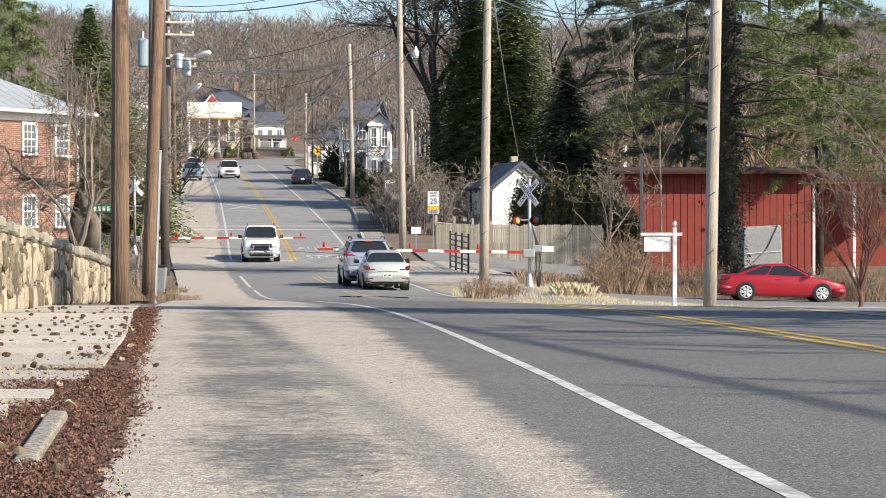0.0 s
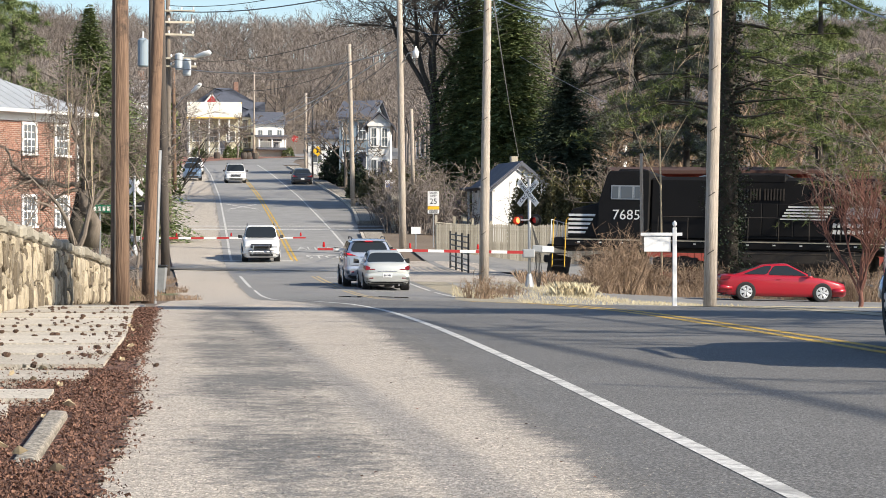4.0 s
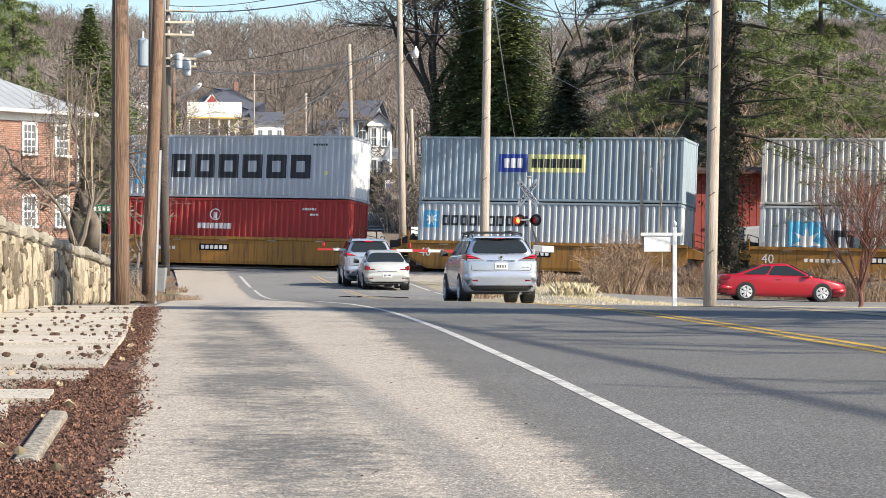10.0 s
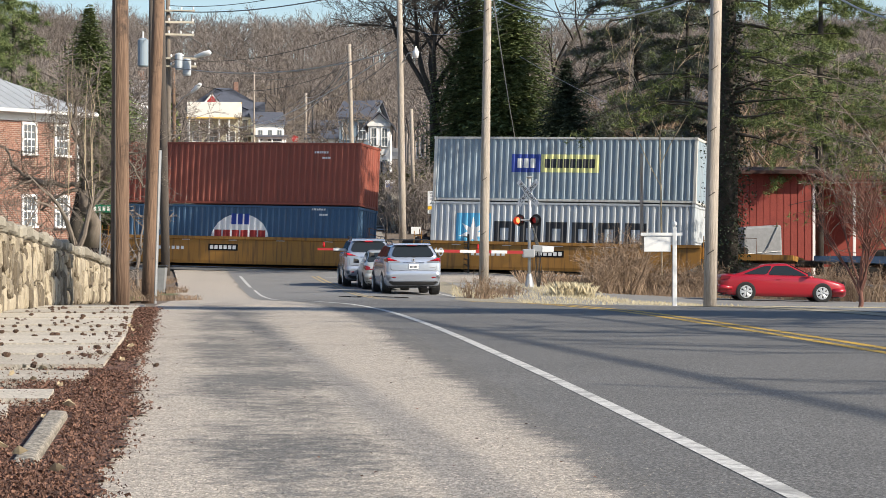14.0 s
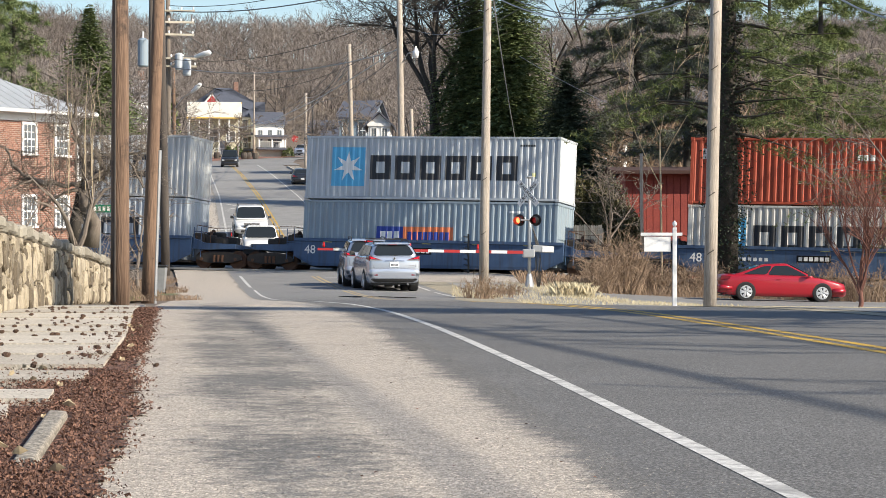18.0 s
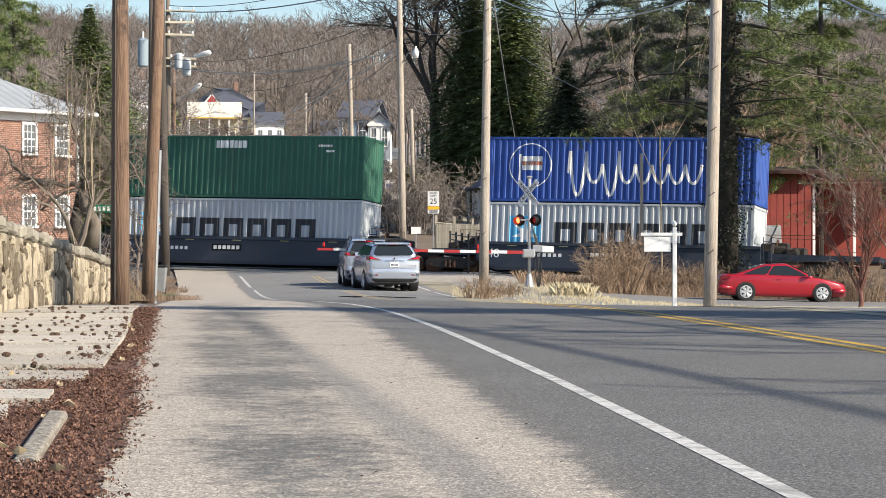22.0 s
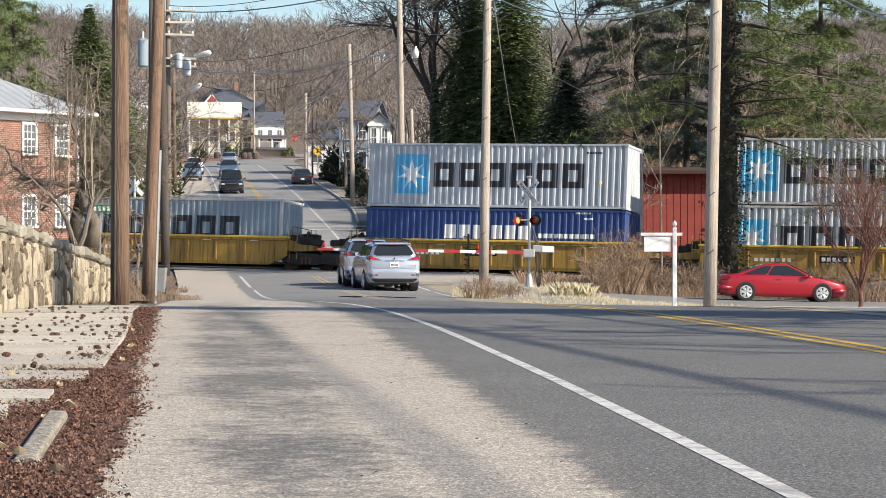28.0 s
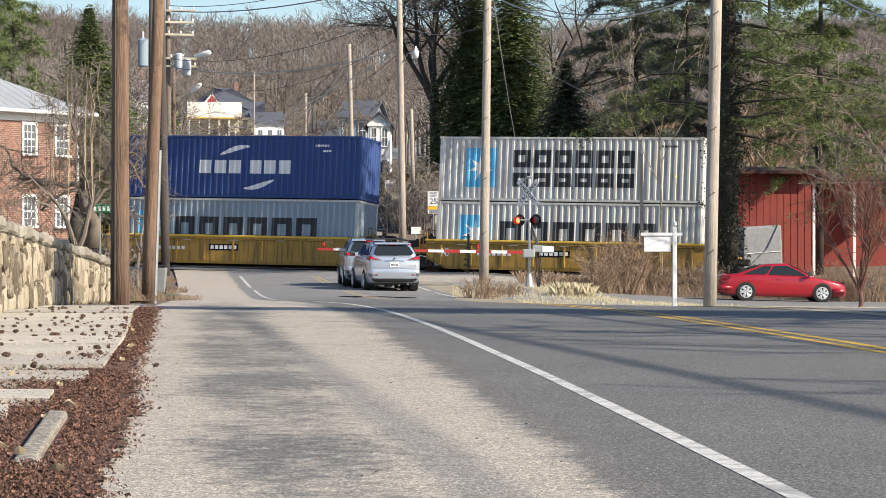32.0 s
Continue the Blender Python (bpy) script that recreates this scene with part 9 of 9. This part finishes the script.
def pruned_tree():
    """An old fruit tree, cut back hard: two trunks, long crooked limbs, stubs and thin twigs."""
    rng = random.Random(11)
    ob = thing("pruned_tree", "old gnarled bare fruit tree with pruned stubs", "tree", "bare trees")

    def line(pts, d=74.0):
        return [((px - 784) * d / 4500, d + 0.25 * math.sin(px), 0.8 + (441 - py) * d / 4500) for px, py in pts]
    part("trunk", Geo().tube(line([(158, 436), (166, 395), (150, 362), (146, 330)]), [0.26, 0.20, 0.17, 0.15], 10), M["bark"], ob, smooth=True)
    part("trunk", Geo().tube(line([(132, 432), (136, 390), (140, 350), (147, 325)]), [0.20, 0.17, 0.15, 0.14], 10), M["bark_dark"], ob, smooth=True)
    arms = [([(147, 326), (110, 328), (75, 322), (45, 316), (22, 295), (8, 262)], 0.12), ([(147, 326), (150, 290), (142, 255), (130, 225), (122, 190), (116, 158)], 0.10),
            ([(150, 330), (185, 300), (165, 268), (142, 250), (118, 240)], 0.10), ([(142, 335), (105, 345), (85, 362), (70, 372)], 0.07), ([(128, 215), (134, 185), (138, 160)], 0.08),
            ([(150, 330), (178, 318), (196, 288), (224, 272), (262, 268)], 0.10), ([(224, 272), (238, 300), (252, 332)], 0.06), ([(45, 316), (20, 332), (-8, 345)], 0.05)]
    g = Geo()
    for pts, r in arms:
        q = line(pts)
        q = knobby(q, r * 0.75, rng)
        part("limb", Geo().tube([p for p, _ in q], [w for _, w in q], 8), M["bark"], ob, smooth=True)
        q = [p for p, _ in q][::4] + [q[-1][0]]
        for i in range(1, len(q)):
            for j in range(5):
                p = Vector(q[i - 1]) + (Vector(q[i]) - Vector(q[i - 1])) * rng.random()
                limb(g, p, (rng.gauss(0, 0.7), rng.gauss(0, 0.5), rng.uniform(-0.5, 1.0)), rng.uniform(0.5, 1.3), 0.014, 3, rng, 0.0, 3, 3, 0.8, 0.35, 0.62, 0.005)
    part("twig_work", g, M["bark"], ob)


pruned_tree()
bare_tree("bare twiggy tree in front of the brick house", at_ground(20, 70), 3.4, 0.05, 13, "bark", 3, 3, (0.1, 0), 0.95, 0.45, rmin=0.006)
bare_tree("bare twiggy tree beside the poles", at_ground(243, 88), 4.6, 0.07, 18, "bark", 3, 3, (0.1, 0), 0.95, 0.35, rmin=0.007)
rng = random.Random(3)
ob = thing("pollard_shoots", "tall pale yellow upright shoots of a pollarded tree", "tree", "bare trees")
for i in range(20):
    px = rng.uniform(60, 205)
    d = rng.uniform(69, 76)
    x, y = at_ground(px, d)
    z0 = 0.8 + (441 - rng.uniform(290, 360)) * d / 4500
    z1 = 0.8 + (441 - rng.uniform(55, 200)) * d / 4500
    pts = [(x + (rng.uniform(-0.02, 0.02) if j else 0) + 0.28 * (j / 5) ** 2 * rng.uniform(-0.6, 1), y, z0 + (z1 - z0) * j / 5) for j in range(6)]
    part("shoot", Geo().tube(pts, [0.011, 0.010, 0.009, 0.007, 0.005, 0.003], 5), M["bark"] if i % 2 else M["twig_pale"], ob)
g = Geo()
for i in range(3):
    a = (-10.447, 73, 1.141)
    limb(g, (a[0], a[1] - 0.3, a[2] - 0.4), (rng.uniform(-0.5, 0.9), 0, 1), 2.0, 0.09, 2, rng, 0, 7, 2)
part("stool", g, M["bark"], ob)

# evergreen trees
conifer("big dark green spruce behind the crossing", at_ground(838, 184), 18.5, 4.7, 21, "needle", 110, 38, 0.52, 0.03, "spruce_tree", 0.62)
conifer("tall dark green spruce beside the other", at_ground(908, 180), 20.5, 4.3, 22, "needle", 116, 38, 0.52, 0.03, "spruce_tree", 0.55)
conifer("small dense blue-green spruce by the hedge", at_ground(1002, 163), 10.9, 4.5, 23, "needle_dark", 100, 38, 0.45, 0.02, "spruce_tree", 0.75)
conifer("broad green conifer behind the brick house", at_ground(158, 142), 13.2, 6.2, 24, "needle", 100, 50, 0.46, 0.04, "cypress_tree", 0.92)
pine_tree("pine tree beside the broad conifer", at_ground(22, 175), 15.5, 4.2, 25, 46, "needle", 0.22, 0.35, 0.98, 0.5, 26)
pine_tree("pine tree at the wood's edge", at_ground(-40, 160), 15.0, 4.2, 26, 40, "needle", 0.22, 0.3, 0.98, 0.5, 24)
bush("leafy green shrub behind the poles", at_ground(300, 205), 1.0, 1.0, 8.0, 27, "pine", 1500, 0.16, "tall_shrub", 20)

# big ivy-clad pine over the red car
pine_tree("big ivy-covered pine with loose green boughs", at_ground(1288, 106), 25.0, 6.6, 31, 74, "pine", 0.38, 0.27, 0.98, 0.24, 80, True, 0.9, 0.22, crown_top=(0.52, 26, 36, 0.47))
pine_tree("loose green pine leaning over the parking area", at_ground(1640, 103), 10.5, 7.4, 32, 26, "pine", 0.2, 0.26, 0.95, 0.24, 44, False, 1.0, 0.2)
pine_tree("green pine behind the barn's corner", at_ground(1215, 158), 17.5, 5.0, 33, 64, "pine_grey", 0.2, 0.26, 0.98, 0.32, 130, False, 1.0, 0.15)
pine_tree("dark pine beyond the barn", at_ground(1125, 172), 19.5, 5.4, 34, 64, "pine_grey", 0.2, 0.30, 0.98, 0.34, 120, dark=0.15)
pine_tree("broad green pine among the bare trees", at_ground(1450, 152), 19.0, 5.6, 341, 50, "pine", 0.24, 0.30, 0.98, 0.34, 90, False, 1.0, 0.3)
for i, (px, d, h) in enumerate(((1360, 190, 19), (1600, 175, 19))):
    pine_tree("pine in the wood behind the barn", at_ground(px, d), h, 5.0, 340 + i, 34, "needle", 0.22, 0.3, 0.98, 0.4, 30)
bare_tree("pale bare sapling by the track", at_ground(1172, 106.5), 10.5, 0.045, 35, "twig_pale", 3, 2, (-0.1, 0), 0.35, 0.62, rmin=0.007, top_kids=4, up0=1.6)
bare_tree("bare grey tree beside the track", at_ground(1075, 122), 6.5, 0.09, 36, "bark", 4, 3, (0.1, 0), 0.85, 0.3)
bare_tree("bare tree hanging over from the roadside", at_ground(1640, 58), 8.0, 0.05, 37, "bark", 3, 3, (-0.3, 0), 0.95, 0.42, rmin=0.006)
bare_tree("small reddish bare tree by the red car", (at_ground(1522, 60)), 4.0, 0.062, 38, "bark_red", 3, 5, (0.02, 0), 0.32, 0.14, rmin=0.0035, top_kids=8, up0=3.6)
bare_tree("bare roadside tree behind the red car", at_ground(1580, 100), 9.0, 0.10, 39, "bark", 4, 3, (0.1, 0), 0.85, 0.3)
bare_tree("big dark bare oak behind the poles", at_ground(776, 186), 20.5, 0.42, 43, "bark_dark", 5, 4, (-0.3, 0), 0.78, 0.44, rmin=0.012, top_kids=6, up0=1.5)
bare_tree("dark bare tree behind the spruces", at_ground(960, 200), 19.0, 0.4, 42, "bark_dark", 4, 3, (0.8, 0), 0.8, 0.5, rmin=0.022)
for i, (px, d, h) in enumerate(((745, 158, 5.0), (790, 156, 5.2), (700, 160, 4.8), (835, 160, 4.6), (590, 240, 10), (600, 262, 12), (505, 390, 12), (460, 372, 9), (400, 345, 6), (1080, 190, 12), (1130, 200, 13), (612, 215, 9.5), (420, 335, 7), (352, 332, 6.5))):
    bare_tree("grey bare tree among the houses", at_ground(px, d), h, 0.05 + h * 0.010, 50 + i, "bark", 4, 3, (0, 0), 0.85, 0.28, rmin=0.014 if d < 210 else 0.022)
for i, (px, d, h) in enumerate(((60, 118, 9), (90, 165, 14), (215, 180, 13), (240, 145, 9), (280, 220, 12), (-20, 130, 12))):
    bare_tree("bare grey tree behind the brick house", at_ground(px, d), h, 0.1 + h * 0.01, 70 + i, "twig", 4, 3, (0, 0), 0.85, 0.3, rmin=0.016)

# shrubs and brush
for i, (px, d, rx, h) in enumerate(((935, 145, 1.0, 3.6), (975, 144, 1.3, 3.9), (1025, 143, 1.5, 3.7), (1075, 142, 1.3, 3.4), (1112, 141, 0.9, 2.8))):
    x, y = at_ground(px, d)
    bush("brown-green leafy hedge bush by the small house", (x, y), rx, 1.0, h, 80 + i, "hedge", 12000, 0.095, "hedge_bush", 14)
for i, (px, d, rx, h) in enumerate(((1085, 99, 0.85, 2.2), (1118, 101, 0.8, 2.0), (1066, 97, 0.5, 1.5), (1100, 98.5, 0.7, 2.3), (1160, 103, 0.8, 1.2), (1215, 101, 0.9, 1.3), (1255, 103, 0.9, 1.2), (1460, 100, 1.0, 1.4), (1530, 98, 1.1, 1.5), (1395, 103, 0.9, 1.2))):
    x, y = at_ground(px, d)
    bush("brown leafless roadside brush", (x, y), rx, 0.8, h, 90 + i, "shrub", stems=70, depth=2, rmin=0.005)
for i, (px, d, rx, h) in enumerate(((846, 79, 0.5, 0.75), (880, 82, 0.6, 0.5), (905, 86, 0.5, 0.45), (300, 83, 0.6, 0.3), (690, 158, 1.2, 3.2), (725, 150, 1.5, 3.4), (765, 150, 1.6, 3.2), (810, 152, 1.6, 3.0))):
    x, y = at_ground(px, d)
    bush("grey-brown leafless brush beside the road", (x, y), rx, 0.7, h, 110 + i, "shrub" if d < 100 else "twig", stems=46, depth=2, rmin=0.005 if d < 100 else 0.012)
for i, (px, d, rx, h) in enumerate(((10, 72, 0.8, 1.9), (60, 74, 0.9, 1.7), (105, 76, 0.8, 2.0), (165, 80, 0.8, 1.9), (195, 84, 0.7, 1.8))):
    x, y = at_ground(px, d)
    bush("twiggy bare brush behind the stone wall", (x, y), rx, 0.6, h, 150 + i, "twig", stems=30, depth=2, rmin=0.007)
for i, (px, d, rx, h) in enumerate(((600, 252, 1.2, 2.4), (582, 254, 1.0, 2.2), (352, 340, 1.0, 1.6), (405, 338, 0.9, 1.6), (420, 342, 0.8, 1.4), (510, 352, 0.9, 1.2))):
    x, y = at_ground(px, d)
    bush("dark evergreen garden shrub", (x, y), rx, 0.9, h, 130 + i, "needle", 700, 0.13, "garden_shrub", 8)
for i, (px, d, rx, h) in enumerate(((592, 238, 1.3, 3.0), (606, 234, 1.4, 3.4), (622, 228, 1.3, 2.6), (640, 196, 1.2, 1.9), (655, 188, 1.1, 1.6), (668, 182, 1.2, 2.2), (700, 176, 1.5, 2.6), (735, 172, 1.6, 3.0))):
    x, y = at_ground(px, d)
    bush("dark green evergreen shrub beside the hill road", (x, y), rx, 1.0, h, 170 + i, "ivy" if i < 4 else "hedge", 2600, 0.13, "garden_shrub", 8)


def tussocks(name, label, boxes, n, h, seed, mat):
    rng = random.Random(seed)
    g = Geo()
    for i in range(n):
        x0, x1, y0, y1, hh = boxes[i % len(boxes)]
        x, y = rng.uniform(x0, x1), rng.uniform(y0, y1)
        z = ground_z(x, y)
        l = h * hh * rng.uniform(0.4, 1.1)
        dx, dy = rng.gauss(0, 0.35) * l, rng.gauss(0, 0.35) * l
        k = len(g.v)
        w = 0.006 + 0.006 * h
        g.v += [(x - w, y, z), (x + w, y, z), (x + dx * 0.5 + w * 0.6, y + dy * 0.5, z + l * 0.7), (x + dx, y + dy, z + l)]
        g.f += [(k, k + 1, k + 2), (k, k + 2, k + 3)]
    return tagged(part(name, g, M[mat], None), label, "grass", kind="stuff")


tussocks("dry_grass", "pale straw-coloured dead grass tufts", [(3.65, 5.084, 85, 87.5, 1.0), (3.841, 4.892, 85, 87, 1.1)], 2600, 0.42, 5, "dry")
tussocks("verge_grass", "short dry grass along the verge", [(6.0, 9.8, 52, 58, 0.25), (2.2, 8, 66, 80, 0.5), (0.3, 6, 80, 96, 0.7), (5.2, 9.8, 50, 59, 0.2)], 8000, 0.2, 6, "dry")
tussocks("dirt_weeds", "brown dead weeds beside the poles", [(-10.2, -8.6, 66, 84, 0.8), (-12.4, -10.4, 84, 100, 1.0), (-8.2, -6.2, 50, 66, 0.7)], 6000, 0.22, 15, "shrub")
tussocks("track_weeds", "brown weeds along the railway", [(3, 12, 98, 106, 1.0), (12, 24, 99.5, 104, 1.0), (8, 20, 120, 132, 0.9)], 9000, 0.45, 7, "shrub")
tussocks("lawn_grass", "green grass behind the poles", [(-9.4, -6.4, 47, 54, 0.7), (-10.2, -7.0, 54, 60, 0.7), (-11.0, -8.2, 60, 68, 0.7), (-12.4, -9.6, 68, 80, 0.7)], 9000, 0.16, 8, "pine")


# ---------------------------------------------------------------- far woods: many bare trees, joined
def woods(name, label, spots, mats, seed, hmin, hmax, variants=7, depth=3, kids=3, rmin=0.03):
    rng = random.Random(seed)
    protos = []
    for v in range(variants):
        g = Geo()
        r = 0.018
        g.tube([(0, 0, -0.03), (rng.uniform(-.01, .01), 0, 0.2), (rng.uniform(-.03, .03), 0, 0.42)], [r * 1.3, r, r * 0.8], 5, cap=False)
        for i in range(5):
            a = rng.uniform(0, 6.28)
            limb(g, (0, 0, rng.uniform(0.25, 0.42)), (math.cos(a) * 0.75, math.sin(a) * 0.75, rng.uniform(0.8, 1.6)), rng.uniform(0.3, 0.42), r * 0.55, depth, rng, 0, 4, kids, 0.7, 0.2, 0.6, rmin / 12, 9)
        me = mesh_of("tmp", g, M["twig"])
        me.calc_loop_triangles()
        tri = np.zeros(len(me.loop_triangles) * 3, dtype=np.int32)
        me.loop_triangles.foreach_get("vertices", tri)
        protos.append((np.array(g.v, dtype=np.float32), tri.reshape(-1, 3)))
        bpy.data.meshes.remove(me)
    vs, fs, k = [], [], 0
    for x, y in spots:
        pv, pt = protos[rng.randrange(variants)]
        h, a = rng.uniform(hmin, hmax), rng.uniform(0, 6.28)
        c, s = math.cos(a), math.sin(a)
        q = np.empty_like(pv)
        q[:, 0] = (pv[:, 0] * c - pv[:, 1] * s) * h + x
        q[:, 1] = (pv[:, 0] * s + pv[:, 1] * c) * h + y
        q[:, 2] = pv[:, 2] * h + ground_z(x, y)
        vs.append(q)
        fs.append(pt + k)
        k += len(pv)
    v, f = np.concatenate(vs), np.concatenate(fs)
    me = bpy.data.meshes.new(name)
    me.vertices.add(len(v))
    me.vertices.foreach_set("co", v.ravel())
    me.loops.add(len(f) * 3)
    me.loops.foreach_set("vertex_index", f.ravel().astype(np.int32))
    me.polygons.add(len(f))
    me.polygons.foreach_set("loop_start", np.arange(0, len(f) * 3, 3, dtype=np.int32))
    me.update(calc_edges=True)
    me.materials.append(mats)
    return tagged(new(name, me), label, "woods", kind="stuff")


rng = random.Random(9)
spots = []
while len(spots) < 1500:
    y = rng.uniform(405, 800)
    x = rng.uniform(-0.185, 0.185) * y
    if abs(x / y + 0.05) < 0.03 and y < 470:
        continue
    spots.append((x, y))
woods("far_woods", "grey-brown leafless woods on the far hillside", spots, M["twig"], 10, 10, 16, 7, 2, 4)
spots = []
while len(spots) < 280:
    y = rng.uniform(205, 400)
    px = rng.uniform(-80, 1700)
    if 290 < px < 700 or (690 < px < 790 and y < 300):
        continue
    spots.append(((px - 784) * y / 4500, y))
woods("near_woods", "grey-brown leafless trees behind the houses", spots, M["twig"], 11, 9, 16, 7, 2, 4, rmin=0.022)
spots = [((px - 784) * y / 4500, y) for px, y in ((rng.uniform(1040, 1700), rng.uniform(165, 230)) for i in range(60))]
woods("barn_woods", "leafless brushy trees behind the barn", spots, M["shrub"], 12, 6, 12, rmin=0.016)
# two evergreens out of view, added to lay a shade band over the road
conifer("unseen dense evergreen added to shade the road", (16, 24.5), 20.0, 3.0, 211, "needle", 56, 13, 1.2, 0.02)
conifer("unseen tall evergreen added to shade the road", (22, 21.5), 22.0, 3.0, 212, "needle", 56, 13, 1.2, 0.02)
# two spruces out of view, added to shade the board fence and hedge
conifer("unseen broad spruce added to shade the fence", (32.0, 120.3), 23.5, 7.0, 213, "needle", 60, 22, 1.3, 0.02, "spruce_tree", 0.5)
conifer("unseen broad spruce added to shade the hedge", (33.0, 126.2), 23.5, 7.0, 214, "needle", 60, 22, 1.3, 0.02, "spruce_tree", 0.5)
# roadside trees out of view whose shade falls over the near road
for i, (x, y, h) in enumerate(((15.5, 17, 11), (19, 30, 11), (20, 10, 12), (17, 21, 13), (27, 12, 18))):
    bare_tree("bare roadside tree shading the road", (x, y), h, 0.2, 200 + i, "bark", 3, 3, (0, 0), 0.85, 0.35, rmin=0.035)

# ---------------------------------------------------------------- motion
def drive(ob, rows, half):
    """Keys a car along (seconds, x, y) of its middle; it points along its way and lies on the road."""
    keyed, last = [], None
    for i, (t, x, y) in enumerate(rows):
        a, b = rows[max(i - 1, 0)], rows[min(i + 1, len(rows) - 1)]
        dx, dy = b[1] - a[1], b[2] - a[2]
        if math.hypot(dx, dy) > 1.6:
            last = math.atan2(-dx, dy)
        f, k = last, 1.35
        za, zb = ground_z(x - math.sin(f) * k, y + math.cos(f) * k), ground_z(x + math.sin(f) * k, y - math.cos(f) * k)
        keyed.append((t, Matrix.Translation((x, y, (za + zb) / 2 + 0.004)) @ Matrix.Rotation(f, 4, "Z") @ Matrix.Rotation(math.atan2(za - zb, 2 * k), 4, "X")))
    walk(ob, keyed)


def motions():
    for ob, c, z in RIDERS:
        rows = []
        for i in range(9):
            t = 4.0 * i
            rows.append((t, track_pose(c - train_distance(t)) @ pose(0, 0, z)))
        walk(ob, rows)
    # the silver suv passes, slows and stops behind the waiting cars; its tail is half a length behind
    tail = [(0, 7.2, -16), (1.5, 6.4, -4), (3.0, 5.35, 9.0), (4.0, 4.8, 16.5), (5.0, 4.3, 24.0), (5.5, 4.15, 28.2), (6, 3.92, 33), (6.5, 3.9, 38.6), (7, 3.7, 43.3), (7.5, 3.28, 47), (8, 2.88, 50.5), (8.5, 2.6, 53.9), (9, 2.18, 57), (9.5, 1.81, 60),
            (10.5, 1.07, 66), (11.5, 0.38, 72), (12.5, -0.26, 76.8), (13.5, -0.78, 81), (14.3, -1.1, 84), (15.4, -1.55, 87), (16.5, -1.72, 88), (17.5, -1.72, 88.05), (24, -1.72, 88.05), (32, -1.72, 88.05)]
    mid, d = [], Vector((-0.1, 0.995))
    for i, (t, x, y) in enumerate(tail):
        a, b = tail[max(i - 1, 0)], tail[min(i + 1, len(tail) - 1)]
        e = Vector((b[1] - a[1], b[2] - a[2]))
        d = e.normalized() if e.length > 1.5 else d
        mid.append((t, x + d.x * 2.38, y + d.y * 2.38))
    drive(silver_suv, mid, 2.38)
    drive(minivan, [(t, (px - 784) * d / 4500, d) for t, px, d in ((0, 405, 250), (3, 414, 240), (6, 419, 230), (9, 421, 217), (12, 421, 188), (13.3, 428, 178), (16.5, 437, 153), (18, 443, 147), (19.6, 447, 142), (21.2, 452, 138), (23, 456, 134.5), (25, 457, 132.6), (28, 457, 132.4), (32, 457, 132.4))], 2.5)
    drive(dark_pickup, [(t, (px - 784) * d / 4500, d) for t, px, d in ((0, 585, 408), (5, 545, 396), (9, 509, 379), (10.5, 500, 374), (13.3, 452, 343), (16.5, 414, 304), (18, 407, 290), (19.6, 404, 275), (21.2, 402, 261), (22.8, 402, 247), (24.6, 402, 233), (28, 409, 211), (32, 420, 190))], 2.8)
    drive(dark_suv, [(t, (px - 784) * d / 4500, d) for t, px, d in ((0, 600, 420), (10, 560, 404), (14, 515, 382), (16.5, 488, 366), (18, 480, 361), (19.6, 459, 350), (21.2, 434, 336), (22.8, 416, 325), (24.6, 407, 306), (28, 405, 252), (32, 410, 225))], 2.35)
    drive(silver_far, [(t, (px - 784) * d / 4500, d) for t, px, d in ((0, 640, 440), (14, 580, 412), (18, 535, 392), (19.6, 514, 382), (21.2, 501, 374), (22.8, 486, 364), (24.6, 458, 348), (28, 406, 289), (32, 406, 255))], 2.3)


motions()
